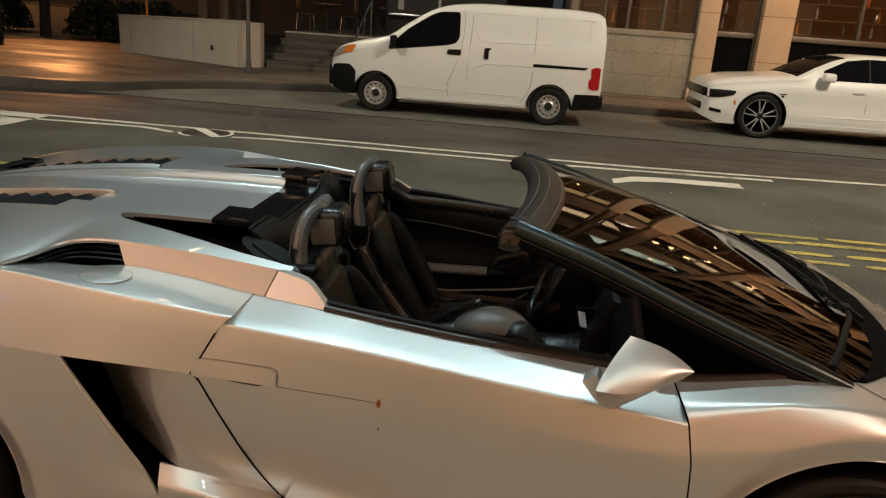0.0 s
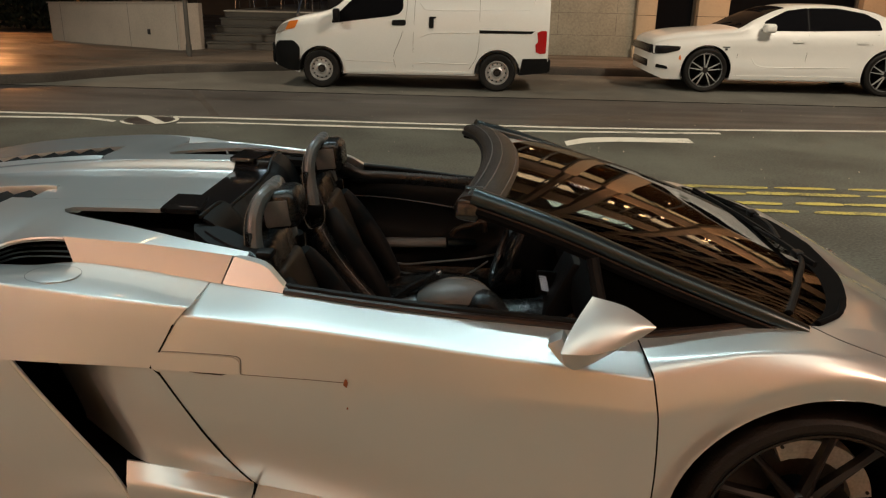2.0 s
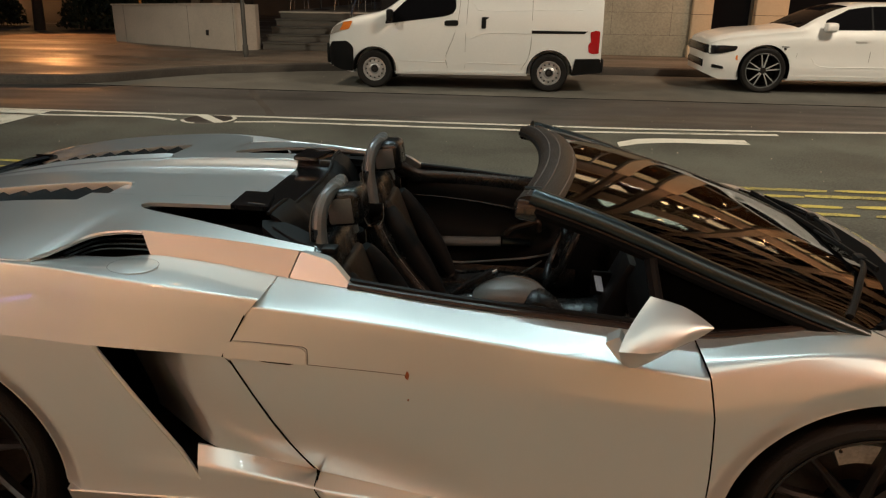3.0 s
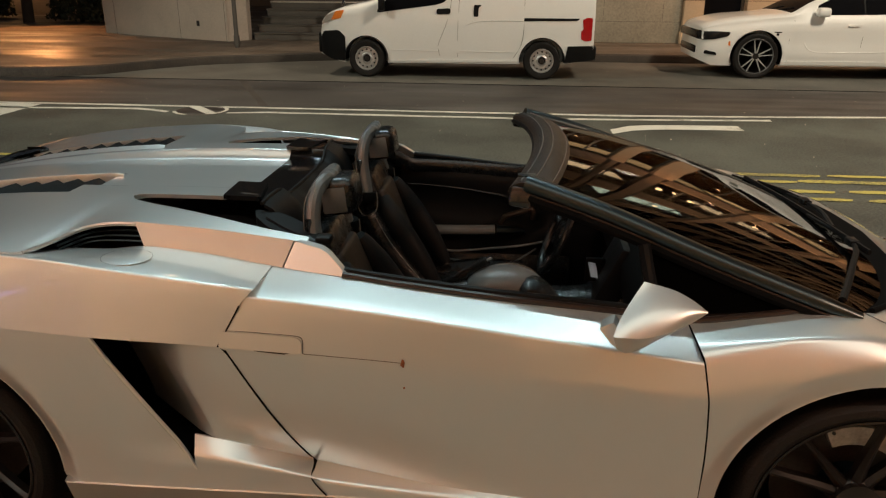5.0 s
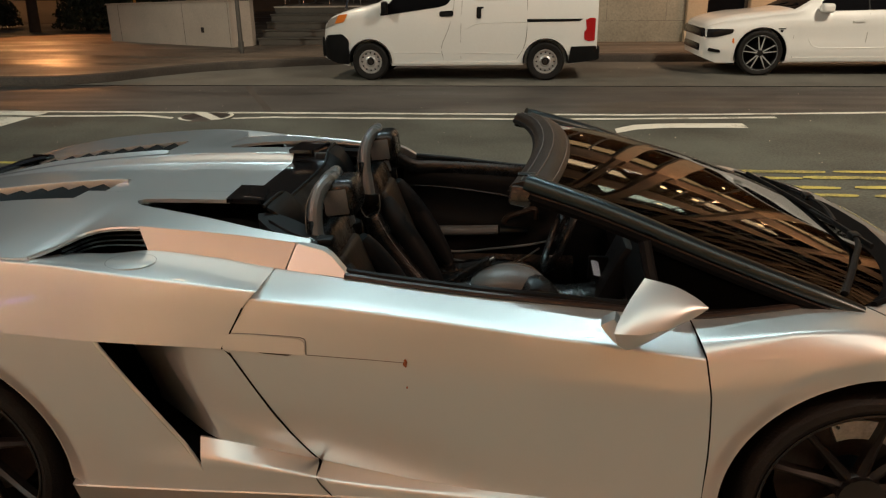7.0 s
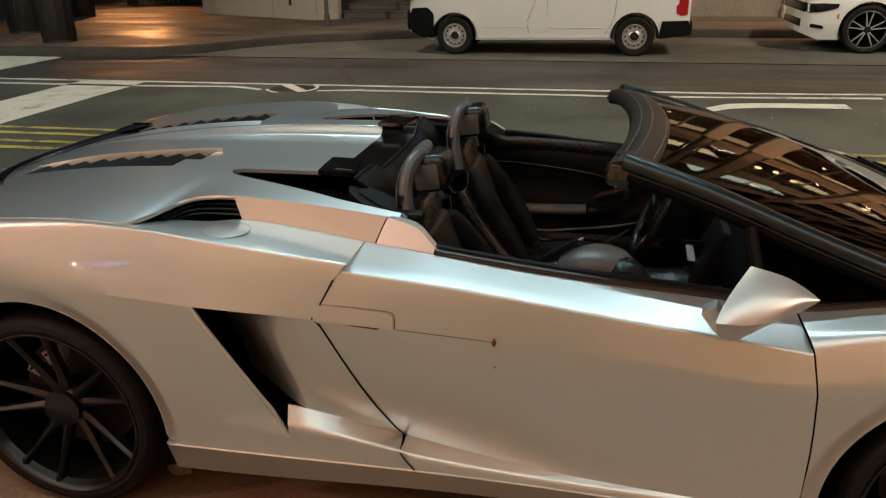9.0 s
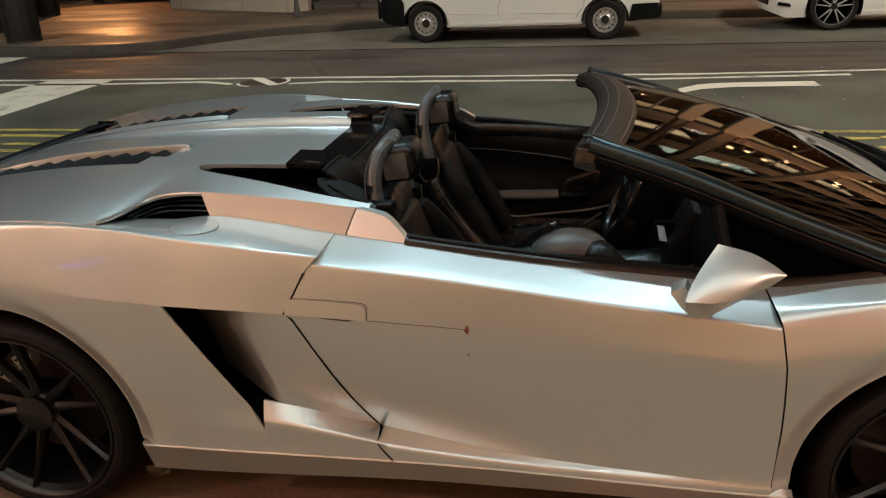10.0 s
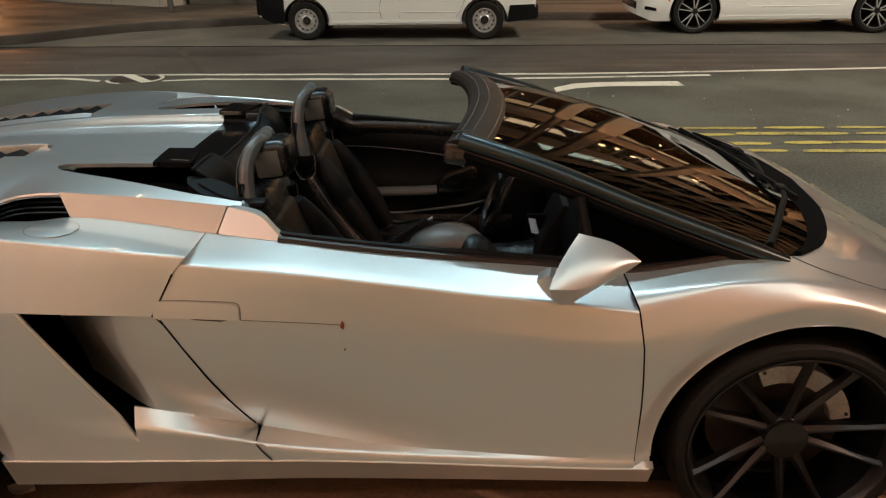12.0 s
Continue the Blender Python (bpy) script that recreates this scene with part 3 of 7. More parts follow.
def panel(side, j0, j1, left, right, n, arch=None, bm=None, change=None, shoulder=SHOULDER):
    """A skin between two seams (functions of height, or numbers), rows j0 to j1 of the section; arch: (x, radius) cut round a wheel."""
    bm = bm or bmesh.new()

    def edge(f, j):
        if not callable(f):
            return f
        x = 1.0
        for _ in range(4):
            x = f(profile(x, shoulder)[j].y)
        return x

    fine = []
    for j in range(j0, j1 + 1):
        a, b = edge(left, j), edge(right, j)
        line = [(x, profile(x, shoulder)[j]) for x in steps_of(a, b, n)]
        if fine:
            last = fine[-1]
            gap = max((p[1] - q[1]).length for p, q in zip(last, line))
            k = max(1, math.ceil(gap / 0.022)) if arch else 1
            for t in range(1, k):
                fine.append([(p[0] + (q[0] - p[0]) * t / k, p[1].lerp(q[1], t / k)) for p, q in zip(last, line)])
        fine.append(line)
    vs = []
    for line in fine:
        row = []
        for x, p in line:
            h, z = p.x, p.y
            if change:
                h = change(x, h, z)
            row.append(bm.verts.new((x, side * h, z)))
        vs.append(row)
    inside = {}
    if arch:
        xc, r = arch
        for row in vs:
            for v in row:
                dx, dz = v.co.x - xc, v.co.z - WHEEL_Z
                d = math.hypot(dx, dz)
                if d < r:
                    inside[v] = (xc + dx * r / max(d, 1e-6), WHEEL_Z + dz * r / max(d, 1e-6))
                elif d < r + 0.06:
                    v.co.y -= side * 0.030 * (1 - (d - r) / 0.06)
    for a, b in zip(vs, vs[1:]):
        for k in range(n):
            q = (a[k], a[k + 1], b[k + 1], b[k])
            if not all(v in inside for v in q):
                bm.faces.new(q)
    for v, (x, z) in inside.items():
        v.co.x, v.co.z = x, z
        v.co.y -= side * 0.030
    loose = [v for v in bm.verts if not v.link_faces]
    for v in loose:
        bm.verts.remove(v)
    return bm


GAP = 0.0022
rear_seam = lin((0.30, 1.182), (0.311, 1.178), (0.412, 1.100), (0.750, 0.904), (0.756, 0.886), (0.885, 0.955), (0.92, 1.0))
front_seam = lin((0.30, 2.132), (0.41, 2.137), (0.535, 2.140), (0.67, 2.133), (0.767, 2.119), (0.819, 2.096), (0.86, 2.055))
vent_edge = lin((0.30, 0.86), (0.396, 0.80), (0.771, 0.545), (0.80, 0.53))


for side in (-1, 1):
    part("door_gap", tube([(rear_seam(z), side * (side_h(rear_seam(z), z) + 0.0008), z) for z in (0.408, 0.43, 0.46, 0.5, 0.56, 0.62, 0.68, 0.72, 0.748)], 0.0024, 6, n=2), LINER, car)
    part("door_gap", tube([(1.112, side * 0.878, 0.395), (1.116, side * 0.915, 0.394), (1.119, side * 0.947, 0.391), (1.126, side * 0.9540, 0.380), (1.140, side * 0.9560, 0.362), (1.160, side * 0.9575, 0.340)], 0.0018, 6), LINER, car)
    part("door_gap", tube([(rear_seam(z), side * (side_h(rear_seam(z), z) + 0.0006), z) for z in (0.757, 0.79, 0.83, 0.865)], 0.0024, 6, n=2), LINER, car)
    door = part("door", panel(side, 1, I_IN, lambda z: rear_seam(z) + GAP, lambda z: front_seam(z) - GAP, 44), PAINT, car, "white door with a rust chip", 0.012)
    # handle flap let into the door's upper rear corner
    fl = bmesh.new()
    pts = rounded([(0.897, 0.797), (0.98, 0.796), (1.092, 0.789), (1.106, 0.780), (1.106, 0.746), (0.98, 0.7525), (0.889, 0.758)], 0.008)
    skin = lambda a, b: side * (side_h(a, b) + 0.0012)
    part("handle_gap", tube([(a, skin(a, b), b) for a, b in ((0.907, 0.799), (0.95, 0.7985), (1.02, 0.7955), (1.085, 0.792), (1.103, 0.788), (1.1085, 0.780), (1.109, 0.765), (1.109, 0.747))], lambda q: 0.0007 + 0.0008 * q, 6, n=2), GREY_LEATHER, door, "narrow gap round the handle flap")
    prism(pts, lambda a, b, d: Vector((a, side * (side_h(a, b) + 0.0035 + 0.002 * math.sin(math.pi * min(1.0, max(0.0, (b - 0.75) / 0.045))) - d), b)), 0.012, fl)
    part("door_handle", fl, PAINT, door, "flush white handle flap")
    # Dark plate on the skin stands for thin shade below the flap.
    part("handle_shade", prism([(0.975, 0.7520), (1.075, 0.7465), (1.060, 0.7430), (1.000, 0.7475)], lambda a, b, d: Vector((a, side * (side_h(a, b) + 0.0015 - d), b)), 0.004), BROWN_LEATHER, door, "dark strip standing for shade below the handle")
    part("belt_moulding", tube([(x, side * (INNER(x)[0] - 0.006), INNER(x)[1] + 0.005) for x in (1.178, 1.35, 1.6, 1.9, 2.1, 2.25, 2.42)], 0.0105, 8, flat=0.9), DARK_TRIM, door)
    part("window_seal", tube([(x, side * (INNER(x)[0] - 0.030), INNER(x)[1] + 0.008) for x in (1.178, 1.35, 1.6, 1.9, 2.1, 2.25)], 0.0115, 8), PLASTIC, door)
    part("front_fender", panel(side, 1, I_IN, lambda z: front_seam(z) + GAP, 3.45, 110, ARCHES[1], shoulder=SHOULDER_FRONT), PAINT, car)
    for xc, r in ARCHES:
        part("arch_edge", tube([(xc + r * math.cos(a), side * (side_h(xc + r * math.cos(a), WHEEL_Z + r * math.sin(a)) - 0.032), WHEEL_Z + r * math.sin(a)) for a in steps_of(0.0, math.pi, 40)], 0.003, 8, n=1), PAINT, car)
        part("arch_lip", grid(lambda a, s: Vector((xc + r * math.cos(a), side * (side_h(xc + r * math.cos(a), WHEEL_Z + r * math.sin(a)) - 0.030 - 0.03 * s), WHEEL_Z + r * math.sin(a))), steps_of(-0.02, math.pi + 0.02, 48), (0, 0.3, 1)), LINER, car)
    quarter = panel(side, 1, I_IN, -0.86, 0.30, 96, ARCHES[0], shoulder=SHOULDER_REAR)
    panel(side, 1, I_HANDLE, 0.30, lambda z: vent_edge(z), 40, ARCHES[0], quarter, shoulder=SHOULDER_REAR)
    panel(side, I_HANDLE, I_IN, 0.30, lambda z: rear_seam(z) - GAP, 44, None, quarter, shoulder=SHOULDER_REAR)
    bmesh.ops.remove_doubles(quarter, verts=quarter.verts, dist=0.0004)
    part("rear_quarter", quarter, PAINT, car)
    def seam_pt(j, line, shift):
        x = 1.0
        for _ in range(4):
            x = rear_seam(profile(x, line)[j].y) + shift
        p = profile(x, line)[j]
        return Vector((x, side * p.x, p.y))

    part("seam_return", grid(lambda j, k: seam_pt(j, SHOULDER_REAR, -GAP) if k == 0 else seam_pt(j, SHOULDER, GAP) - Vector((0, side * 0.003, 0.004)), range(I_HANDLE + 3, I_IN + 1), (0, 1)), PAINT, car)
    part("vent_lip", tube([(vent_edge(z), side * (side_h(vent_edge(z), z) - 0.003), z) for z in steps_of(0.392, 0.772, 10)], 0.006, 6, n=1), PAINT, car)

    def ledge(t, s):
        """The sill's upper part, the rounded edge above it and the tilted face that runs into the intake."""
        xl = 0.80 - 0.02 * max(0.0, s - 0.5)
        xr = rear_seam(0.335 + 0.066 * min(1.0, s)) - GAP
        x = xl + (xr - xl) * t
        low, edge = Vector(SILL_TOP(x)), Vector(LEDGE(x))
        rise, inn = 0.032 - 0.027 * t, 0.004
        brow = Vector((edge.x - inn, edge.y + rise))
        top = Vector((edge.x - 0.037 - 0.039 * t, edge.y + 0.074 - 0.068 * t))
        if s <= 0.3:
            p = low.lerp(edge, s / 0.3)
        elif s <= 0.6:
            q = (s - 0.3) / 0.3
            p = (1 - q) ** 2 * edge + 2 * q * (1 - q) * (edge + Vector((0.001, 0.6 * rise))) + q * q * brow
        elif s <= 1.0:
            p = brow.lerp(top, (s - 0.6) / 0.4)
        else:
            p = top + Vector((-0.06, -0.03)) * (s - 1.0)
        return Vector((x, side * p.x, p.y))

    part("sill_ledge", grid(ledge, steps_of(0, 1, 18), [0, 0.15, 0.27, 0.30, 0.36, 0.42, 0.48, 0.54, 0.60, 0.66, 0.73, 0.86, 1.0, 1.3]), PAINT, car, "", 0.0, 45.0)

    def scoop(u, w):
        """A shallow hollow behind the door that rolls inwards at the duct's mouth."""
        x1, lip = rear_seam(0.40 + 0.36 * w) - GAP, vent_edge(0.37 + 0.39 * w)
        xb = lip + (0.10 + 0.32 * w**0.8) * (x1 - lip)
        t = min(u, 1.0)
        x = x1 + (xb - x1) * t
        z0 = ledge(min(1.0, max(0.0, (x - 0.80) / (x1 - 0.80 + 1e-6))), 1.0).z - 0.003
        z = z0 + (0.761 - z0) * w
        h = side_h(x1, max(z, 0.405)) - 0.004 - (0.004 + 0.046 * w) * t**2.5
        k = min(1.0, w / 0.3)
        foot = 0.952 - 0.041 - 0.039 * min(1.0, max(0.0, (x - 0.80) / (x1 - 0.80 + 1e-6)))
        h = foot + (h - foot) * k * k * (3 - 2 * k)
        if u > 1:
            q0 = min(radians(34), math.atan2(0.11, max(0.05, x1 - xb)))
            q = q0 + (u - 1) * (radians(38) - q0)
            x, h = x - 0.30 * (math.sin(q) - math.sin(q0)), h - 0.30 * (math.cos(q0) - math.cos(q))
        return Vector((x, side * h, z + w * (HANDLE(x)[1] - 0.761)))

    part("side_intake", grid(scoop, steps_of(0, 2, 30), steps_of(0, 1, 14)), PAINT, car, "scooped side air intake", 0.0, 60.0)
    part("intake_trim", grid(lambda v, w: scoop(2, w) + Vector((-0.20 * v, side * -0.16 * v, 0)), steps_of(0, 1, 8), steps_of(0, 1, 14)), PAINT, car, "painted duct wall in deep shade", 0.0, 60.0)
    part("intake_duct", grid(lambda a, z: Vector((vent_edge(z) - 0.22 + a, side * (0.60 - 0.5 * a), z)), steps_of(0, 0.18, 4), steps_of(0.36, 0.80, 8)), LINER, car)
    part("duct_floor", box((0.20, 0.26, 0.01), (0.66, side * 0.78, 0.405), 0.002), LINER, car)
    part("sill", panel(side, 0, 1, 0.41, 2.186, 40, change=lambda x, h, z: h - 0.003), PAINT, car, "", 0.02)
    part("sill_edge", tube([(x, side * (SILL_TOP(x)[0] + 0.0005), SILL_TOP(x)[1] - 0.001) for x in steps_of(0.42, 2.172, 12)], 0.0032, 6, n=2), PAINT, car)
    part("inner_shell", panel(side, 0, I_HANDLE + 2, lambda z: rear_seam(z) - 0.012, 2.17, 24, change=lambda x, h, z: h - 0.03), LINER, car)

# Rust chip and scratch on the kerb-side door.
kerb_door = [o for o in car.children if o.name.startswith("door")][0]
bm = bmesh.new()
bmesh.ops.create_icosphere(bm, subdivisions=2, radius=1, matrix=Matrix.Translation((1.369, -0.9245, 0.737)) @ Matrix.Diagonal((0.0052, 0.003, 0.0115, 1)))
for v in bm.verts:
    v.co += Vector(noise.noise_vector(v.co * 150)) * 0.0025
part("rust_chip", bm, RUST, kerb_door, "small orange rust chip")
part("paint_chip", box((0.004, 0.004, 0.005), (1.372, -0.928, 0.668), 0.001), RUST, kerb_door)
part("scratch", tube([(x, -side_h(x, z) - 0.0004, z) for x, z in ((1.11, 0.746), (1.20, 0.741), (1.28, 0.737), (1.365, 0.732))], 0.0010, 5), BROWN_PIPING, kerb_door)


def wheel(x, side, face, turn):
    """Concave black wheel with five pairs of spokes; face: how far its outer face stands from the middle; turn: how far it has rolled."""
    w = part("wheel", lathe([(0.0, -0.10), (0.05, -0.10), (0.06, -0.035), (0.0, -0.03)], 20), RIM, car, "matt black ten-spoke wheel")
    tyre = [(0.278, -0.006), (0.287, 0.002), (0.298, 0.006), (0.315, 0.002), (0.328, -0.012), (0.334, -0.032), (0.335, -0.12), (0.334, -0.22), (0.326, -0.25), (0.288, -0.262), (0.278, -0.25)]
    part("tyre", lathe(tyre, 72), RUBBER, w)
    rim = [(0.282, -0.002), (0.284, 0.004), (0.279, 0.0055), (0.274, 0.001), (0.269, -0.014), (0.262, -0.03)]
    part("rim_barrel", lathe([(0.262, -0.03), (0.257, -0.04), (0.256, -0.06), (0.250, -0.07), (0.247, -0.12), (0.242, -0.24), (0.28, -0.25)], 56), LINER, w)
    part("rim", lathe(rim, 72), RIM, w)
    for k in range(10):
        a = 2 * math.pi * (k // 2) / 5 + (0.235 if k % 2 else -0.235) + turn
        b = 2 * math.pi * (k // 2) / 5 + (0.26 if k % 2 else -0.26) + turn
        bm = bmesh.new()
        d0, d1 = Vector((math.cos(b), math.sin(b), 0)), Vector((math.cos(a), math.sin(a), 0))
        n0, n1 = Vector((-d0.y, d0.x, 0)), Vector((-d1.y, d1.x, 0))
        rings = []
        for t in (0, 0.08, 0.2, 0.4, 0.7, 0.92, 1.0):
            c = d0 * 0.052 * (1 - t) + d1 * 0.272 * t
            n = (n0 * (1 - t) + n1 * t).normalized()
            wd = 0.0185 - 0.0105 * min(1.0, t / 0.75) + (0.008 * (t - 0.88) / 0.12 if t > 0.88 else 0)
            zf = -0.052 + 0.046 * t**1.3
            rings.append([bm.verts.new(c + n * s * wd + Vector((0, 0, z))) for s, z in ((-1, zf - 0.034), (-0.95, zf - 0.010), (-0.22, zf), (0.22, zf), (0.95, zf - 0.010), (1, zf - 0.034))])
        for r0, r1 in zip(rings, rings[1:]):
            for i in range(6):
                bm.faces.new((r0[i], r1[i], r1[(i + 1) % 6], r0[(i + 1) % 6]))
        part("spoke", bm, RIM, w)
    part("hub_cap", lathe([(0.0, -0.044), (0.030, -0.044), (0.034, -0.050), (0.054, -0.053), (0.062, -0.062), (0.066, -0.085), (0.0, -0.09)], 32), RIM, w)
    for k in range(5):
        a = 2 * math.pi * (k + 0.5) / 5 + turn
        part("wheel_bolt", cyl(0.0085, 0.0075, 0.012, Matrix.Translation((0.046 * math.cos(a), 0.046 * math.sin(a), -0.050)), 6), RIM, w)
    part("brake_disc", lathe([(0.07, -0.135), (0.195, -0.135), (0.195, -0.16), (0.07, -0.16)], 48), DISC, w, "dark worn brake disc")
    for a0, a1 in ((0.16, 2.0),) if x > 1 else ((1.66, 2.08), (2.40, 2.62)):
        ro, ri = (0.202, 0.146) if x > 1 else (0.178, 0.132)
        arc = [(ro * math.cos(a), ro * math.sin(a)) for a in steps_of(a0, a1, 12)] + [(ri * math.cos(a), ri * math.sin(a)) for a in steps_of(a1, a0, 12)]
        cal = part("brake_caliper", prism(arc, lambda p, q, d: Vector((p, q, -0.10 - d)), 0.06), CALIPER, w, "silver brake caliper")
        for a in (a0 + 0.08, a1 - 0.08):
            part("caliper_bolt", cyl(0.005, 0.005, 0.006, Matrix.Translation(((ro - 0.012) * math.cos(a), (ro - 0.012) * math.sin(a), -0.0985)), 8), RIM, cal)
    well = [(0.398, -0.03), (0.41, -0.05), (0.41, -0.40), (0.0, -0.40)]
    part("wheel_well", grid(lambda a, k: Vector((well[k][0] * math.cos(a), well[k][0] * math.sin(a), well[k][1])), steps_of(-0.2, math.pi + 0.2, 40), range(4)), LINER, w)
    m = Matrix.Translation((x, side * face, WHEEL_Z)) @ (Euler((radians(90), 0, 0)).to_matrix().to_4x4() if side < 0 else Euler((radians(-90), 0, 0)).to_matrix().to_4x4())
    w.matrix_basis = m
    return w


for side in (-1, 1):
    wheel(0.0, side, 0.905, 0.50)
    wheel(2.576, side, 0.878, -0.005)

# Rear deck: sheet between the two shoulder edges, with louvred openings and a raised spine.
deck_z = sp((-0.86, 0.815), (-0.6, 0.888), (-0.4, 0.925), (-0.2, 0.955), (0.0, 0.976), (0.2, 0.989), (0.4, 0.997), (0.62, 1.001), (0.85, 1.002), (1.1, 0.998))
edge_h = sp((-0.86, 0.62), (-0.6, 0.78), (-0.3, 0.845), (0.1, 0.865), (0.30, 0.868), (0.345, 0.85), (0.37, 0.775), (0.40, 0.69), (0.46, 0.655), (0.54, 0.656), (0.64, 0.658), (1.05, 0.657), (1.1, 0.657))
edge_z = sp((-0.86, 0.806), (-0.6, 0.888), (-0.3, 0.942), (0.0, 0.968), (0.2, 0.978), (0.36, 0.970), (0.42, 0.984), (0.54, 0.996), (0.64, 0.993), (1.05, 0.957), (1.1, 0.952))
valley = sp((-0.7, 0.0), (-0.45, 0.004), (-0.2, 0.014), (0.05, 0.024), (0.35, 0.034), (0.85, 0.037), (1.1, 0.037))
crest = sp((-0.7, 0.19), (-0.2, 0.215), (0.1, 0.25), (0.35, 0.283), (0.8, 0.287), (1.1, 0.287))


def deck(x, y):
    """The rear deck: a flat valley in the middle, a hump behind each seat, falling away to the edges."""
    h, a = edge_h(x), abs(y)
    t = max(0.0, min(1.0, (a - crest(x) + 0.038) / 0.038))
    top = deck_z(x) - valley(x) * (1 - t * t * (2 - t))
    s = max(0.0, min(1.0, (a - 0.38) / max(0.05, h - 0.38)))
    return Vector((x, y, top + (edge_z(x) - deck_z(x)) * s**1.35))


up_line = lin((0.432, 0.403), (0.439, 0.390), (0.452, 0.384), (0.60, 0.387), (0.765, 0.389), (0.89, 0.455), (1.06, 0.565))
low_line = sp((0.432, 0.405), (0.447, 0.430), (0.478, 0.453), (0.55, 0.489), (0.64, 0.523), (0.76, 0.565), (0.89, 0.603), (1.06, 0.630))
LOUVRE = (-0.48, 0.185)
LOUVRE_IN = {-1: lin((-0.48, 0.17), (0.185, 0.045)), 1: lin((-0.48, 0.24), (0.185, 0.31))}
LOUVRE_OUT = {-1: lin((-0.48, 0.32), (0.185, 0.355)), 1: lin((-0.48, 0.42), (0.185, 0.56))}


def deck_sheet(x0, x1, a, b, n, m, name="engine_deck"):
    """Part of the deck between two side lines a(x) and b(x); close rows follow the valley's edge."""
    rows = steps_of(0, 1, m)
    wide = abs(a(x0)) > 0.36 and abs(b(x0)) < 1e-6
    if wide:
        rows = steps_of(0, 0.8, m // 2) + steps_of(0.8, 0.95, 24)[1:] + [0.97, 1.0]

    def across(x, s):
        p, q = a(x), b(x)
        if not wide:
            return p + (q - p) * s
        w = math.copysign(0.305, p)
        return p + (w - p) * s / 0.8 if s < 0.8 else (w * (1 - (s - 0.8) / 0.15 * 0.4) if s <= 0.95 else w * 0.6 * (1 - s) / 0.05)

    return part(name, grid(lambda x, s: deck(x, across(x, s)), steps_of(x0, x1, n), rows), PAINT, car, "", 0.012)


for side in (-1, 1):
    o = lambda x: side * edge_h(x)
    lou_in, lou_out = LOUVRE_IN[side], LOUVRE_OUT[side]
    deck_sheet(-0.86, LOUVRE[0], o, lambda x: 0.0, 12, 30)
    deck_sheet(LOUVRE[0], LOUVRE[1], o, lambda x: side * lou_out(x), 22, 10)
    deck_sheet(LOUVRE[0], LOUVRE[1], lambda x: side * lou_in(x), lambda x: 0.0, 12, 44)
    deck_sheet(LOUVRE[1], 0.432, o, lambda x: 0.0, 14, 46)
    deck_sheet(0.432, 1.06, o, lambda x: side * low_line(x), 40, 6)
    deck_sheet(0.432, 0.765, lambda x: side * up_line(x), lambda x: 0.0, 22, 36)
    # louvre opening: dark tray and tilted slats
    part("louvre_tray", grid(lambda x, s: deck(x, side * (lou_in(x) - 0.02 + (lou_out(x) - lou_in(x) + 0.04) * s)) - Vector((0, 0, 0.07)), steps_of(-0.52, 0.22, 6), steps_of(0, 1, 3)), LINER, car)
    for k in range(9):
        x = -0.452 + k * 0.072
        a, b = lou_in(x), lou_out(x)
        sl = bmesh.new()
        prism([(a + 0.003, 0), (b - 0.003, 0), (b - 0.003, 1), (a + 0.003, 1)], lambda u, w, d: deck(x + 0.06 * (1 - w) - 0.004, side * u) + Vector((0, 0, -0.042 + 0.040 * w - d)), 0.006, sl)
        part("louvre_slat", sl, PLASTIC, car)
    lip = [(-0.030, 0.0), (-0.020, 0.004), (-0.010, 0.009), (-0.002, 0.012), (0.002, 0.010), (0.004, 0.0), (0.005, -0.03)]
    part("louvre_lip", grid(lambda x, k: deck(x, side * (lou_in(x) + lip[k][0])) + Vector((0, 0, 0.002 + lip[k][1] * min(1.0, (x + 0.52) / 0.25, 0.35 + (0.25 - x) / 0.1))), steps_of(-0.50, 0.21, 24), range(7)), PAINT, car, "raised louvre rim")

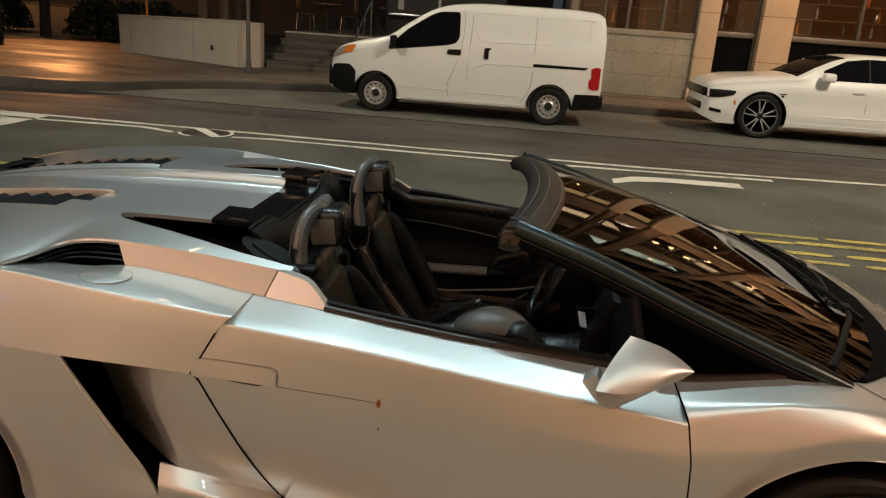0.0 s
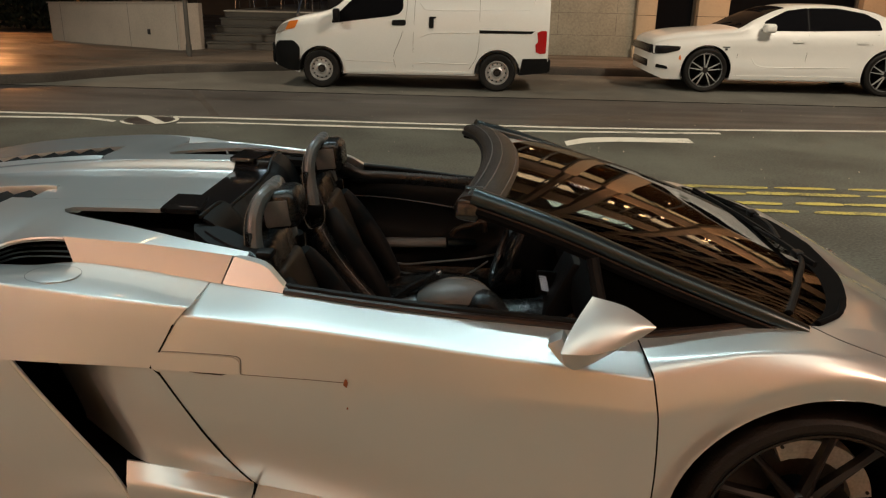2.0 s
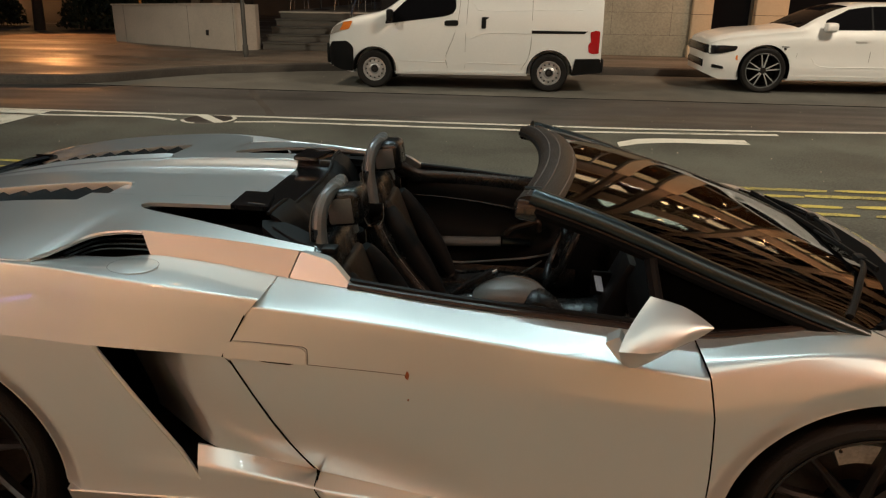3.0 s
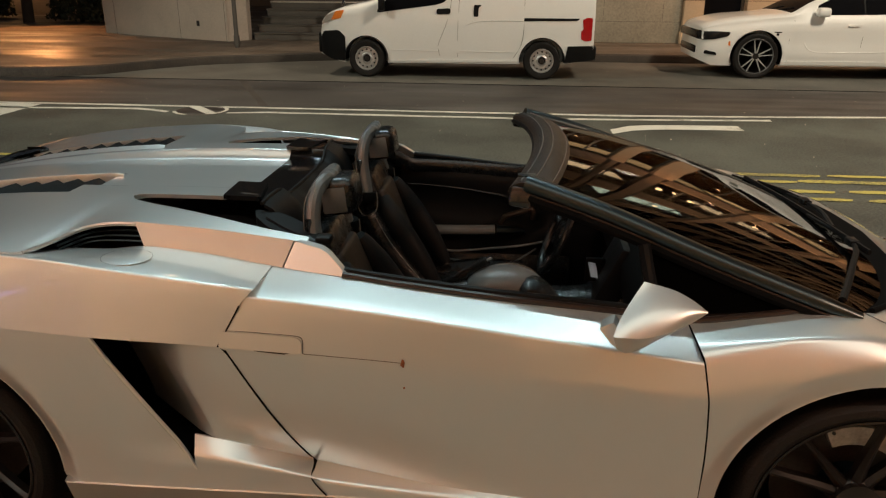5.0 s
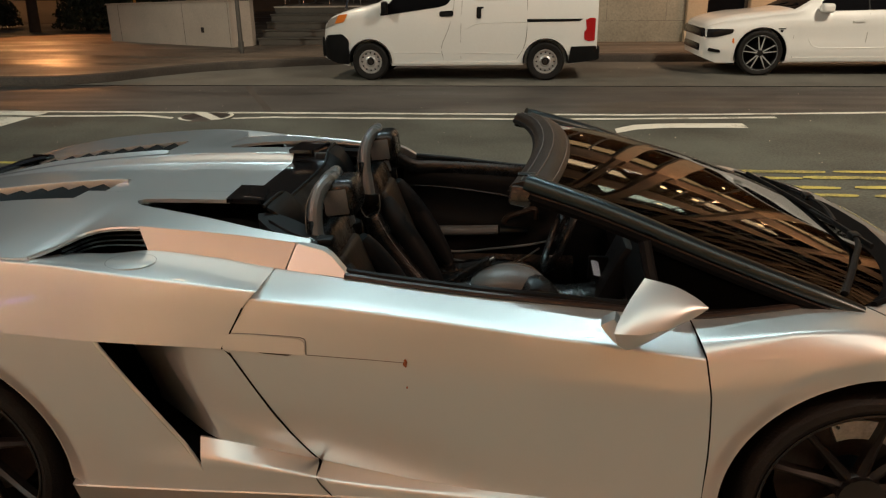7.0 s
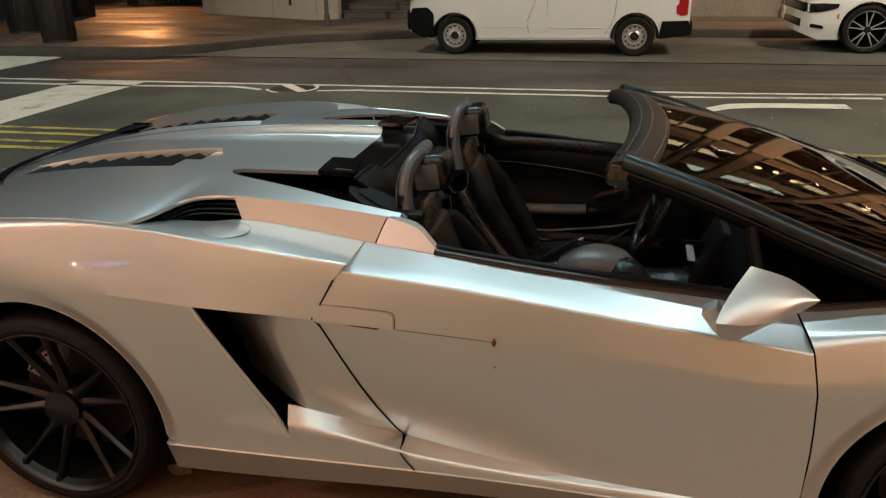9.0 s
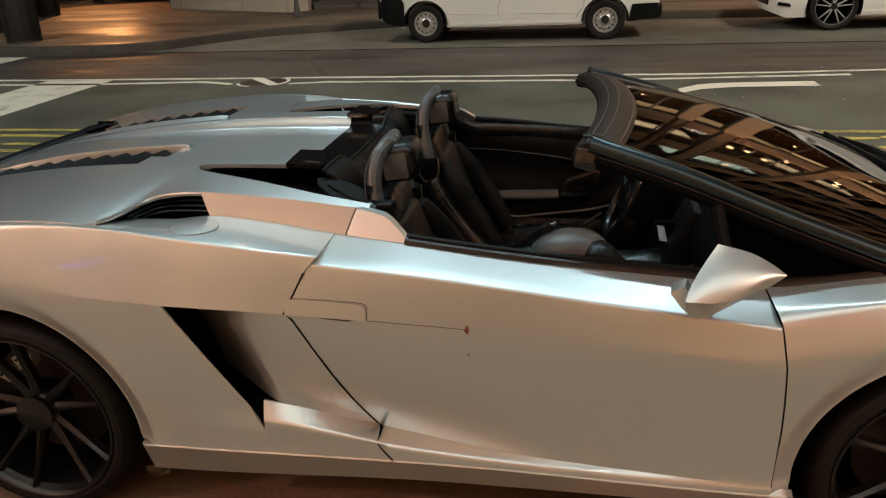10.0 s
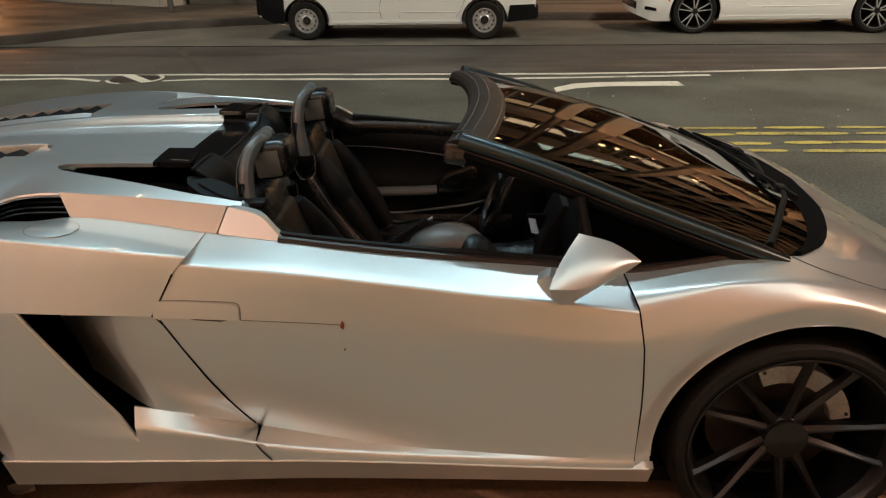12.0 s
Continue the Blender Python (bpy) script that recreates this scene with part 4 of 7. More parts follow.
for side in (-1, 1):
    # buttress beside the deck, with the corner piece that closes the door opening
    but = bmesh.new()
    bot = sp((0.596, 0.687, 0.937), (0.8, 0.690, 0.917), (0.998, 0.699, 0.893))
    top = sp((0.564, 0.660, 0.999), (0.8, 0.660, 0.984), (1.024, 0.660, 0.961))
    low_pt, high_pt = lambda t: Vector((0.596 + 0.402 * t, *bot(0.596 + 0.402 * t))), lambda t: Vector((0.564 + 0.460 * t, *top(0.564 + 0.460 * t)))
    grid(lambda t, s: Matrix.Diagonal((1, side, 1)) @ low_pt(t).lerp(high_pt(t), s), steps_of(0, 1, 12), steps_of(0, 1, 6), but)
    part("buttress", but, PAINT, car, "", 0.012)
    cor = bmesh.new()
    prism(rounded([(1.003, 0.894), (1.030, 0.961), (1.110, 0.950), (1.132, 0.940), (1.196, 0.889)], 0.010, 3), lambda a, b, d: Vector((a, side * (0.703 + (a - 1.0) * 0.20 - (b - 0.893) * 0.60 - d), b)), 0.03, cor)
    part("corner_panel", cor, PAINT, car)
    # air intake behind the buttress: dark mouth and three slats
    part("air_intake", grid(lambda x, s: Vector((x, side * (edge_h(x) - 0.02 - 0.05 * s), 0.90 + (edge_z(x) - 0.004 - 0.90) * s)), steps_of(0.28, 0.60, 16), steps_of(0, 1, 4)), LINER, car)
    for k in range(3):
        f = 0.28 + 0.22 * k
        part("intake_slat", tube([(x, side * (edge_h(x) - 0.012), 0.915 + (edge_z(x) - 0.925) * f) for x in steps_of(0.375, 0.58, 6)], 0.0045, 6, flat=0.6), SATIN, car)
    part("intake_lip", tube([(x, side * (edge_h(x) + 0.001), edge_z(x) - 0.004) for x in (0.345, 0.37, 0.40, 0.44, 0.49, 0.53, 0.565)], 0.006, 6), PAINT, car)

shelf = lambda x, t: Vector((x, -SHOULDER_REAR(x)[0], SHOULDER_REAR(x)[1])).lerp(Vector((x, -INNER(x)[0], INNER(x)[1])), t)
mid_flap = shelf(0.60, 0.50)
lean = (shelf(0.64, 0.5) - shelf(0.56, 0.5)).cross(shelf(0.60, 0.65) - shelf(0.60, 0.35)).normalized()
tilt = Matrix.Translation(mid_flap + lean * 0.0008) @ lean.to_track_quat("Z", "Y").to_matrix().to_4x4()
part("fuel_flap", lathe([(0.0, 0.0006), (0.062, 0.0006), (0.0642, 0.0), (0.065, -0.004)], 40, tilt), PAINT, car, "round flush white fuel flap")
part("fuel_flap_gap", lathe([(0.0646, 0.0008), (0.0662, 0.0008)], 40, tilt), GREY_LEATHER, car)

# Soft-top well: dark wedge beside the deck, black lid strips and the bulkhead behind the seats.
for side in (-1, 1):
    part("roof_pocket", grid(lambda x, s: deck(x, side * (up_line(x) + (low_line(x) - up_line(x)) * s)) - Vector((0, 0, 0.012 + 0.05 * min(1, (x - 0.432) / 0.2))), steps_of(0.432, 1.06, 40), steps_of(0, 1, 5)), LINER, car, "dark folding-roof pocket", 0.004)
part("pocket_lining", box((0.46, 1.22, 0.02), (0.70, 0, 0.895), 0.004), LINER, car)
edge_x = lin((0.0, 0.882), (0.15, 0.880), (0.30, 0.874), (0.45, 0.864), (0.50, 0.862))
lid = part("roof_lid", grid(lambda s, y: deck(0.742 + (edge_x(abs(y)) - 0.742) * s, y) + Vector((0, 0, 0.004)), steps_of(0, 1, 6), steps_of(-0.418, 0.418, 44)), GLOSS, car, "glossy black folding-roof lid", 0.008)
for side in (-1, 1):
    x_in = lambda y: 0.722 + 0.05 * (y - 0.13)
    x_out = lambda y: 0.800 + 0.19 * (y - 0.13)
    flap = part("roof_lid_flap", grid(lambda s, y: deck(x_in(y) + (x_out(y) - x_in(y)) * s, side * max(y, 0.292)) + Vector((0, side * (y - max(y, 0.292)), 0.016 - 0.002 * s)), steps_of(0, 1, 5), steps_of(0.266, 0.428, 12)), GLOSS, lid, "", 0.014)
    part("flap_seam", tube([deck(0.785, side * 0.402) + Vector((0, 0, 0.016)), deck(0.84, side * 0.405) + Vector((0, 0, 0.014))], 0.0016, 5, smooth=False), GREY_LEATHER, flap)
part("roof_lid_edge", tube([deck(edge_x(abs(y)) + 0.004, y) + Vector((0, 0, 0.006)) for y in steps_of(-0.46, 0.46, 20)], 0.006, 6, n=2), PLASTIC, car)
bulk = sp((0.0, 0.0, 0.0), (0.12, 0.022, -0.012), (0.3, 0.055, -0.05), (0.5, 0.08, -0.12), (1.0, 0.16, -0.55))


def bulk_pt(y, s):
    a = abs(y)
    top = deck(edge_x(a) + 0.006, y) + Vector((0.0, 0, 0.004))
    side_drop = max(0.0, (a - 0.44) / 0.16)
    hollow = 0.020 * math.sin(math.pi * min(1.0, a / 0.20)) ** 2
    return top + Vector((bulk(s)[0] + 0.06 * side_drop - hollow * math.sin(math.pi * min(1.0, s / 0.5)), 0, bulk(s)[1] - 0.03 * side_drop))


part("bulkhead", grid(bulk_pt, steps_of(-0.455, 0.455, 28), steps_of(0, 1, 14)), PLASTIC, car, "padded black leather bulkhead behind the seats", 0.01)
for side in (-1, 1):
    tray = [(0.848, 0.462), (0.892, 0.440), (0.96, 0.468), (1.04, 0.522), (1.092, 0.575), (1.098, 0.604), (1.07, 0.628), (1.0, 0.616), (0.92, 0.570), (0.866, 0.512)]
    fr = part("pocket_frame", prism(rounded(tray, 0.012, 3), lambda a, b, d: Vector((a, side * b, 0.980 - 0.13 * (a - 0.86) - 0.06 * (b - 0.48) - d)), 0.024), PLASTIC, car, "black plastic roof-pocket tray")
    part("tray_rib", tube([(0.90, side * 0.513, 0.977), (0.98, side * 0.572, 0.962), (1.07, side * 0.612, 0.948)], 0.004, 6), PLASTIC, fr)
    part("seat_belt_guide", box((0.045, 0.05, 0.024), (1.095, side * 0.598, 0.946), 0.008), PLASTIC, car)

# Tail: black grille strip, tail panel, lamps.
part("rear_wing", grid(lambda y, s: Vector((-0.70 - 0.05 * s - 0.02 * (1 - (y / 0.7) ** 2), y, 0.845 + 0.005 * s - 0.05 * (abs(y) / 0.7) ** 3)), steps_of(-0.70, 0.70, 20), steps_of(0, 1, 4)), GLOSS, car, "black rear wing strip", 0.015)
tail_x = lambda y: -0.655 + 0.185 * (abs(y) / 0.42) ** 1.6
part("rear_grille", grid(lambda y, s: deck(tail_x(y) - 0.035 + 0.075 * s, y) + Vector((0, 0, 0.012 + 0.010 * math.sin(math.pi * s))), steps_of(-0.46, 0.46, 28), steps_of(0, 1, 6)), GLOSS, car, "glossy black grille strip behind the engine lid", 0.014)
for y in (-0.445, 0.445):
    part("grille_joint", box((0.075, 0.006, 0.012), tuple(deck(tail_x(y), y) + Vector((0, 0, 0.022))), 0.001), LINER, car)
part("rear_bumper", grid(lambda j, y: Vector((-0.86 - 0.05 * (1 - y * y), y * profile(-0.86)[j].x, profile(-0.86)[j].y)), range(24), steps_of(-1, 1, 14)), PAINT, car, "", 0.015)
part("front_bumper", grid(lambda j, y: Vector((3.45 + 0.06 * (1 - y * y), y * profile(3.45)[j].x, profile(3.45)[j].y)), range(24), steps_of(-1, 1, 14)), PAINT, car, "", 0.015)
for side in (-1, 1):
    part("tail_lamp", box((0.04, 0.30, 0.09), (-0.90, side * 0.50, 0.70), 0.015), RED_LENS, car)
    part("headlamp", box((0.20, 0.10, 0.12), (3.27, side * 0.64, 0.50), 0.03, Euler((0, radians(35), radians(-side * 25))).to_matrix().to_4x4()), CLEAR, car)
part("underbody", box((4.0, 1.5, 0.03), (1.3, 0, 0.17), 0.01), LINER, car)

# Bonnet, cowl and windscreen.
cowl_x = sp((0.0, 2.80), (0.25, 2.783), (0.45, 2.728), (0.60, 2.650), (0.70, 2.55), (0.735, 2.48))


def hood(x, y):
    h, z = INNER(x)
    s = min(1, abs(y) / h)
    return Vector((x, y, z - 0.012 * (1 - s) + 0.012 * math.sin(math.pi * s)))


def hood_pt(v, s):
    y = v * 0.70
    x0 = cowl_x(abs(y)) + 0.03
    x = x0 + (3.45 - x0) * s
    h = INNER(x)[0]
    return hood(x, v * h)


part("bonnet", grid(hood_pt, steps_of(-1, 1, 28), [0, 0.03, 0.1, 0.2, 0.35, 0.5, 0.65, 0.8, 0.9, 1]), PAINT, car, "sloping white bonnet", 0.012)
part("cowl", grid(lambda y, s: Vector((cowl_x(abs(y)) - 0.05 - 0.07 * (1 - abs(y) / 0.7) + (0.09 + 0.07 * (1 - abs(y) / 0.7)) * s, y, 0.80 + 0.012 * s - 0.02 * abs(y) + 0.02)), steps_of(-0.70, 0.70, 24), steps_of(0, 1, 4)), LINER, car, "black plastic cowl", 0.01)
part("cowl_rim", tube([(cowl_x(abs(y)) + 0.028, y, INNER(cowl_x(abs(y)) + 0.03)[1] + 0.003) for y in steps_of(-0.70, 0.70, 18)], 0.009, 8, n=2), LINER, car)
head_x = lambda y: 1.775 - 0.075 * (abs(y) / 0.55) ** 2
head_z = lambda y: 1.130 - 0.022 * (abs(y) / 0.55) ** 2.4
pillar = sp((0.0, 1.665, 0.555, 1.108), (0.22, 1.87, 0.598, 1.050), (0.55, 2.16, 0.66, 0.948), (0.85, 2.43, 0.715, 0.860), (1.0, 2.55, 0.735, 0.822))


def screen(v, s):
    """The windscreen: v across (-1 to 1), s from the header down to the cowl."""
    x1 = cowl_x(abs(v) * 0.735) - 0.06 * (1 - abs(v))
    top = Vector((head_x(v * 0.55), v * 0.545, head_z(v * 0.55) - 0.008))
    low = Vector((x1 + 0.004, v * 0.72, 0.822 + 0.012 * (1 - abs(v))))
    p = top.lerp(low, s)
    p.z += 0.035 * math.sin(math.pi * s)
    return p


ws = part("windscreen", grid(screen, steps_of(-1, 1, 24), steps_of(0.04, 1, 16)), WINDSCREEN, car, "raked tinted windscreen reflecting lit facades", 0.005)
ws.visible_shadow = False
HEADER = [(-0.070, -0.030), (-0.080, -0.016), (-0.078, -0.002), (-0.066, 0.008), (-0.045, 0.013), (-0.020, 0.014), (0.004, 0.010), (0.026, 0.001), (0.040, -0.012)]
part("screen_header", grid(lambda y, k: Vector((head_x(y) + HEADER[k][0], y * (1 + 0.02 * (k == 8)), head_z(y) + HEADER[k][1])), steps_of(-0.56, 0.56, 24), range(9)), BROWN_LEATHER, car, "brown leather-trimmed windscreen header", 0.012, 50.0)
for dx, dz in ((-0.050, 0.0135), (-0.016, 0.0145), (0.030, -0.002)):
    part("header_seam", tube([(head_x(y) + dx, y, head_z(y) + dz) for y in steps_of(-0.55, 0.55, 12)], 0.0022, 6), GREY_LEATHER if dx < -0.04 else BROWN_PIPING, car)
part("header_lip", tube([(head_x(y) - 0.072, y, head_z(y) - 0.022) for y in steps_of(-0.56, 0.56, 10)], 0.014, 10, flat=0.8), PLASTIC, car)
part("header_catch", box((0.05, 0.028, 0.006), (head_x(0.50) - 0.045, -0.50, head_z(0.50) + 0.014), 0.002), SATIN, car, "small dark roof catch")
for side in (-1, 1):
    part("windscreen_pillar", tube([(p[0], side * p[1], p[2] + 0.008) for p in (pillar(t) for t in steps_of(0, 0.985, 9))], lambda s: 0.034 - 0.006 * s - 0.010 * max(0.0, s - 0.86) / 0.14, 20, flat=0.78), SATIN, car, "satin black windscreen pillar")
    part("pillar_seal", tube([(p[0] + 0.0, side * (p[1] + 0.020), p[2] - 0.026) for p in (pillar(t) for t in steps_of(0.0, 0.94, 6))], 0.013, 8, flat=1.2), LINER, car, "black pillar seal")
    part("pillar_trim", tube([(p[0] + 0.0, side * (p[1] + 0.026), p[2] - 0.012) for p in (pillar(t) for t in steps_of(0.0, 0.9, 6))], 0.0030, 6), DARK_TRIM, car)
    part("window_post", tube([(1.985, side * 0.655, 0.985), (2.0, side * 0.69, 0.91), (2.02, side * 0.735, 0.825)], 0.016, 8, flat=1.3), PLASTIC, car)
    part("quarter_glass", prism([(2.0, 0.0), (2.02, 1.0), (2.42, 1.0), (2.40, 0.8)], lambda a, b, d: Vector((a, side * ((pillar((a - 1.665) / 0.885)[1] + 0.012) * (1 - b) + (INNER(a)[0] - 0.012) * b - d), (pillar((a - 1.665) / 0.885)[2] - 0.03) * (1 - b) + (INNER(a)[1] + 0.006) * b)), 0.005), BLACK_GLASS, car, "dark fixed quarter window")
    part("header_cap", box((0.066, 0.030, 0.058), (1.652, side * 0.574, 1.083), 0.012, Euler((radians(side * 14), radians(10), 0)).to_matrix().to_4x4()), GLOSS, car, "dark header end cap")
for base, elbow, tip in (((2.52, -0.655, 0.850), (2.705, -0.235, 0.872), (2.59, 0.56, 0.872)), ((2.745, 0.02, 0.838), (2.745, 0.30, 0.850), (2.66, 0.60, 0.842))):
    base, elbow, tip = Vector(base), Vector(elbow), Vector(tip)
    wp = part("wiper_arm", tube([base, base.lerp(elbow, 0.5) + Vector((0.012, 0, 0.006)), elbow, elbow.lerp(tip, 0.35)], lambda q: 0.011 - 0.004 * q, 8, flat=0.7), PLASTIC, car, "black wiper arm")
    part("wiper_blade", tube([elbow.lerp(tip, -0.12), elbow.lerp(tip, 0.45) + Vector((0.012, 0, 0)), tip], 0.0065, 6, flat=1.5), PLASTIC, wp)
    part("arm_joint", box((0.03, 0.05, 0.022), tuple(elbow), 0.005), PLASTIC, wp)
# bonnet shut lines
for side in (-1, 1):
    shut = [(2.555, 0.715), (2.60, 0.770), (2.66, 0.795), (2.76, 0.805), (2.9, 0.77), (3.1, 0.69)]
    part("bonnet_gap", tube([(x, side * y, float(np.interp(y, [INNER(x)[0], SHOULDER_FRONT(x)[0]], [INNER(x)[1], SHOULDER_FRONT(x)[1]])) + 0.001) for x, y in shut], 0.0018, 6), GREY_LEATHER, car)

# Door mirrors: domed shells with a sharp outline, glass turned to the driver.
MIRROR_TOP = sp((0.0, 1.9565, 0.868, 0.965), (0.5, 2.030, 0.875, 0.9475), (0.75, 2.077, 0.885, 0.925), (1.0, 2.107, 0.900, 0.906))
MIRROR_MID = sp((0.0, 1.902, 0.936, 0.907), (0.35, 1.953, 0.942, 0.914), (0.7, 2.039, 0.927, 0.910), (1.0, 2.1065, 0.901, 0.905))
MIRROR_LOW = sp((0.0, 1.877, 0.985, 0.869), (0.35, 1.930, 0.985, 0.868), (0.65, 1.998, 0.963, 0.872), (0.85, 2.054, 0.930, 0.885), (1.0, 2.106, 0.902, 0.904))
MIRROR_BOTTOM = sp((0.0, 1.893, 0.945, 0.818), (0.2, 1.919, 0.938, 0.804), (0.4, 1.953, 0.935, 0.818), (0.65, 2.008, 0.927, 0.850), (0.85, 2.058, 0.925, 0.881), (1.0, 2.1055, 0.902, 0.903))
for side in (-1, 1):

    def mirror_pt(u, v):
        """The housing: one crowned outer face from the top edge to the ridge, and the turned-under bottom."""
        a, m, b, e = [Vector(f(u)) for f in (MIRROR_TOP, MIRROR_MID, MIRROR_LOW, MIRROR_BOTTOM)]
        if v <= 1:
            c = 2 * m - (a + b) / 2
            p = (1 - v) ** 2 * a + 2 * v * (1 - v) * c + v * v * b
        else:
            q = v - 1
            p = b.lerp(e, q) + Vector((0, 0.012, -0.002)) * q * (1 - q) * (1 - u)
        return Vector((p.x, side * p.y, p.z))

    vs = [*steps_of(0, 0.95, 14), 0.985, 1.0, 1.05, 1.12, *steps_of(1.25, 2.0, 5)]
    bm = grid(mirror_pt, steps_of(0, 1, 28), vs)
    mir = part("door_mirror", bm, PAINT, car, "white wing mirror on a short stalk", 0.006, 28.0)
    part("mirror_glass", prism(rounded([(0.885, 0.925), (0.955, 0.912), (0.985, 0.878), (0.962, 0.842), (0.885, 0.868)], 0.01, 3), lambda a, b, d: Vector((1.935 + 0.35 * (b - 0.88) + d, side * (a - 0.012), b)), 0.004), CHROME, mir)
    part("mirror_stalk", tube([(1.955, side * 0.80, 0.800), (1.935, side * 0.86, 0.806), (1.915, side * 0.925, 0.822)], lambda q: 0.032 - 0.010 * q, 12, flat=0.55), PAINT, mir)
    part("mirror_foot", prism(rounded([(1.850, 0.861), (1.884, 0.877), (1.906, 0.842), (1.908, 0.806), (1.880, 0.826)], 0.005, 2), lambda a, b, d: Vector((a + 0.2 * d, side * (0.925 - d + 0.3 * (0.86 - b)), b)), 0.05), PAINT, mir)

# Cockpit.
part("floor_pan", box((1.35, 1.36, 0.03), (1.65, 0, 0.24), 0.005), LINER, car)
part("firewall", box((0.04, 1.40, 0.60), (2.42, 0, 0.52), 0.01), LINER, car)
for side in (-1, 1):
    card = lambda x, s: Vector((x, side * (0.728 - 0.030 * min(1.0, s / 0.1) + 0.022 * math.sin(math.pi * min(1.0, max(0.0, (s - 0.2) / 0.32)))), INNER(x)[1] - 0.012 - 0.52 * s))
    dp = part("door_card", grid(card, steps_of(1.12, 2.15, 20), [0, 0.03, 0.06, 0.1, 0.15, 0.2, 0.24, 0.3, 0.4, 0.48, 0.52, 0.6, 0.75, 1.0]), PLASTIC, car, "black leather door lining", 0.01)
    part("door_top_roll", tube([(1.04, side * 0.60, 0.930), (1.09, side * 0.635, 0.905), (1.17, side * 0.675, 0.858), (1.26, side * 0.70, 0.848), (1.45, side * 0.712, 0.838), (1.7, side * 0.712, 0.822), (2.1, side * 0.71, 0.79)], 0.020, 10, flat=1.6), LEATHER, dp, "glossy black leather door top")
    part("pocket_rim", tube([(1.14, side * 0.695, 0.765), (1.3, side * 0.693, 0.758), (1.5, side * 0.692, 0.735), (1.62, side * 0.692, 0.71), (1.68, side * 0.692, 0.66)], 0.006, 6), LEATHER, dp)
    part("armrest", tube([(1.20, side * 0.69, 0.545), (1.30, side * 0.675, 0.553), (1.45, side * 0.672, 0.558), (1.553, side * 0.672, 0.563)], 0.027, 12, flat=0.85), GREY_LEATHER, dp, "grey leather armrest")
    part("armrest_end", tube([(1.563, side * 0.672, 0.563), (1.62, side * 0.674, 0.562), (1.685, side * 0.688, 0.556)], lambda q: 0.026 - 0.008 * q, 12, flat=0.85), SATIN, dp, "glossy switch panel")
    part("door_pull", tube([(1.575, side * 0.668, 0.60), (1.60, side * 0.660, 0.632), (1.665, side * 0.658, 0.655), (1.715, side * 0.665, 0.668), (1.725, side * 0.672, 0.62)], 0.013, 8), BROWN_LEATHER, dp, "brown leather door pull")
    part("map_pocket_edge", tube([(1.27, side * 0.68, 0.462), (1.37, side * 0.672, 0.452), (1.52, side * 0.67, 0.470), (1.69, side * 0.67, 0.493), (1.84, side * 0.68, 0.528)], 0.0055, 6), GREY_LEATHER, dp)
    part("pocket_edge", tube([(1.31, side * 0.672, 0.432), (1.35, side * 0.668, 0.413), (1.42, side * 0.667, 0.407), (1.62, side * 0.667, 0.409), (1.67, side * 0.668, 0.425), (1.745, side * 0.674, 0.478)], 0.0045, 6), GREY_LEATHER, dp)
    part("door_lower_pad", grid(lambda x, s: Vector((x, side * (0.69 - 0.02 * math.sin(math.pi * s)), 0.44 - 0.16 * s)), steps_of(1.2, 1.9, 10), steps_of(0, 1, 5)), LEATHER, dp, "", 0.01)


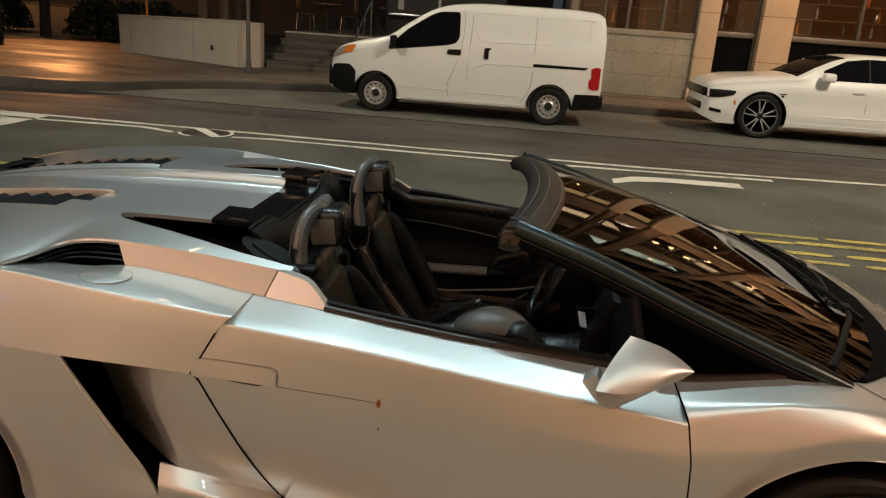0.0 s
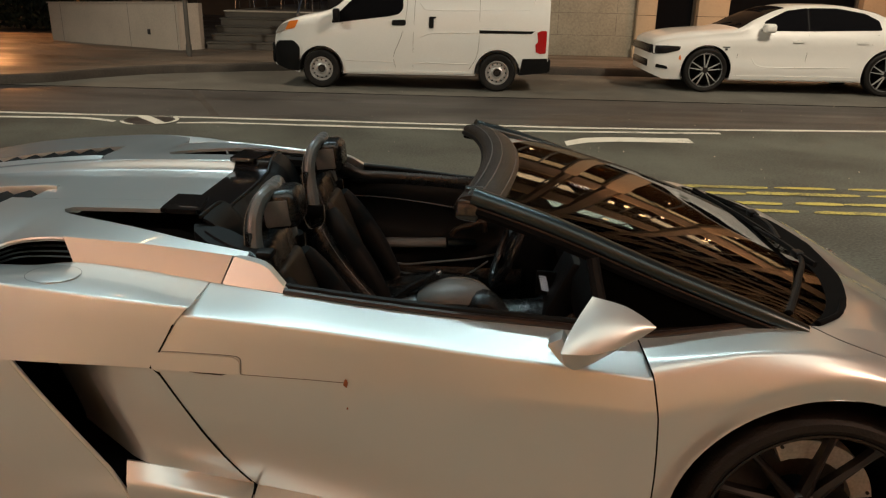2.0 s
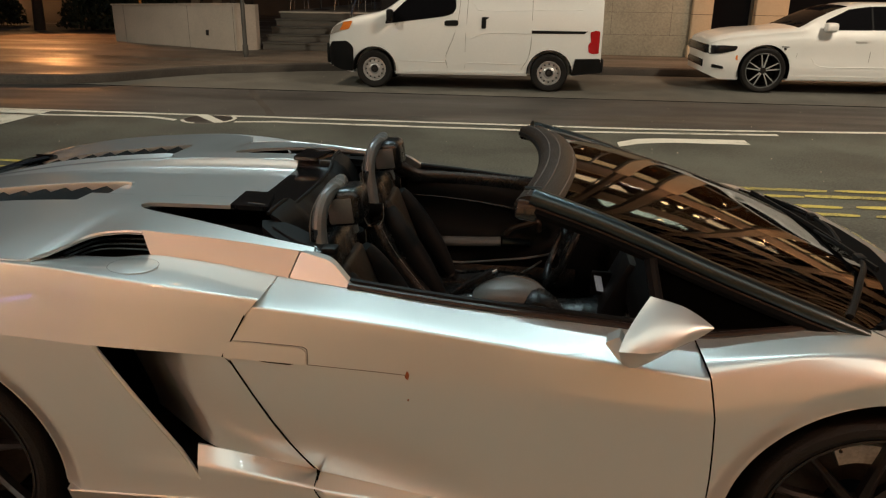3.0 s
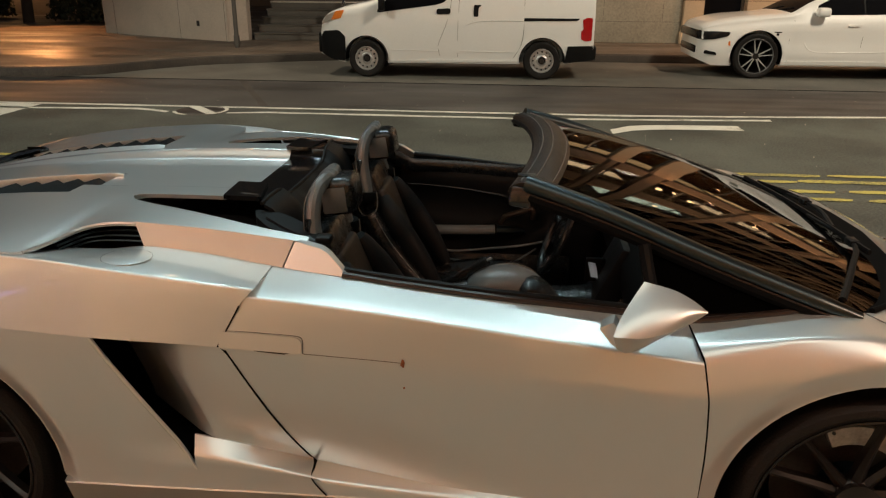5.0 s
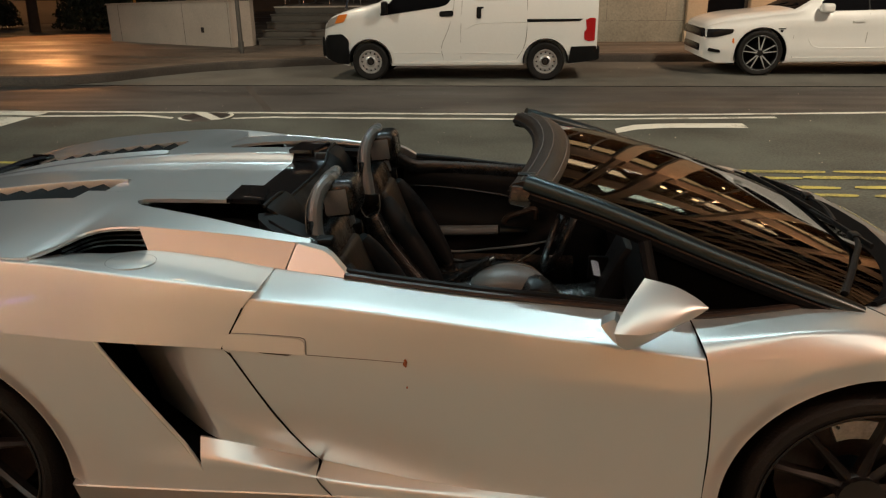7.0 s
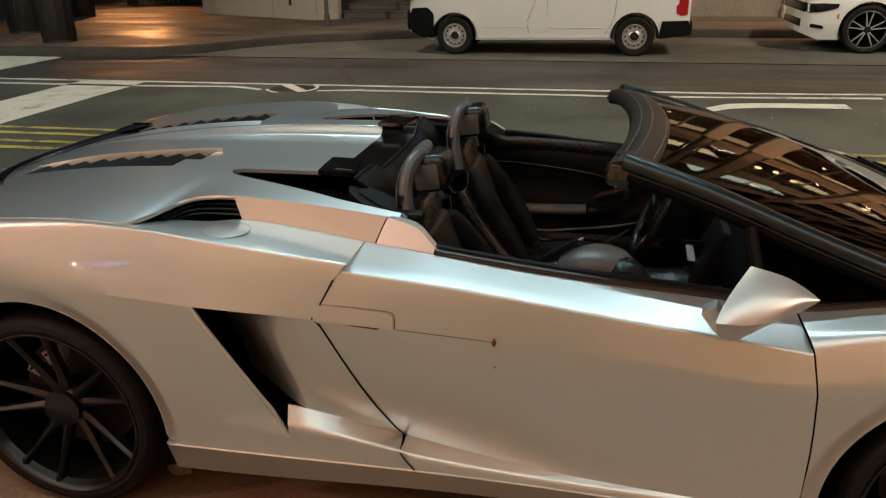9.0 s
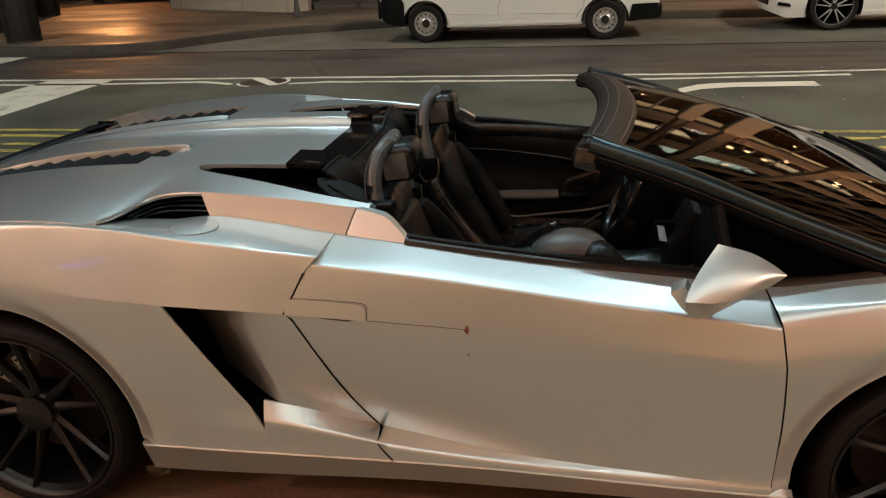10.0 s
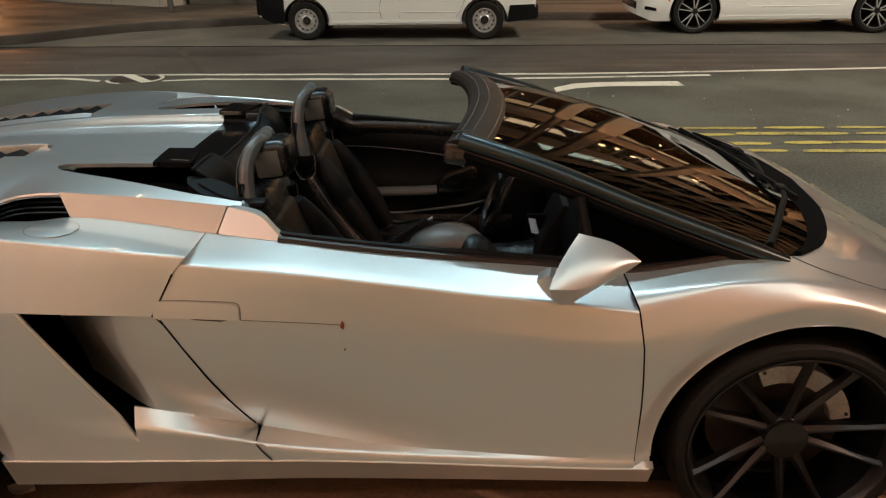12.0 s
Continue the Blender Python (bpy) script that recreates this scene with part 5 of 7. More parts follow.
def car_seat(y):
    """Bucket seat: a padded back, wings that rise past the headrest on both sides, a belt slot in each wing."""
    s = part("seat", box((0.10, 0.30, 0.46), (1.10, y, 0.70), 0.03, Euler((0, radians(-19), 0)).to_matrix().to_4x4(), segs=3), LEATHER, car, "black leather bucket seat")
    part("back_shell", grid(lambda a, v: Vector((1.005 + 0.05 * (1 - math.cos(a)) + 0.12 * max(0.0, 0.8 - v), y + 0.19 * math.sin(a), v)), steps_of(-1.45, 1.45, 14), steps_of(0.50, 0.99, 8)), LEATHER, s, "", 0.012)
    for w in (-1, 1):
        e = y + w * 0.205
        rail = part("back_rail", tube([(1.060, y, 1.074), (1.056, y + w * 0.055, 1.072), (1.050, y + w * 0.110, 1.056), (1.046, y + w * 0.145, 1.02), (1.048, y + w * 0.165, 0.965), (1.058, y + w * 0.18, 0.91), (1.068, y + w * 0.192, 0.855)], 0.0215, 12, flat=1.25, up=(0, 1, 0)), GREY_LEATHER, s, "grey leather seat wing")
        part("piping", tube([(1.034, y + w * 0.11 - 0.012, 1.070), (1.024, y + w * 0.145 - 0.016, 1.03), (1.024, y + w * 0.165 - 0.018, 0.97), (1.034, y + w * 0.18 - 0.017, 0.91)], 0.0014, 6), STITCH, rail)
        slot = part("belt_slot", tube([(1.072, e - w * 0.006, 0.868), (1.072, e - w * 0.002, 0.835), (1.074, e + w * 0.002, 0.800)], lambda q: 0.012 + 0.022 * math.sin(math.pi * min(1.0, q + 0.25)) ** 0.5, 12, up=(0, 1, 0)), LINER, s, "dark belt slot")
        part("slot_edge", tube([(1.034, e - 0.02, 0.87), (1.036, e - 0.026, 0.82), (1.056, e - 0.030, 0.787), (1.090, e - 0.030, 0.785), (1.112, e - 0.026, 0.82), (1.110, e - 0.02, 0.875)], 0.0016, 6), STITCH, slot)
        bol = part("bolster", tube([(1.072, e, 0.785), (1.098, e, 0.72), (1.135, e, 0.655), (1.19, e, 0.575), (1.26, e, 0.49), (1.34, e, 0.41)], lambda q: 0.034 + 0.014 * math.sin(math.pi * q) ** 0.7, 14, flat=1.0, up=(0, 1, 0)), LEATHER, s, "smooth black leather bolster")
        part("piping", tube([(1.106, e - 0.030, 0.775), (1.139, e - 0.034, 0.715), (1.186, e - 0.036, 0.645), (1.275, e - 0.034, 0.532), (1.33, e - 0.03, 0.465)], 0.0014, 6), STITCH, bol)
        part("inner_bolster", tube([(1.115, y + w * 0.13, 0.83), (1.15, y + w * 0.15, 0.76), (1.20, y + w * 0.16, 0.68), (1.27, y + w * 0.165, 0.57), (1.34, y + w * 0.16, 0.45)], lambda q: 0.026 + 0.026 * math.sin(math.pi * q) ** 0.7, 14, up=(0, 1, 0)), PLASTIC, s)
    head = part("headrest", box((0.115, 0.15, 0.118), (1.096, y, 1.020), 0.032, Euler((0, radians(-7), 0)).to_matrix().to_4x4(), segs=4), LEATHER, s, "padded black leather headrest")
    for w in (-1, 1):
        part("headrest_panel", box((0.076, 0.012, 0.080), (1.090, y + w * 0.0715, 1.014), 0.0055, Euler((0, radians(-7), 0)).to_matrix().to_4x4(), segs=2), GREY_LEATHER, head, "smooth grey leather side")
        part("headrest_post", tube([(1.058, y + w * 0.04, 1.052), (1.085, y + w * 0.04, 1.045)], 0.012, 8, smooth=False), LEATHER, head)
    part("back_pad", box((0.05, 0.24, 0.42), (1.165, y, 0.66), 0.024, Euler((0, radians(-21), 0)).to_matrix().to_4x4(), segs=3), BROWN_LEATHER, s)
    part("cushion", box((0.48, 0.36, 0.14), (1.48, y, 0.36), 0.05, Euler((0, radians(-8), 0)).to_matrix().to_4x4(), segs=3), LEATHER, s)
    for w in (-1, 1):
        part("cushion_bolster", tube([(1.26, y + w * 0.19, 0.37), (1.5, y + w * 0.205, 0.41), (1.70, y + w * 0.19, 0.41)], lambda q: 0.05 - 0.01 * q, 10), LEATHER, s)
    return s


car_seat(-0.37)
car_seat(0.37)
part("centre_tunnel", tube([(1.05, 0, 0.40), (1.35, 0, 0.45), (1.52, 0, 0.50), (1.64, 0, 0.505), (1.78, 0, 0.47), (2.0, 0, 0.50), (2.3, 0, 0.62)], lambda q: 0.12, 14, flat=0.85), LEATHER, car, "padded black centre tunnel")
part("tunnel_pad", tube([(1.475, -0.01, 0.545), (1.53, -0.01, 0.583), (1.61, -0.01, 0.600), (1.70, -0.01, 0.585), (1.77, -0.01, 0.53)], lambda q: 0.055 + 0.040 * math.sin(math.pi * q), 16, flat=0.55), GREY_LEATHER, car, "shiny grey leather console pad")
part("pad_piping", tube([(1.475, 0.03, 0.578), (1.53, 0.03, 0.622), (1.61, 0.03, 0.648), (1.70, 0.03, 0.633), (1.76, 0.03, 0.575)], 0.0024, 6), STITCH, car)
part("gear_gaiter", tube([(1.665, -0.06, 0.575), (1.72, -0.06, 0.585), (1.79, -0.06, 0.54)], lambda q: 0.05 + 0.02 * math.sin(math.pi * q), 12, flat=0.7), LEATHER, car)
hb = part("handbrake", tube([(1.36, 0.02, 0.535), (1.45, 0.02, 0.605), (1.545, 0.02, 0.664)], lambda q: 0.014 + 0.003 * q, 10), LEATHER, car, "black leather handbrake lever")
part("button", cyl(0.006, 0.006, 0.02, look((1.552, 0.02, 0.669), (1.62, 0.02, 0.712))), CHROME, hb)
cs = part("centre_console", box((0.09, 0.20, 0.34), (1.99, 0.0, 0.60), 0.02, Euler((0, radians(24), 0)).to_matrix().to_4x4()), PLASTIC, car, "black centre console with small dots glowing as glints")
# Plate with emissive dots in place of reflected glints.
part("dot_plate", box((0.07, 0.02, 0.09), (1.940, 0.008, 0.648), 0.004), LINER, cs)
for i in range(4):
    for k in range(7):
        part("console_glint", box((0.0032, 0.004, 0.0036), (1.915 + 0.0068 * i + 0.0022 * k, -0.006, 0.678 - 0.0085 * k - 0.0015 * i), 0.001), DOT_GLOW, cs)
part("dashboard", grid(lambda y, s: Vector((2.02 + 0.5 * s - 0.05 * math.sin(math.pi * min(1, s * 4)), y, 0.62 + 0.20 * min(1, s * 4) ** 0.6 - 0.02 * s)), steps_of(-0.70, 0.70, 20), steps_of(0, 1, 14)), LINER, car, "black leather dashboard", 0.01)
part("instrument_hood", tube([(2.03, 0.20, 0.82), (2.0, 0.37, 0.862), (2.03, 0.54, 0.82)], 0.045, 10, flat=0.7), LEATHER, car)
sw = part("steering_wheel", lathe([(0.17 + 0.015 * math.cos(a), 0.015 * math.sin(a)) for a in (2 * math.pi * k / 10 for k in range(11))], 40, Matrix.Translation((1.82, 0.37, 0.66)) @ Euler((0, radians(-68), 0)).to_matrix().to_4x4()), LEATHER, car, "black leather steering wheel")
part("wheel_boss", box((0.05, 0.13, 0.11), (1.835, 0.37, 0.655), 0.02, Euler((0, radians(22), 0)).to_matrix().to_4x4()), LEATHER, sw)
for a in (0.2, 2.94, 4.71):
    part("wheel_spoke", tube([(1.835, 0.37 + 0.04 * math.cos(a), 0.655 + 0.04 * math.sin(a)), (1.82 + 0.06 * math.sin(a), 0.37 + 0.165 * math.cos(a), 0.66 + 0.155 * math.sin(a))], 0.014, 8, flat=0.5, smooth=False), LEATHER, sw)

# ---- parked van and saloon on the far side ----


def shell(stations, section, name, material, parent, cut):
    """A closed vehicle body lofted along x from half sections, with its wheel arches cut out."""
    bm = bmesh.new()
    rows = []
    for x in stations:
        half = section(x)
        ring = [(h, z) for h, z in half] + [(-h, z) for h, z in half[::-1]]
        rows.append([bm.verts.new((x, h, z)) for h, z in ring])
    n = len(rows[0])
    for a, b in zip(rows, rows[1:]):
        for k in range(n):
            bm.faces.new((a[k], a[(k + 1) % n], b[(k + 1) % n], b[k]))
    bm.faces.new(rows[0])
    bm.faces.new(rows[-1][::-1])
    ob = part(name, bm, material, parent)
    return bake_cut(ob, cut)


def arch_cut(xs, z, r, w):
    bm = bmesh.new()
    for x in xs:
        for s in (-1, 1):
            cyl(r, r, 0.5, Matrix.Translation((x, s * w, z)) @ Euler((radians(90), 0, 0)).to_matrix().to_4x4(), 48, bm)
    return bm


def inlay(outline, side_y, side, depth=0.012, proud=0.004):
    """A plate that follows a vehicle's side, outline in (x, z)."""
    bm = bmesh.new()
    bm.faces.new([bm.verts.new((a, 0, b)) for a, b in outline])
    for ax, step in ((0, 0.06), (2, 0.05)):
        lo, hi = min(v.co[ax] for v in bm.verts), max(v.co[ax] for v in bm.verts)
        at = math.ceil(lo / step) * step
        while at < hi - 0.005:
            no = Vector((1, 0, 0)) if ax == 0 else Vector((0, 0, 1))
            bmesh.ops.bisect_plane(bm, geom=bm.verts[:] + bm.edges[:] + bm.faces[:], plane_co=no * at, plane_no=no)
            at += step
    for v in bm.verts:
        v.co.y = side * (side_y(v.co.x, v.co.z) + proud)
    rim = [e for e in bm.edges if len(e.link_faces) == 1]
    made = bmesh.ops.extrude_edge_only(bm, edges=rim)["geom"]
    for v in made:
        if isinstance(v, bmesh.types.BMVert):
            v.co.y -= side * depth
    return bm


def road_wheel(parent, x, y, side, r, rim_r, style):
    w = part("wheel", lathe([(0, -0.11), (0.06, -0.11), (0.06, -0.03), (0, -0.03)], 16), RIM, parent)
    part("tyre", lathe([(rim_r, -0.01), (rim_r + 0.02, 0.0), (r - 0.03, 0.0), (r - 0.006, -0.02), (r, -0.05), (r, -0.17), (r - 0.02, -0.2), (rim_r, -0.2)], 48), RUBBER, w)
    if style == "steel":
        part("rim", lathe([(rim_r, -0.012), (rim_r - 0.012, -0.01), (rim_r - 0.022, -0.03), (rim_r - 0.03, -0.045), (rim_r * 0.62, -0.03), (rim_r * 0.5, -0.035), (rim_r * 0.36, -0.02), (rim_r * 0.3, -0.045), (0, -0.05)], 40), GREY_STEEL, w, "silver steel wheel")
        for k in range(12):
            a = 2 * math.pi * k / 12
            part("vent_hole", cyl(0.014, 0.014, 0.01, Matrix.Translation((rim_r * 0.74 * math.cos(a), rim_r * 0.74 * math.sin(a), -0.032)), 10), LINER, w)
        part("hub_cap", lathe([(0, -0.012), (0.03, -0.014), (0.034, -0.03)], 16), BIN, w)
    else:
        part("rim", lathe([(rim_r, -0.012), (rim_r - 0.012, -0.008), (rim_r - 0.02, -0.03), (rim_r - 0.04, -0.16)], 40), RIM, w)
        for k in range(10):
            a = 2 * math.pi * (k // 2) / 5 + (0.20 if k % 2 else -0.20) + 0.3
            d, n = Vector((math.cos(a), math.sin(a), 0)), Vector((-math.sin(a), math.cos(a), 0))
            part("spoke", prism([(0.04, -0.009), (rim_r - 0.012, -0.005), (rim_r - 0.012, 0.005), (0.04, 0.009)], lambda u, v, q: d * u + n * v + Vector((0, 0, -0.014 - q)), 0.03), SILVER, w)
        part("rim_edge", lathe([(rim_r - 0.004, -0.006), (rim_r - 0.010, -0.002), (rim_r - 0.020, -0.012)], 40), GREY_LEATHER, w)
        part("hub_cap", lathe([(0, -0.01), (0.05, -0.012), (0.06, -0.04)], 20), RIM, w)
        part("brake_disc", lathe([(0.06, -0.10), (0.17, -0.10), (0.17, -0.12)], 32), LINER, w)
        part("wheel_back", lathe([(0.0, -0.14), (rim_r - 0.03, -0.14)], 32), LINER, w)
    w.matrix_basis = Matrix.Translation((x, y, r)) @ Euler((radians(90 if side < 0 else -90), 0, 0)).to_matrix().to_4x4()
    return w


def build_van(at):
    van = thing("panel_van", "plain white panel van with black bumpers parked at the kerb", "van")
    top = sp((-1.76, 0.72), (-1.70, 0.92), (-1.55, 1.04), (-1.25, 1.14), (-0.80, 1.24), (-0.40, 1.50), (0.0, 1.735), (0.35, 1.825), (0.9, 1.865), (2.2, 1.865), (2.65, 1.84), (2.80, 1.76), (2.84, 1.5))
    wide = sp((-1.76, 0.55), (-1.65, 0.70), (-1.4, 0.79), (-0.9, 0.845), (0, 0.86), (2.3, 0.86), (2.75, 0.83), (2.84, 0.80))
    low = lin((-1.76, 0.36), (-1.3, 0.24), (2.3, 0.26), (2.84, 0.33))

    def side_y(x, z):
        w = wide(x)
        return w - 0.03 * max(0, (0.5 - z) / 0.3) - 0.17 * max(0.0, (z - 1.0) / 0.86) ** 1.25

    def section(x):
        zt, zl = top(x), low(x)
        zs = [zl, zl + 0.06, 0.5, 0.75, 1.0, 1.15, 1.3, 1.45, 1.6, 1.72]
        pts = [(side_y(x, min(z, zt - 0.10)), min(z, zt - 0.10)) for z in zs]
        e = side_y(x, zt - 0.10)
        pts += [(e - 0.02, zt - 0.055), (e - 0.06, zt - 0.02), (e - 0.14, zt), (e * 0.5, zt + 0.012), (0.02, zt + 0.016)]
        return pts

    st = [*steps_of(-1.76, -1.3, 8), *steps_of(-1.2, 0.6, 16), *steps_of(0.8, 2.6, 8), 2.68, 2.74, 2.79, 2.82, 2.84]
    shell(st, section, "body", VAN_PAINT, van, arch_cut((-0.912, 2.013), 0.31, 0.365, 0.86))
    for s in (-1, 1):
        for x in (-0.912, 2.013):
            part("arch_liner", grid(lambda a, k: Vector((x + ((0.372, 0.358, 0.35, 0.35)[k]) * math.cos(a), s * (0.862 + (0.0, 0.003, -0.06, -0.3)[k]), 0.31 + ((0.372, 0.358, 0.35, 0.35)[k]) * math.sin(a))), steps_of(-0.06, math.pi + 0.06, 30), range(4)), PLASTIC, van)
            road_wheel(van, x, s * 0.845, s, 0.31, 0.195, "steel")
        win = rounded([(-0.72, 1.045), (-0.70, 1.12), (-0.40, 1.40), (-0.02, 1.645), (0.12, 1.70), (0.44, 1.71), (0.46, 1.30), (0.40, 1.215), (0.26, 1.175)], 0.05)
        part("side_window", inlay(win, side_y, s), DARK_GLASS, van, "dark front side window")
        for o in ([(-0.55, 0.33), (-0.545, 1.06)], [(0.33, 0.36), (0.30, 0.55), (0.42, 0.85), (0.50, 1.15), (0.53, 1.55), (0.50, 1.74)], [(0.62, 0.36), (0.62, 0.8), (0.64, 1.2), (0.66, 1.70)], [(1.55, 0.36), (1.66, 0.55), (1.70, 0.8), (1.70, 1.2), (1.70, 1.70)]):
            part("door_seam", tube([(a, s * (side_y(a, b) + 0.0005), b) for a, b in o], 0.0035, 5, n=3), SEAM, van)
        part("door_handle", inlay(rounded([(0.27, 1.03), (0.27, 1.115), (0.50, 1.125), (0.50, 1.035)], 0.035), side_y, s, 0.03, 0.012), PLASTIC, van, "black door handle")
        part("sliding_door_handle", inlay(rounded([(0.88, 1.0), (0.88, 1.18), (1.0, 1.18), (0.99, 1.155), (0.955, 1.15), (0.955, 1.0)], 0.02), side_y, s, 0.03, 0.014), PLASTIC, van)
        part("slide_rail", inlay([(1.70, 0.935), (1.70, 0.985), (2.60, 0.985), (2.55, 0.945)], side_y, s, 0.02, 0.006), PLASTIC, van, "black sliding-door rail")
        for o in ([(0.70, 1.45), (0.78, 1.33), (0.9, 1.28), (1.69, 1.29)], [(0.72, 0.84), (0.85, 0.90), (1.05, 0.93), (1.69, 0.935)], [(0.66, 0.45), (1.55, 0.44)], [(1.74, 1.30), (2.5, 1.31)], [(0.75, 1.72), (2.5, 1.72), (2.56, 1.66), (2.58, 1.4)], [(-0.5, 0.46), (0.30, 0.45)]):
            part("press_line", tube([(a, s * (side_y(a, b) - 0.004), b) for a, b in o], 0.011, 6, n=3), VAN_PAINT, van)
        part("front_bumper_corner", inlay(rounded([(-1.72, 0.36), (-1.74, 0.62), (-1.66, 0.74), (-1.38, 0.76), (-1.27, 0.66), (-1.28, 0.26), (-1.5, 0.28)], 0.04), side_y, s, 0.2, 0.012), PLASTIC, van)
        part("headlamp", inlay(rounded([(-1.52, 0.92), (-1.34, 0.95), (-1.27, 1.085), (-1.44, 1.06)], 0.03), side_y, s, 0.08, 0.012), AMBER, van, "amber and clear headlamp")
        part("headlamp_glass", inlay(rounded([(-1.70, 0.84), (-1.51, 0.915), (-1.43, 1.06), (-1.60, 0.99)], 0.02), side_y, s, 0.08, 0.016), CLEAR, van)
        part("tail_lamp", prism(rounded([(2.63, 0.66), (2.62, 0.78), (2.66, 0.82), (2.64, 0.97), (2.72, 1.0), (2.80, 0.99), (2.80, 0.64), (2.70, 0.63)], 0.02), lambda a, b, d: Vector((a, s * (side_y(a, b) + 0.008 - d), b)), 0.05), RED_LENS, van, "red tail lamp")
        part("rear_bumper_corner", inlay(rounded([(2.38, 0.28), (2.42, 0.55), (2.83, 0.56), (2.86, 0.33)], 0.02), side_y, s, 0.12, 0.015), PLASTIC, van)
        part("side_sill", inlay([(-0.52, 0.265), (-0.52, 0.30), (1.62, 0.315), (1.62, 0.28)], side_y, s, 0.05, 0.01), VAN_PAINT, van)
        part("wing_mirror", box((0.10, 0.16, 0.20), (-0.62, s * 0.95, 1.18), 0.03), PLASTIC, van)
    part("windscreen", grid(lambda x, v: Vector((x, v * (side_y(x, top(x) - 0.05) - 0.08), top(x) + 0.016 - 0.012 * abs(v) ** 2 + 0.006)), steps_of(-0.74, -0.06, 10), steps_of(-1, 1, 12)), DARK_GLASS, van, "", 0.006)
    part("front_bumper", box((0.10, 1.2, 0.34), (-1.74, 0, 0.54), 0.04), PLASTIC, van)
    part("rear_bumper", box((0.10, 1.6, 0.22), (2.84, 0, 0.44), 0.03), PLASTIC, van)
    part("number_plate", box((0.02, 0.32, 0.16), (2.86, 0, 0.80), 0.004), WHITE_LINE, van)
    part("roof_aerial", tube([(0.30, 0.0, 1.82), (0.42, 0.0, 2.0)], 0.006, 6, smooth=False), PLASTIC, van)
    van.matrix_basis = at
    return van


build_van(Matrix.Translation((0.0, 10.16 + 0.845, 0.0)))


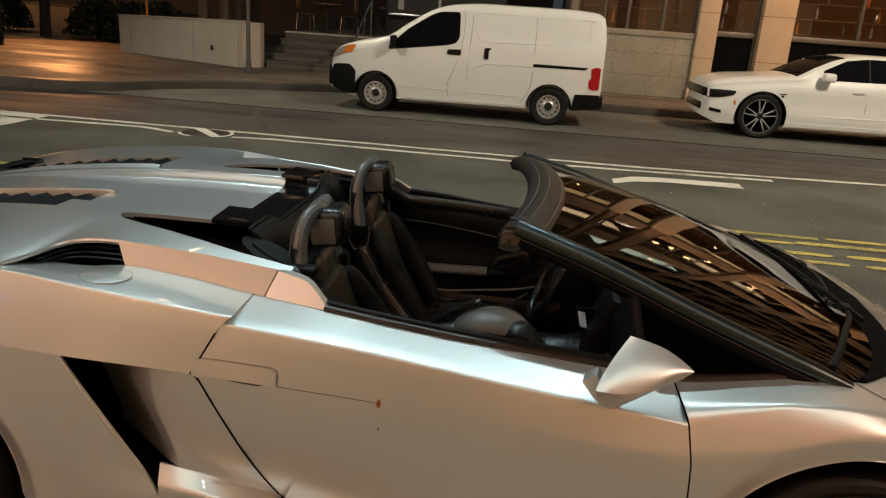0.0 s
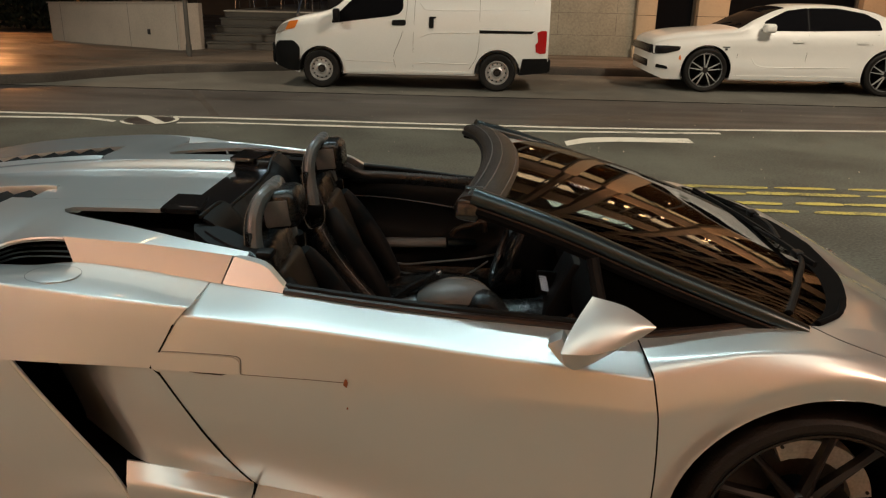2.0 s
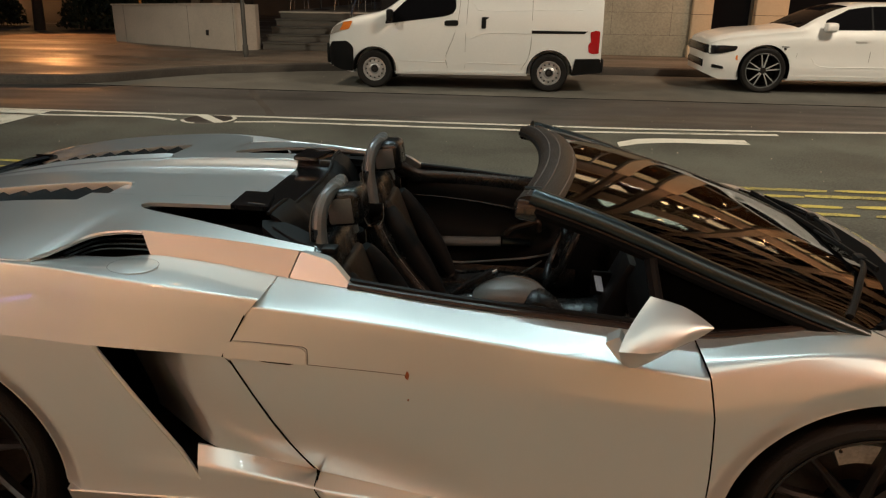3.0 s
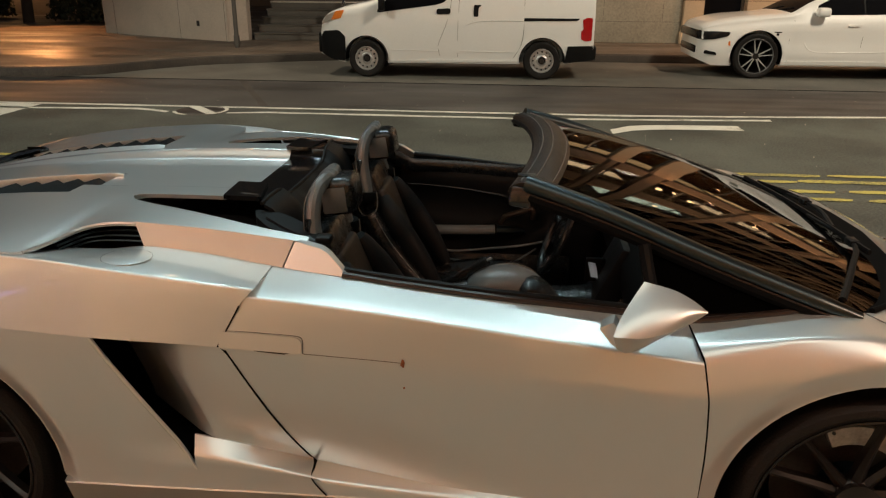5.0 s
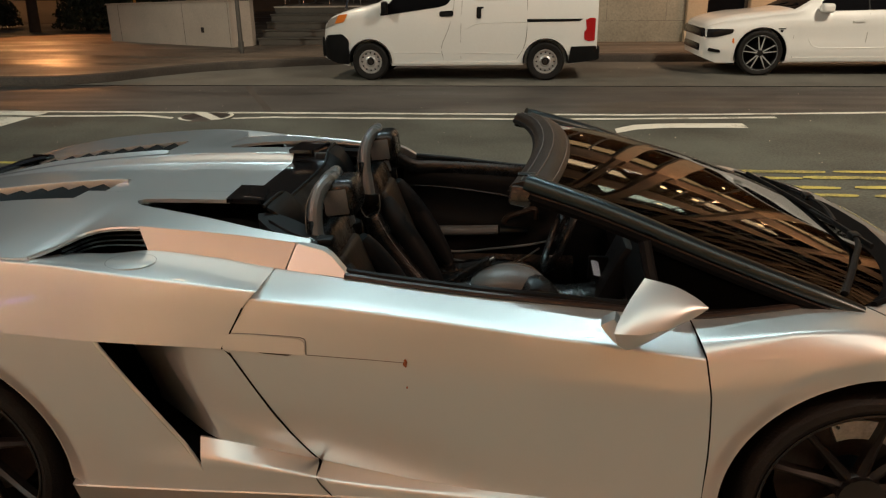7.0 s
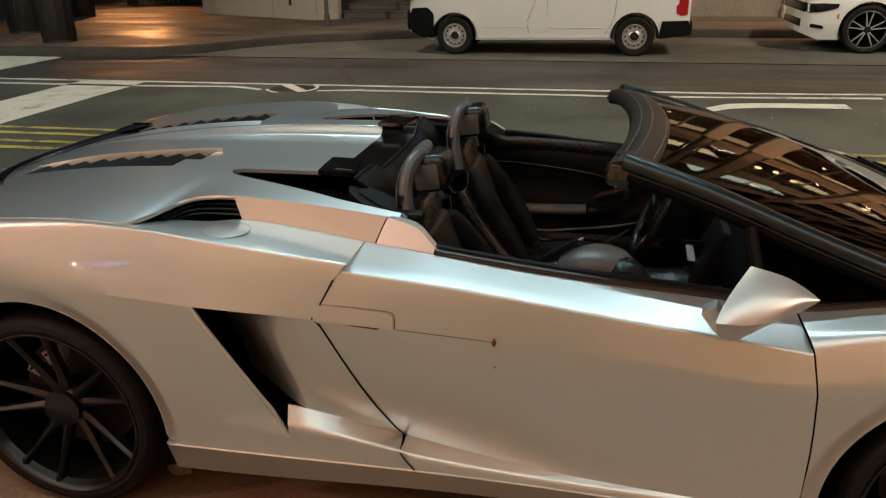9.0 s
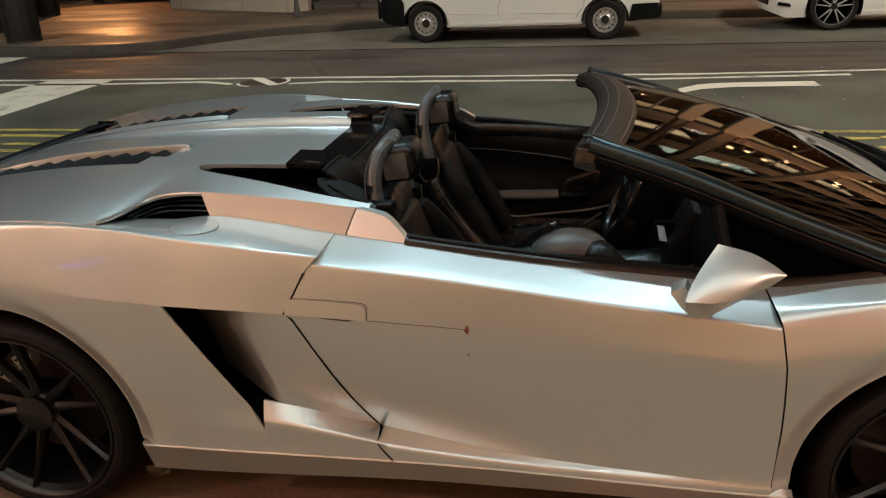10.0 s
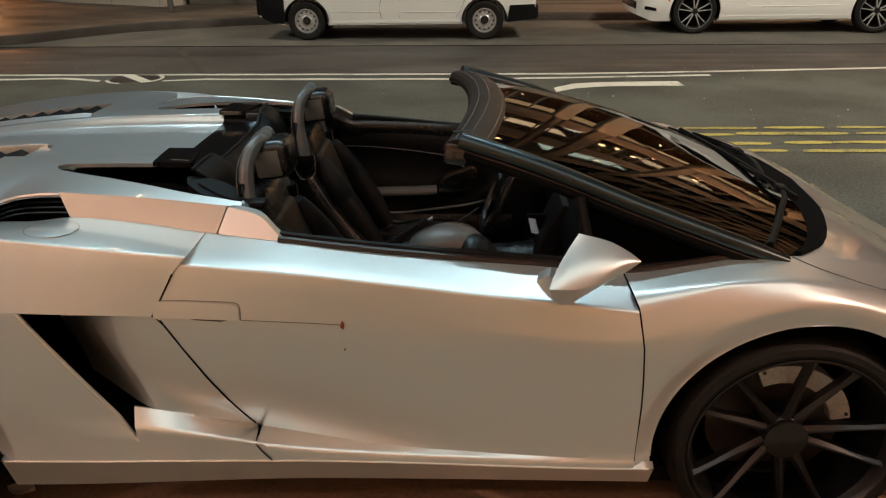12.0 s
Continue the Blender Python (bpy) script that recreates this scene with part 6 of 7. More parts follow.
def build_saloon(at):
    car2 = thing("saloon_car", "white four-door saloon with black spoked wheels parked at the kerb", "car")
    # its nose points to -x; x is counted from the front hub
    hoodz = sp((-0.93, 0.60), (-0.92, 0.79), (-0.86, 0.86), (-0.65, 0.935), (-0.3, 1.0), (0.15, 1.04), (0.45, 1.07), (0.8, 1.24), (1.2, 1.405), (1.6, 1.47), (2.1, 1.475), (2.7, 1.40), (3.2, 1.19), (3.5, 1.09), (3.85, 1.06), (3.95, 0.95), (3.98, 0.75))
    belt = sp((-0.93, 0.56), (-0.90, 0.77), (-0.76, 0.82), (-0.3, 0.88), (0.3, 0.96), (1.5, 1.0), (3.0, 1.03), (3.9, 0.96), (3.98, 0.7))
    wide = sp((-0.93, 0.64), (-0.87, 0.79), (-0.72, 0.885), (-0.4, 0.935), (0.2, 0.945), (1.5, 0.94), (3.0, 0.95), (3.6, 0.91), (3.98, 0.72))
    low = lin((-0.93, 0.30), (-0.7, 0.21), (3.2, 0.23), (3.98, 0.34))

    def side_y(x, z):
        b = belt(x)
        w = wide(x) - 0.05 * max(0, (0.42 - z) / 0.2)
        if z <= b:
            return w - 0.035 * max(0, 1 - (b - z) / 0.10) - 0.02 * max(0, math.sin(math.pi * max(0, min(1, (z - 0.42) / 0.38)))) * (0.45 < x < 2.6)
        return w - 0.035 - 0.62 * (z - b)

    def section(x):
        zt, zl, b = hoodz(x), low(x), belt(x)
        b = min(b, zt - 0.03)
        zs = [zl, zl + 0.05] + [zl + 0.05 + (b - zl - 0.05) * t for t in (0.12, 0.25, 0.4, 0.55, 0.7, 0.85, 0.93, 1.0)]
        pts = [(side_y(x, z), z) for z in zs]
        r = max(zt - b, 0.0)
        e0 = pts[-1][0]
        tall = max(0.0, min(1.0, (r - 0.08) / 0.25))
        roof = e0 - 0.62 * max(0, r - 0.04) * tall
        for t in (0.25, 0.5, 0.75):
            pts.append((e0 + (roof - e0) * t, b + max(0, r - 0.045) * t))
        pts += [(roof - 0.01, zt - 0.045 * min(1, r / 0.05)), (roof - 0.06, zt - 0.015), (roof * 0.6, zt), (0.02, zt + 0.008)]
        return pts

    st = [-0.93, -0.92, -0.90, -0.88, -0.85, *steps_of(-0.82, -0.5, 8), *steps_of(-0.4, 3.4, 42), 3.5, 3.65, 3.8, 3.88, 3.94, 3.98]
    shell(st, section, "body", VAN_PAINT, car2, arch_cut((0.0, 3.05), 0.37, 0.425, 0.95))
    for s in (-1, 1):
        for x in (0.0, 3.05):
            part("arch_liner", grid(lambda a, k: Vector((x + ((0.423, 0.41, 0.41)[k]) * math.cos(a), s * (0.94 + (-0.02, -0.1, -0.3)[k]), 0.37 + ((0.423, 0.41, 0.41)[k]) * math.sin(a))), steps_of(-0.3, math.pi + 0.3, 30), range(3)), LINER, car2)
            road_wheel(car2, x, s * 0.935, s, 0.372, 0.292, "alloy")
        f1 = rounded([(0.72, 1.04), (0.95, 1.20), (1.30, 1.37), (1.648, 1.42), (1.648, 1.05)], 0.012)
        f2 = rounded([(1.672, 1.05), (1.672, 1.42), (2.15, 1.425), (2.6, 1.35), (2.82, 1.24), (2.86, 1.09)], 0.03)
        for o in (f1, f2):
            part("side_window", inlay(o, side_y, s, 0.012, 0.006), DARK_GLASS, car2, "dark side window")
        part("door_pillar", inlay([(1.63, 1.055), (1.63, 1.413), (1.69, 1.413), (1.69, 1.055)], side_y, s, 0.012, 0.003), PLASTIC, car2)
        for o in ([(0.52, 0.30), (0.50, 0.6), (0.55, 0.95)], [(1.64, 0.30), (1.66, 0.7), (1.66, 1.0)], [(2.70, 0.85), (2.80, 1.02)]):
            part("door_seam", tube([(a, s * (side_y(a, b) + 0.0005), b) for a, b in o], 0.0035, 5, n=3), SEAM, car2)
        for x in (1.40, 2.45):
            part("door_handle", inlay(rounded([(x, 0.865), (x, 0.90), (x + 0.20, 0.905), (x + 0.20, 0.87)], 0.015), side_y, s, 0.03, 0.02), VAN_PAINT, car2)
        part("headlamp", inlay(rounded([(-0.90, 0.62), (-0.905, 0.76), (-0.70, 0.77), (-0.46, 0.765), (-0.48, 0.70), (-0.70, 0.64)], 0.03), side_y, s, 0.2, 0.012), SMOKE, car2, "smoked headlamp")
        part("fog_lamp", inlay(rounded([(-0.84, 0.40), (-0.83, 0.46), (-0.66, 0.43), (-0.64, 0.38)], 0.02), side_y, s, 0.1, 0.010), SMOKE, car2)
        part("marker_lamp", inlay(rounded([(-0.475, 0.55), (-0.475, 0.61), (-0.45, 0.62), (-0.44, 0.53)], 0.01), side_y, s, 0.05, 0.008), AMBER, car2)
        part("fender_badge", inlay([(0.24, 0.76), (0.24, 0.775), (0.36, 0.775), (0.36, 0.76)], side_y, s, 0.02, 0.006), SMOKE, car2)
        part("fender_mark", inlay([(0.28, 0.715), (0.28, 0.75), (0.32, 0.75), (0.32, 0.715)], side_y, s, 0.02, 0.006), SMOKE, car2)
        part("wing_mirror", box((0.20, 0.20, 0.15), (0.95, s * 1.0, 1.09), 0.05, segs=3), VAN_PAINT, car2, "white wing mirror")
        part("door_press_line", tube([(a, s * (side_y(a, b) - 0.002), b) for a, b in [(0.75, 0.60), (0.85, 0.48), (1.2, 0.45), (2.4, 0.47)]], 0.008, 6, n=3), VAN_PAINT, car2)
        part("side_sill", inlay([(0.42, 0.235), (0.42, 0.30), (2.62, 0.315), (2.62, 0.25)], side_y, s, 0.05, 0.012), VAN_PAINT, car2)
        part("tail_lamp", inlay([(3.82, 0.78), (3.82, 0.92), (3.96, 0.92), (3.96, 0.78)], side_y, s, 0.05, 0.02), RED_LENS, car2)
    part("grille", box((0.12, 1.46, 0.15), (-0.89, 0, 0.70), 0.04, segs=3), SMOKE, car2, "black front grille")
    part("lower_grille", box((0.12, 1.22, 0.13), (-0.895, 0, 0.45), 0.04, segs=3), SMOKE, car2)
    part("windscreen", grid(lambda x, v: Vector((x, v * (wide(x) - 0.10 - 0.62 * max(0, hoodz(x) - belt(x) - 0.05)), hoodz(x) + 0.012 - 0.02 * v * v)), steps_of(0.50, 1.28, 10), steps_of(-1, 1, 14)), DARK_GLASS, car2, "", 0.006)
    part("rear_window", grid(lambda x, v: Vector((x, v * (wide(x) - 0.12 - 0.62 * max(0, hoodz(x) - belt(x) - 0.05)), hoodz(x) + 0.012 - 0.02 * v * v)), steps_of(2.55, 3.2, 8), steps_of(-1, 1, 14)), DARK_GLASS, car2, "", 0.006)
    for y in (-0.25, 0.25):
        part("wiper_arm", tube([(0.50, y, 1.10), (0.62, y - 0.3, 1.155)], 0.008, 6, smooth=False), PLASTIC, car2)
    car2.matrix_basis = at
    return car2


build_saloon(Matrix.Translation((5.60, 10.80 + 0.935, 0.0)))

# ---- far side: walls, steps, building ----


def block(name, x0, x1, y0, y1, z0, z1, material, parent=None, label="", bevel=0.01):
    return part(name, box((x1 - x0, y1 - y0, z1 - z0), ((x0 + x1) / 2, (y0 + y1) / 2, (z0 + z1) / 2), bevel), material, parent, label)


pl = thing("planter_wall", "low pale cast concrete wall with faint joints", "wall", kind="structure")
a, b = Vector((-9.1, 16.75, 0)), Vector((-5.05, 14.75, 0))
n = Vector((b.y - a.y, a.x - b.x, 0)).normalized() * -1
place = lambda u, v, d: a.lerp(b, u) + n * d + Vector((0, 0, v))
part("wall_face", prism([(0, 0.1), (1, 0.1), (1, 1.17), (0, 1.05)], place, 0.28), CONCRETE, pl)
part("wall_return", prism([(-5.05, 0), (-4.72, 0), (-4.72, 1.0), (-5.05, 1.0)], lambda u, v, d: Vector((u, 14.78 + (u + 5.05) * 1.2 + d, 0.12 + v * 1.05)), 0.25), CONCRETE, pl)
for u in (0.10, 0.64, 0.985):
    part("joint", prism([(u, 0.13), (u + 0.0018, 0.13), (u + 0.0018, 1.13 if u > 0.5 else 1.05), (u, 1.13 if u > 0.5 else 1.05)], lambda p, q, d: place(p, q, d - 0.003), 0.01), STEP, pl)
part("wall_outlet", prism([(0.775, 0.46), (0.795, 0.46), (0.795, 0.58), (0.775, 0.58)], lambda p, q, d: place(p, q, d - 0.01), 0.02), BIN, pl)
part("coping", prism([(-0.005, 0), (1.005, 0), (1.005, 1), (-0.005, 1)], lambda p, q, d: a.lerp(b, p) + n * (q * 0.34 - 0.03) + Vector((0, 0, 1.055 + 0.12 * p + 0.03 - d)), 0.03), CONCRETE, pl)

st = thing("stairs", "broad dark stone steps rising to the plaza", "stairs", kind="structure")
for k in range(5):
    block("step", -4.62, 2.6, 15.3 + 0.36 * k, 20.0, 0.15 + 0.165 * k, 0.15 + 0.165 * (k + 1) - 0.03, STEP, st, bevel=0.008)
    block("tread", -4.64, 2.62, 15.27 + 0.36 * k, 15.3 + 0.36 * (k + 1) + 0.02, 0.15 + 0.165 * (k + 1) - 0.03, 0.15 + 0.165 * (k + 1), CONCRETE if k == 4 else STEP, st, bevel=0.008)
tagged(block("plaza", -4.6, 2.6, 17.0, 34.0, 0.5, 0.97, PAVING), "raised concrete plaza above the steps", "pavement", kind="structure")
for x in (-2.45, 1.9):
    hr = thing("stair_handrail", "thin steel stair handrail", "handrail", "stair handrails")
    part("rail", tube([(x, 15.25, 0.95), (x, 15.35, 1.05), (x, 16.8, 1.85), (x, 17.2, 1.85)], 0.022, 8), CHROME, hr)
    for y, z in ((15.4, 0.15), (16.9, 0.9)):
        part("post", tube([(x, y, z), (x, y, z + 0.95)], 0.02, 8, smooth=False), CHROME, hr)

# Plaza furniture beyond the steps.
def cafe_table(x, y):
    t = thing("cafe_table", "small dark metal table on the plaza", "table", "plaza tables")
    part("tabletop", cyl(0.38, 0.38, 0.03, Matrix.Translation((0, 0, 0.74)), 24), WOOD, t)
    part("column", cyl(0.03, 0.03, 0.72, Matrix.Translation((0, 0, 0.36)), 10), BIN, t)
    part("base", cyl(0.25, 0.20, 0.03, Matrix.Translation((0, 0, 0.015)), 20), BIN, t)
    t.matrix_basis = Matrix.Translation((x, y, 0.97))
    return t


def cafe_chair(x, y, rz):
    c = thing("cafe_chair", "slim dark metal chair on the plaza", "chair", "plaza chairs")
    part("seat", box((0.40, 0.40, 0.03), (0, 0, 0.45), 0.008), BIN, c)
    part("backrest", box((0.38, 0.03, 0.30), (0, 0.19, 0.72), 0.008), WOOD, c)
    for i in (-1, 1):
        for k in (-1, 1):
            part("leg", tube([(0.17 * i, 0.17 * k, 0.45), (0.20 * i, 0.20 * k, 0.0)], 0.012, 6, smooth=False), CHROME, c)
    c.matrix_basis = pose(x, y, 0.97, 0, 0, rz)
    return c


for x, y in ((-4.0, 18.4), (-2.3, 19.2), (-0.9, 18.6)):
    cafe_table(x, y)
    cafe_chair(x - 0.6, y, 90)
    cafe_chair(x + 0.6, y + 0.1, -90)

# Dark parked kiosk beyond the steps.
kio = thing("kiosk", "dark box-shaped kiosk standing on the plaza", "kiosk")
block("body", -2.2, 0.9, 17.6, 19.4, 0.97, 3.4, BIN, kio, bevel=0.04)
block("counter", -2.1, 0.8, 17.35, 17.62, 1.55, 1.60, CHROME, kio)
block("panel", -1.9, -1.75, 17.58, 17.61, 1.7, 3.2, GREY_STEEL, kio)
block("panel", -0.85, -0.78, 17.58, 17.61, 1.0, 3.2, GREY_STEEL, kio)

# Stone building with large windows.
bld = thing("building", "stone office building with large warm-lit ground-floor windows", "building", kind="structure")
BY = 15.9
HT = 24.4
block("plinth", 2.62, 5.34, BY, BY + 0.5, 0.15, 1.50, PLINTH, bld)
block("plinth_cap", 2.60, 5.34, BY - 0.03, BY + 0.5, 1.50, 1.63, PLINTH, bld)
for z in (0.62, 1.12):
    block("joint", 2.62, 5.34, BY - 0.002, BY + 0.01, z, z + 0.007, STEP, bld, bevel=0)
for x in (3.55, 4.9):
    block("joint", x, x + 0.007, BY - 0.002, BY + 0.01, 0.62, 1.5, STEP, bld, bevel=0)
piers = [(5.34, 5.78), (6.72, 7.42), (10.4, 11.1), (14.1, 14.8), (17.8, 18.5), (21.5, 22.2)]
for x0, x1 in piers:
    block("pier", x0, x1, BY - 0.16, BY + 0.5, 0.15, 4.3, STONE, bld, "sand-coloured stone pier")
    block("upper_pier", x0 + 0.12, x1 - 0.12, BY - 0.10, BY + 0.5, 4.3, HT, FACADE, bld)
    block("pier_base", x0 - 0.03, x1 + 0.03, BY - 0.19, BY + 0.5, 0.15, 0.42, STONE, bld)
    for k in range(3):
        block("joint", x0 - 0.001, x1 + 0.001, BY - 0.162, BY, 1.1 + 1.0 * k, 1.108 + 1.0 * k, LINER, bld, bevel=0)
bays = [(2.62, 5.34), (5.78, 6.72), (7.42, 10.4), (11.1, 14.1), (14.8, 17.8), (18.5, 21.5)]
for i, (x0, x1) in enumerate(bays):
    win = block("window", x0, x1, BY + 0.10, BY + 0.22, 4.22, 4.30, BRONZE, bld)
    if i:
        block("transom", x0, x1, BY + 0.10, BY + 0.22, 1.60, 1.72, BRONZE, win)
        wl = block("lower_pane", x0 + 0.05, x1 - 0.05, BY + 0.15, BY + 0.165, 0.25, 1.60, DARK_GLASS, win, bevel=0)
        block("threshold", x0, x1, BY + 0.05, BY + 0.4, 0.15, 0.25, BRONZE, bld)
    for x in (x0, x1 - 0.06):
        block("window_frame", x, x + 0.06, BY + 0.08, BY + 0.24, 0.25 if i else 1.63, 4.22, BRONZE, win)
    if i == 0:
        for x in (3.2, 3.75, 4.55):
            block("mullion", x, x + 0.07, BY + 0.08, BY + 0.24, 1.63, 4.22, BRONZE, win)
    elif x1 - x0 > 2:
        block("mullion", (x0 + x1) / 2 - 0.03, (x0 + x1) / 2 + 0.03, BY + 0.08, BY + 0.24, 1.72, 4.22, BRONZE, win)
    pn = block("upper_pane", x0 + 0.06, x1 - 0.06, BY + 0.15, BY + 0.158, 1.72 if i else 1.63, 4.22, PANE, win, bevel=0)
    pn.visible_shadow = False
    for k, z in enumerate((4.3, 7.4, 10.5, 13.6, 16.7, 19.8, 22.9)):
        block("spandrel", x0, x1, BY, BY + 0.4, z, z + 1.0 if z < 22 else HT, FACADE, bld)
        block("string_course", x0 - 0.02, x1 + 0.02, BY - 0.07, BY + 0.2, z + 0.9, z + 1.02, STONE, bld)
        if z < 22:
            w = block("office_pane", x0, x1, BY + 0.2, BY + 0.21, z + 1.0, z + 3.1, PANE, bld, bevel=0)
            w.visible_shadow = False
            m = max(1, round((x1 - x0) / 1.0))
            for q in range(m + 1):
                x = x0 + (x1 - x0) * q / m
                block("office_mullion", x - 0.03, x + 0.03, BY + 0.12, BY + 0.26, z + 1.0, z + 3.1, BRONZE, bld)
            block("office_transom", x0, x1, BY + 0.13, BY + 0.25, z + 2.3, z + 2.36, BRONZE, bld)
block("room_floor", 2.7, 22.0, BY + 0.4, BY + 6, 0.0, 0.16, WOOD, bld)
block("room_back", 2.7, 22.0, BY + 6, BY + 6.2, 0.0, HT, WOOD, bld)
block("room_side", 2.45, 2.62, BY, BY + 6.2, 0.0, HT, FACADE, bld)
for z in (4.5, 7.6, 10.7, 13.8, 16.9, 20.0):
    block("room_ceiling", 2.62, 22.0, BY + 0.4, BY + 6, z, z + 0.2, FACADE, bld)
block("roof", 2.4, 22.4, BY - 0.2, BY + 6.4, HT, HT + 0.4, STONE, bld)
rnd = random.Random(5)
for x in (3.3, 4.4, 6.2, 8.1, 9.6, 12.0, 13.4, 16.0, 19.5):
    pend = thing("pendant_lamp", "small glowing warm pendant lamp behind glass", "lamp", "window lamps")
    z = rnd.uniform(2.3, 2.9)
    y = BY + rnd.uniform(1.2, 3.4)
    part("bulb", lathe([(0, -0.06), (0.05, -0.04), (0.06, 0.0), (0.03, 0.06), (0.0, 0.07)], 12, Matrix.Translation((x, y, z))), LAMP_GLOW, pend)
    part("cord", tube([(x, y, z + 0.06), (x, y, 4.5)], 0.006, 5, smooth=False), BIN, pend)
for k in range(34):
    x = rnd.choice((rnd.uniform(2.9, 5.1), rnd.uniform(5.9, 6.6), rnd.uniform(7.6, 10.2), rnd.uniform(11.3, 13.8)))
    bt = thing("glass_bottle", "small bright glass bottle on a shelf behind the window", "bottle", "shelf bottles")
    z = rnd.choice((1.80, 2.15, 2.5))
    part("body", lathe([(0, 0), (0.035, 0.0), (0.036, 0.16), (0.03, 0.19), (0.013, 0.215), (0.013, 0.29), (0, 0.29)], 10, Matrix.Translation((x, BY + 0.95, z))), rnd.choice((AMBER, CLEAR, CHROME, GREY_STEEL, AMBER)), bt)
for z in (1.78, 2.13, 2.48):
    for x0, x1 in bays[:4]:
        sh = thing("shelf", "thin dark wooden shelf behind the window", "shelf", "window shelves")
        block("board", x0 + 0.1, x1 - 0.1, BY + 0.8, BY + 1.1, z - 0.025, z - 0.001, WOOD, sh)
for x, z in ((4.0, 6.4), (8.0, 6.5), (8.6, 6.3), (9.4, 6.6), (12.2, 6.2), (5.0, 9.6), (9.0, 9.5), (13.0, 9.6), (7.9, 12.8), (12.6, 12.6)):
    pend = thing("ceiling_lamp", "glowing warm globe lamp behind an upper window", "lamp", "upper window lamps")
    part("globe", lathe([(0, -0.14), (0.10, -0.09), (0.14, 0.0), (0.10, 0.09), (0, 0.14)], 14, Matrix.Translation((x, BY + 1.0, z))), LAMP_GLOW, pend)
    part("rod", tube([(x, BY + 1.0, z + 0.12), (x, BY + 1.0, z + 0.9)], 0.012, 5, smooth=False), BIN, pend)
for x, y in ((3.6, BY + 2.0), (6.3, BY + 1.6), (8.2, BY + 2.0), (9.6, BY + 1.5), (12.4, BY + 1.8)):
    t = thing("bar_table", "tall dark wooden table behind the window", "table", "tables behind glass")
    part("tabletop", box((1.0, 0.6, 0.05), (x, y, 1.25), 0.01), WOOD, t)
    for i in (-1, 1):
        for k in (-1, 1):
            part("leg", box((0.05, 0.05, 1.09), (x + 0.45 * i, y + 0.25 * k, 0.70), 0.005), WOOD, t)
lamp("AREA", "room_light_one", (6.5, BY + 3.2, 4.3), (6.5, BY + 3.0, 0), 55, (1.0, 0.58, 0.26), 6.0, 2.5)
lamp("AREA", "room_light_two", (13.5, BY + 3.2, 4.3), (13.5, BY + 3.0, 0), 110, (1.0, 0.58, 0.26), 7.0, 2.5)
for z, x in ((7.2, 5.0), (7.2, 12.5), (10.3, 9.0), (13.4, 6.0), (10.3, 16.5), (13.4, 15.0)):
    lamp("AREA", "office_light", (x, BY + 3.0, z), (x, BY + 2.9, 0), 80, (1.0, 0.66, 0.36) if z < 10 else (0.85, 0.95, 0.70), 4.0, 2.0)

# Taller stone block beside and above it, added unseen to fill the windscreen's reflection.
tall = thing("building", "unseen tall stone block added to fill the windscreen reflection", "building", kind="structure")
block("glazing", 22.6, 52.0, BY + 0.6, BY + 0.8, 0.15, 46.0, DARK_GLASS, tall, bevel=0)
for k in range(12):
    block("pier", 22.4 + 2.6 * k, 23.1 + 2.6 * k, BY, BY + 0.7, 0.15, 46.0, STONE, tall, bevel=0)
for k in range(13):
    block("spandrel", 22.5, 52.2, BY + 0.15, BY + 0.7, 3.6 + 3.4 * k, 4.7 + 3.4 * k, FACADE, tall, bevel=0)
# Added wash so the tall block shows in the windscreen's reflection.
lamp("SPOT", "facade_wash_tall", (30.0, 3.0, 12.0), (32.0, 15.9, 22.0), 9000, (1.0, 0.60, 0.34), 0.3, angle=130)

# Building behind the plaza, nearer pavement's building and the end walls that close the street.
tagged(block("wall_plaza", -60, 2.4, 34.0, 34.4, 0, 18, FACADE), "dark stone wall far behind the plaza", "wall", kind="structure")
tagged(block("wall_near", -40, 40, -8.4, -8.0, 0, 16, STONE), "stone wall of the building on the near side", "wall", kind="structure")
# Glowing panes added out of view, for warm light and reflections.
for i in range(6):
    sf = thing("glow_window", "unseen glowing shop window added to the near building", "window", "near shop windows")
    x = -13.0 + 5.0 * i
    block("pane", x, x + 4.0, -8.0, -7.97, 0.7, 3.4, ROOM_GLOW, sf, bevel=0)
    for q in (0, 1, 2):
        block("frame", x + 1.97 * q, x + 1.97 * q + 0.06, -7.99, -7.9, 0.6, 3.5, BRONZE, sf)

neon = thing("neon_sign", "violet-blue lit sign bar on the near building", "sign")
block("sign_tube", -4.7, -3.9, -7.96, -7.9, 1.84, 1.89, NEON, neon)
block("sign_tube", -3.6, -3.1, -7.96, -7.9, 1.90, 1.94, NEON, neon)
block("sign_board", -4.9, -2.9, -7.965, -7.962, 1.75, 2.05, BIN, neon)

rnd = random.Random(31)
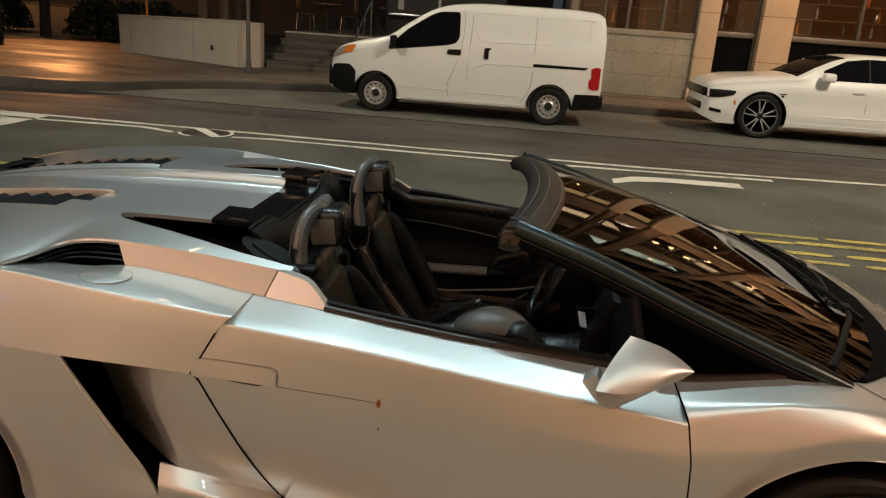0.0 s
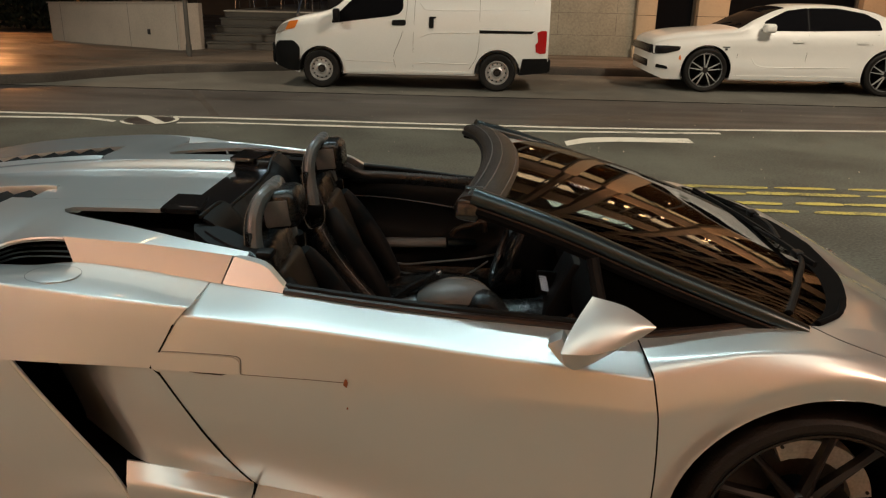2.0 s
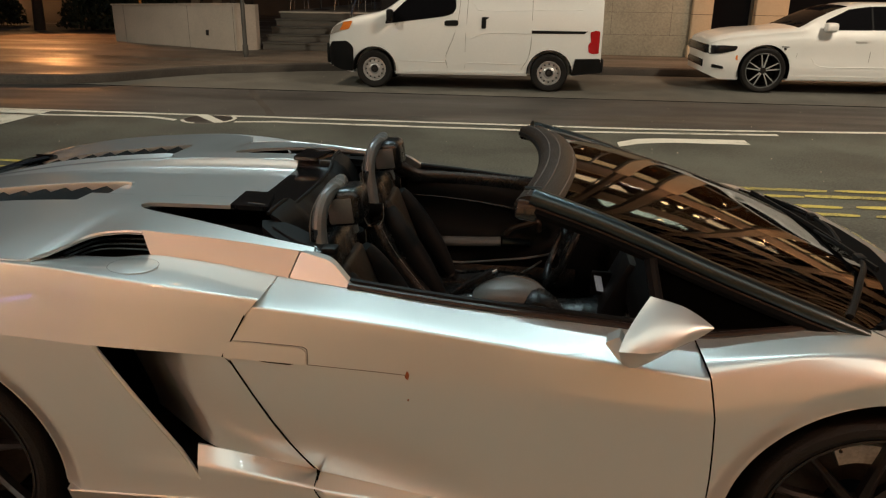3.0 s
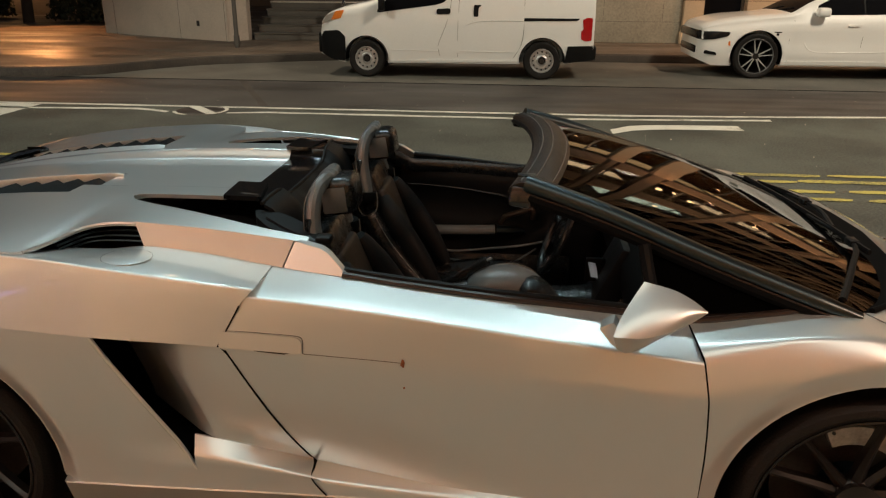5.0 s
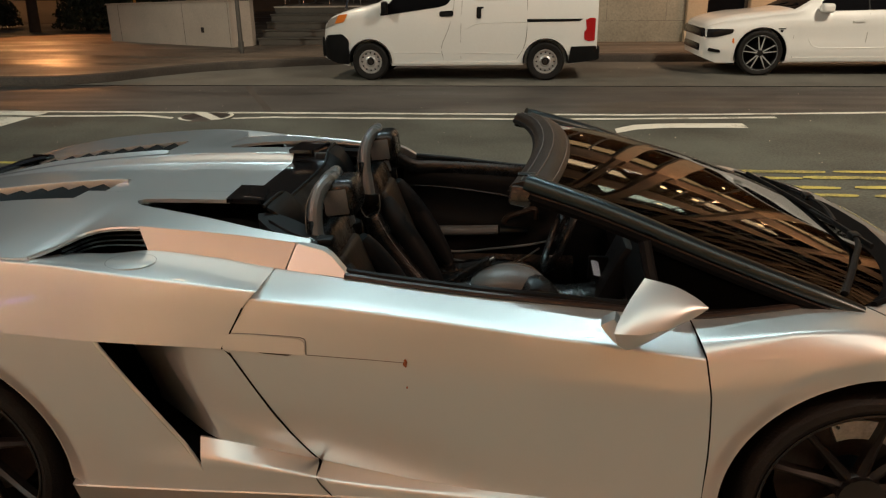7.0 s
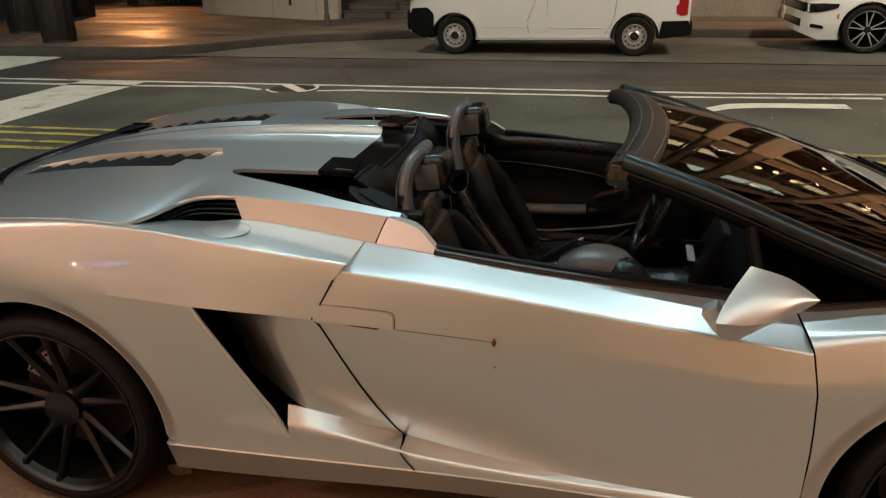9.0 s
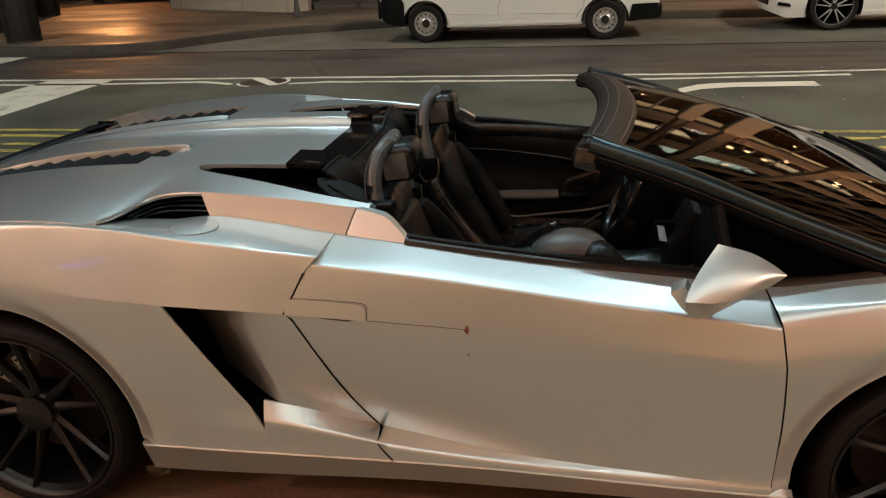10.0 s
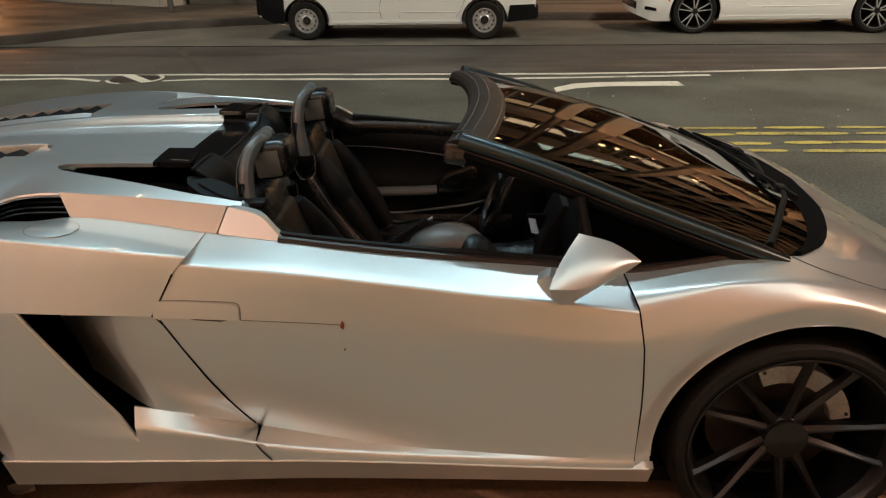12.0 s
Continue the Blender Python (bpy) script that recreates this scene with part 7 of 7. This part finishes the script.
for k in range(30):
    bulb = thing("marquee_bulb", "small bright bulb in a row along the near building", "lamp", "marquee bulbs")
    x, z = (-9.0 + 1.7 * k + 0.25 * (k % 3), 4.3 + 0.25 * (k % 2)) if k < 9 else (-7.6 + 0.30 * (k - 9) + rnd.uniform(-0.2, 0.2), rnd.choice((1.5, 2.3, 2.9, 3.7)) + rnd.uniform(-0.3, 0.3))
    q = 0.8 if k < 9 else 0.33
    part("socket", cyl(0.04 * q, 0.04 * q, 0.08, Matrix.Translation((x, -7.93, z)) @ Euler((radians(90), 0, 0)).to_matrix().to_4x4(), 10), BIN, bulb)
    part("globe", lathe([(0, -0.06 * q), (0.045 * q, -0.04 * q), (0.06 * q, 0.0), (0.045 * q, 0.04 * q), (0, 0.06 * q)], 12, Matrix.Translation((x, -7.86, z))), LAMP_GLOW if k < 9 else BULB_GLOW, bulb)

# Unseen canopy added to the near building, over the pavement and its fill lamps.
cp = thing("canopy", "pale flat canopy added unseen over the near pavement", "canopy", kind="structure")
block("slab", -8, 12, -8.0, -0.30, 6.1, 6.4, STONE, cp)
block("fascia", -8, 12, -0.30, -0.12, 5.5, 6.4, BRONZE, cp)

# Street lamps.
def street_lamp(x, y, reach, head, label):
    s = thing("street_lamp", label, "street lamp", "street lamps")
    part("pole", tube([(x, y, 0.15), (x, y, 4.0), (x, y, 8.5)], lambda q: 0.046 - 0.010 * q, 14, up=(0, 1, 0)), POLE, s)
    part("base", cyl(0.065, 0.06, 0.2, Matrix.Translation((x, y, 0.30)), 16), POLE, s)
    part("arm", tube([(x, y, 8.4), (x, y + reach * 0.5, 8.75), (x, y + reach, 8.72)], 0.03, 8), POLE, s)
    part("lamp_head", box((0.26, 0.55, 0.10), (x, y + reach, 8.70), 0.03), POLE, s)
    part("lamp_glass", box((0.18, 0.40, 0.02), (x, y + reach, 8.645), 0.004), head, s)
    return s


street_lamp(-4.35, 13.4, -2.0, LAMP_GLOW, "grey steel street lamp at the far kerb")
street_lamp(-9.5, -1.7, 3.1, LAMP_LED, "grey steel street lamp with a white head")

# Bins and trees at the crossing.
def bin_can(x, y, r, h, label):
    b = thing("litter_bin", label, "bin", "litter bins")
    part("body", lathe([(r * 0.92, 0.0), (r, 0.06), (r, h - 0.12), (r * 1.05, h - 0.1), (r * 1.05, h - 0.02), (r * 0.8, h), (0, h + 0.02)], 28), BIN, b)
    part("foot", cyl(r * 1.02, r * 1.0, 0.04, Matrix.Translation((0, 0, 0.02)), 28), BIN, b)
    for k in range(14):
        a = 2 * math.pi * k / 14
        part("slat", box((0.012, 0.04, h - 0.28), (math.cos(a) * (r + 0.004), math.sin(a) * (r + 0.004), h / 2 - 0.02), 0.003, Matrix.Rotation(a, 4, "Z")), BIN, b)
    b.matrix_basis = Matrix.Translation((x, y, 0.15))
    return b


bin_can(-8.5, 10.2, 0.30, 1.15, "tall dark round litter bin at the kerb")
bin_can(-10.5, 11.8, 0.36, 0.95, "dark round litter bin on a pale base")
bin_can(-11.9, 15.6, 0.28, 1.0, "dark round litter bin")


def tree(x, y, h, seed):
    rnd = random.Random(seed)
    t = thing("street_tree", "street tree with a dark trunk and a thin uneven crown", "tree", "plaza trees")
    bm = tube([(0, 0, 0), (0.04, 0.03, h * 0.25), (-0.03, 0.02, h * 0.5), (0.05, 0, h * 0.72)], lambda q: 0.17 - 0.10 * q, 12, up=(0, 1, 0))
    tips = []
    for k in range(9):
        a, z = rnd.uniform(0, 6.28), h * rnd.uniform(0.35, 0.68)
        l = rnd.uniform(0.9, 1.9)
        e = Vector((math.cos(a) * l, math.sin(a) * l, z + rnd.uniform(0.5, 1.5)))
        tube([(0, 0, z), tuple(e * 0.5 + Vector((0, 0, z * 0.5 - 0.05))), tuple(e)], lambda q: 0.06 - 0.045 * q, 6, bm, up=(0.3, 1, 0))
        tips += [e, e * 0.7 + Vector((0, 0, z * 0.3)), e + Vector((rnd.uniform(-.4, .4), rnd.uniform(-.4, .4), 0.5))]
    part("trunk", bm, BARK, t)
    lf = bmesh.new()
    for p in tips:
        for _ in range(60):
            c = p + Vector((rnd.gauss(0, 0.32), rnd.gauss(0, 0.32), rnd.gauss(0, 0.26)))
            m = Matrix.Translation(c) @ Euler((rnd.uniform(0, 6), rnd.uniform(0, 6), rnd.uniform(0, 6))).to_matrix().to_4x4()
            q = rnd.uniform(0.05, 0.10)
            lf.faces.new([lf.verts.new(m @ Vector(v)) for v in ((-q, 0, 0), (0, -q * 0.45, q * 0.1), (q, 0, 0), (0, q * 0.45, q * 0.1))])
    part("crown", lf, LEAF, t, recalc=False)
    t.matrix_basis = Matrix.Translation((x, y, 0.15))


lw = thing("garden_wall", "low brown wall lit orange behind the bushes", "wall", kind="structure")
block("wall_body", -40, -10.6, 25.5, 25.9, 0.15, 0.95, FACADE, lw)
block("wall_cap", -40, -10.55, 25.45, 25.95, 0.95, 1.02, STEP, lw)
for x in (-22.0, -17.5, -13.0):
    gl = thing("bollard_lamp", "short glowing orange path lamp", "lamp", "path lamps")
    part("post", cyl(0.05, 0.05, 0.5, Matrix.Translation((x, 24.6, 0.40)), 12), BIN, gl)
    part("lamp_glass", cyl(0.06, 0.06, 0.12, Matrix.Translation((x, 24.6, 0.71)), 12), LAMP_GLOW, gl)
lamp("AREA", "path_light", (-18.0, 24.4, 1.6), (-18.0, 25.6, 0.3), 16, SODIUM, 10.0, 0.2)
for x, y, r, m in ((-8.55, 17.2, 0.035, LAMP_POST), (-6.1, 17.4, 0.09, BARK), (-10.0, 24.0, 0.16, STONE), (-9.3, 24.2, 0.16, STONE)):
    ps = thing("post", "slim upright post behind the planter wall", "post", "plaza posts")
    part("shaft", tube([(x, y, 0.15), (x, y, 2.0), (x, y, 4.2)], r, 10, up=(0, 1, 0)), m, ps)
    part("foot", cyl(r * 1.6, r * 1.5, 0.1, Matrix.Translation((x, y, 0.2)), 10), m, ps)
tree(-13.6, 20.4, 6.5, 3)
tree(-7.2, 21.5, 6.0, 4)
tree(-18.5, 22.0, 6.5, 8)


def bush(x, y, r, seed):
    rnd = random.Random(seed)
    b = thing("bush", "dark clipped evergreen bush", "bush", "plaza bushes")
    lf = bmesh.new()
    for _ in range(1500):
        d = Vector((rnd.gauss(0, 1), rnd.gauss(0, 1), rnd.gauss(0, 1))).normalized() * r * rnd.uniform(0.6, 1.08)
        c = Vector((d.x, d.y, abs(d.z) * 1.2 + 0.1))
        m = Matrix.Translation(c) @ Euler((rnd.uniform(0, 6), rnd.uniform(0, 6), rnd.uniform(0, 6))).to_matrix().to_4x4()
        q = rnd.uniform(0.06, 0.11)
        lf.faces.new([lf.verts.new(m @ Vector(v)) for v in ((-q, 0, 0), (0, -q * 0.5, q * 0.1), (q, 0, 0), (0, q * 0.5, q * 0.1))])
    part("foliage", lf, LEAF, b, recalc=False)
    part("stem", cyl(0.06, 0.04, 0.5, Matrix.Translation((0, 0, 0.25)), 8), BARK, b)
    b.matrix_basis = Matrix.Translation((x, y, 0.15))


for i, (x, y) in enumerate(((-12.2, 21.0), (-11.0, 20.8), (-9.9, 20.6), (-16.2, 22.0))):
    bush(x, y, 0.92, 20 + i)
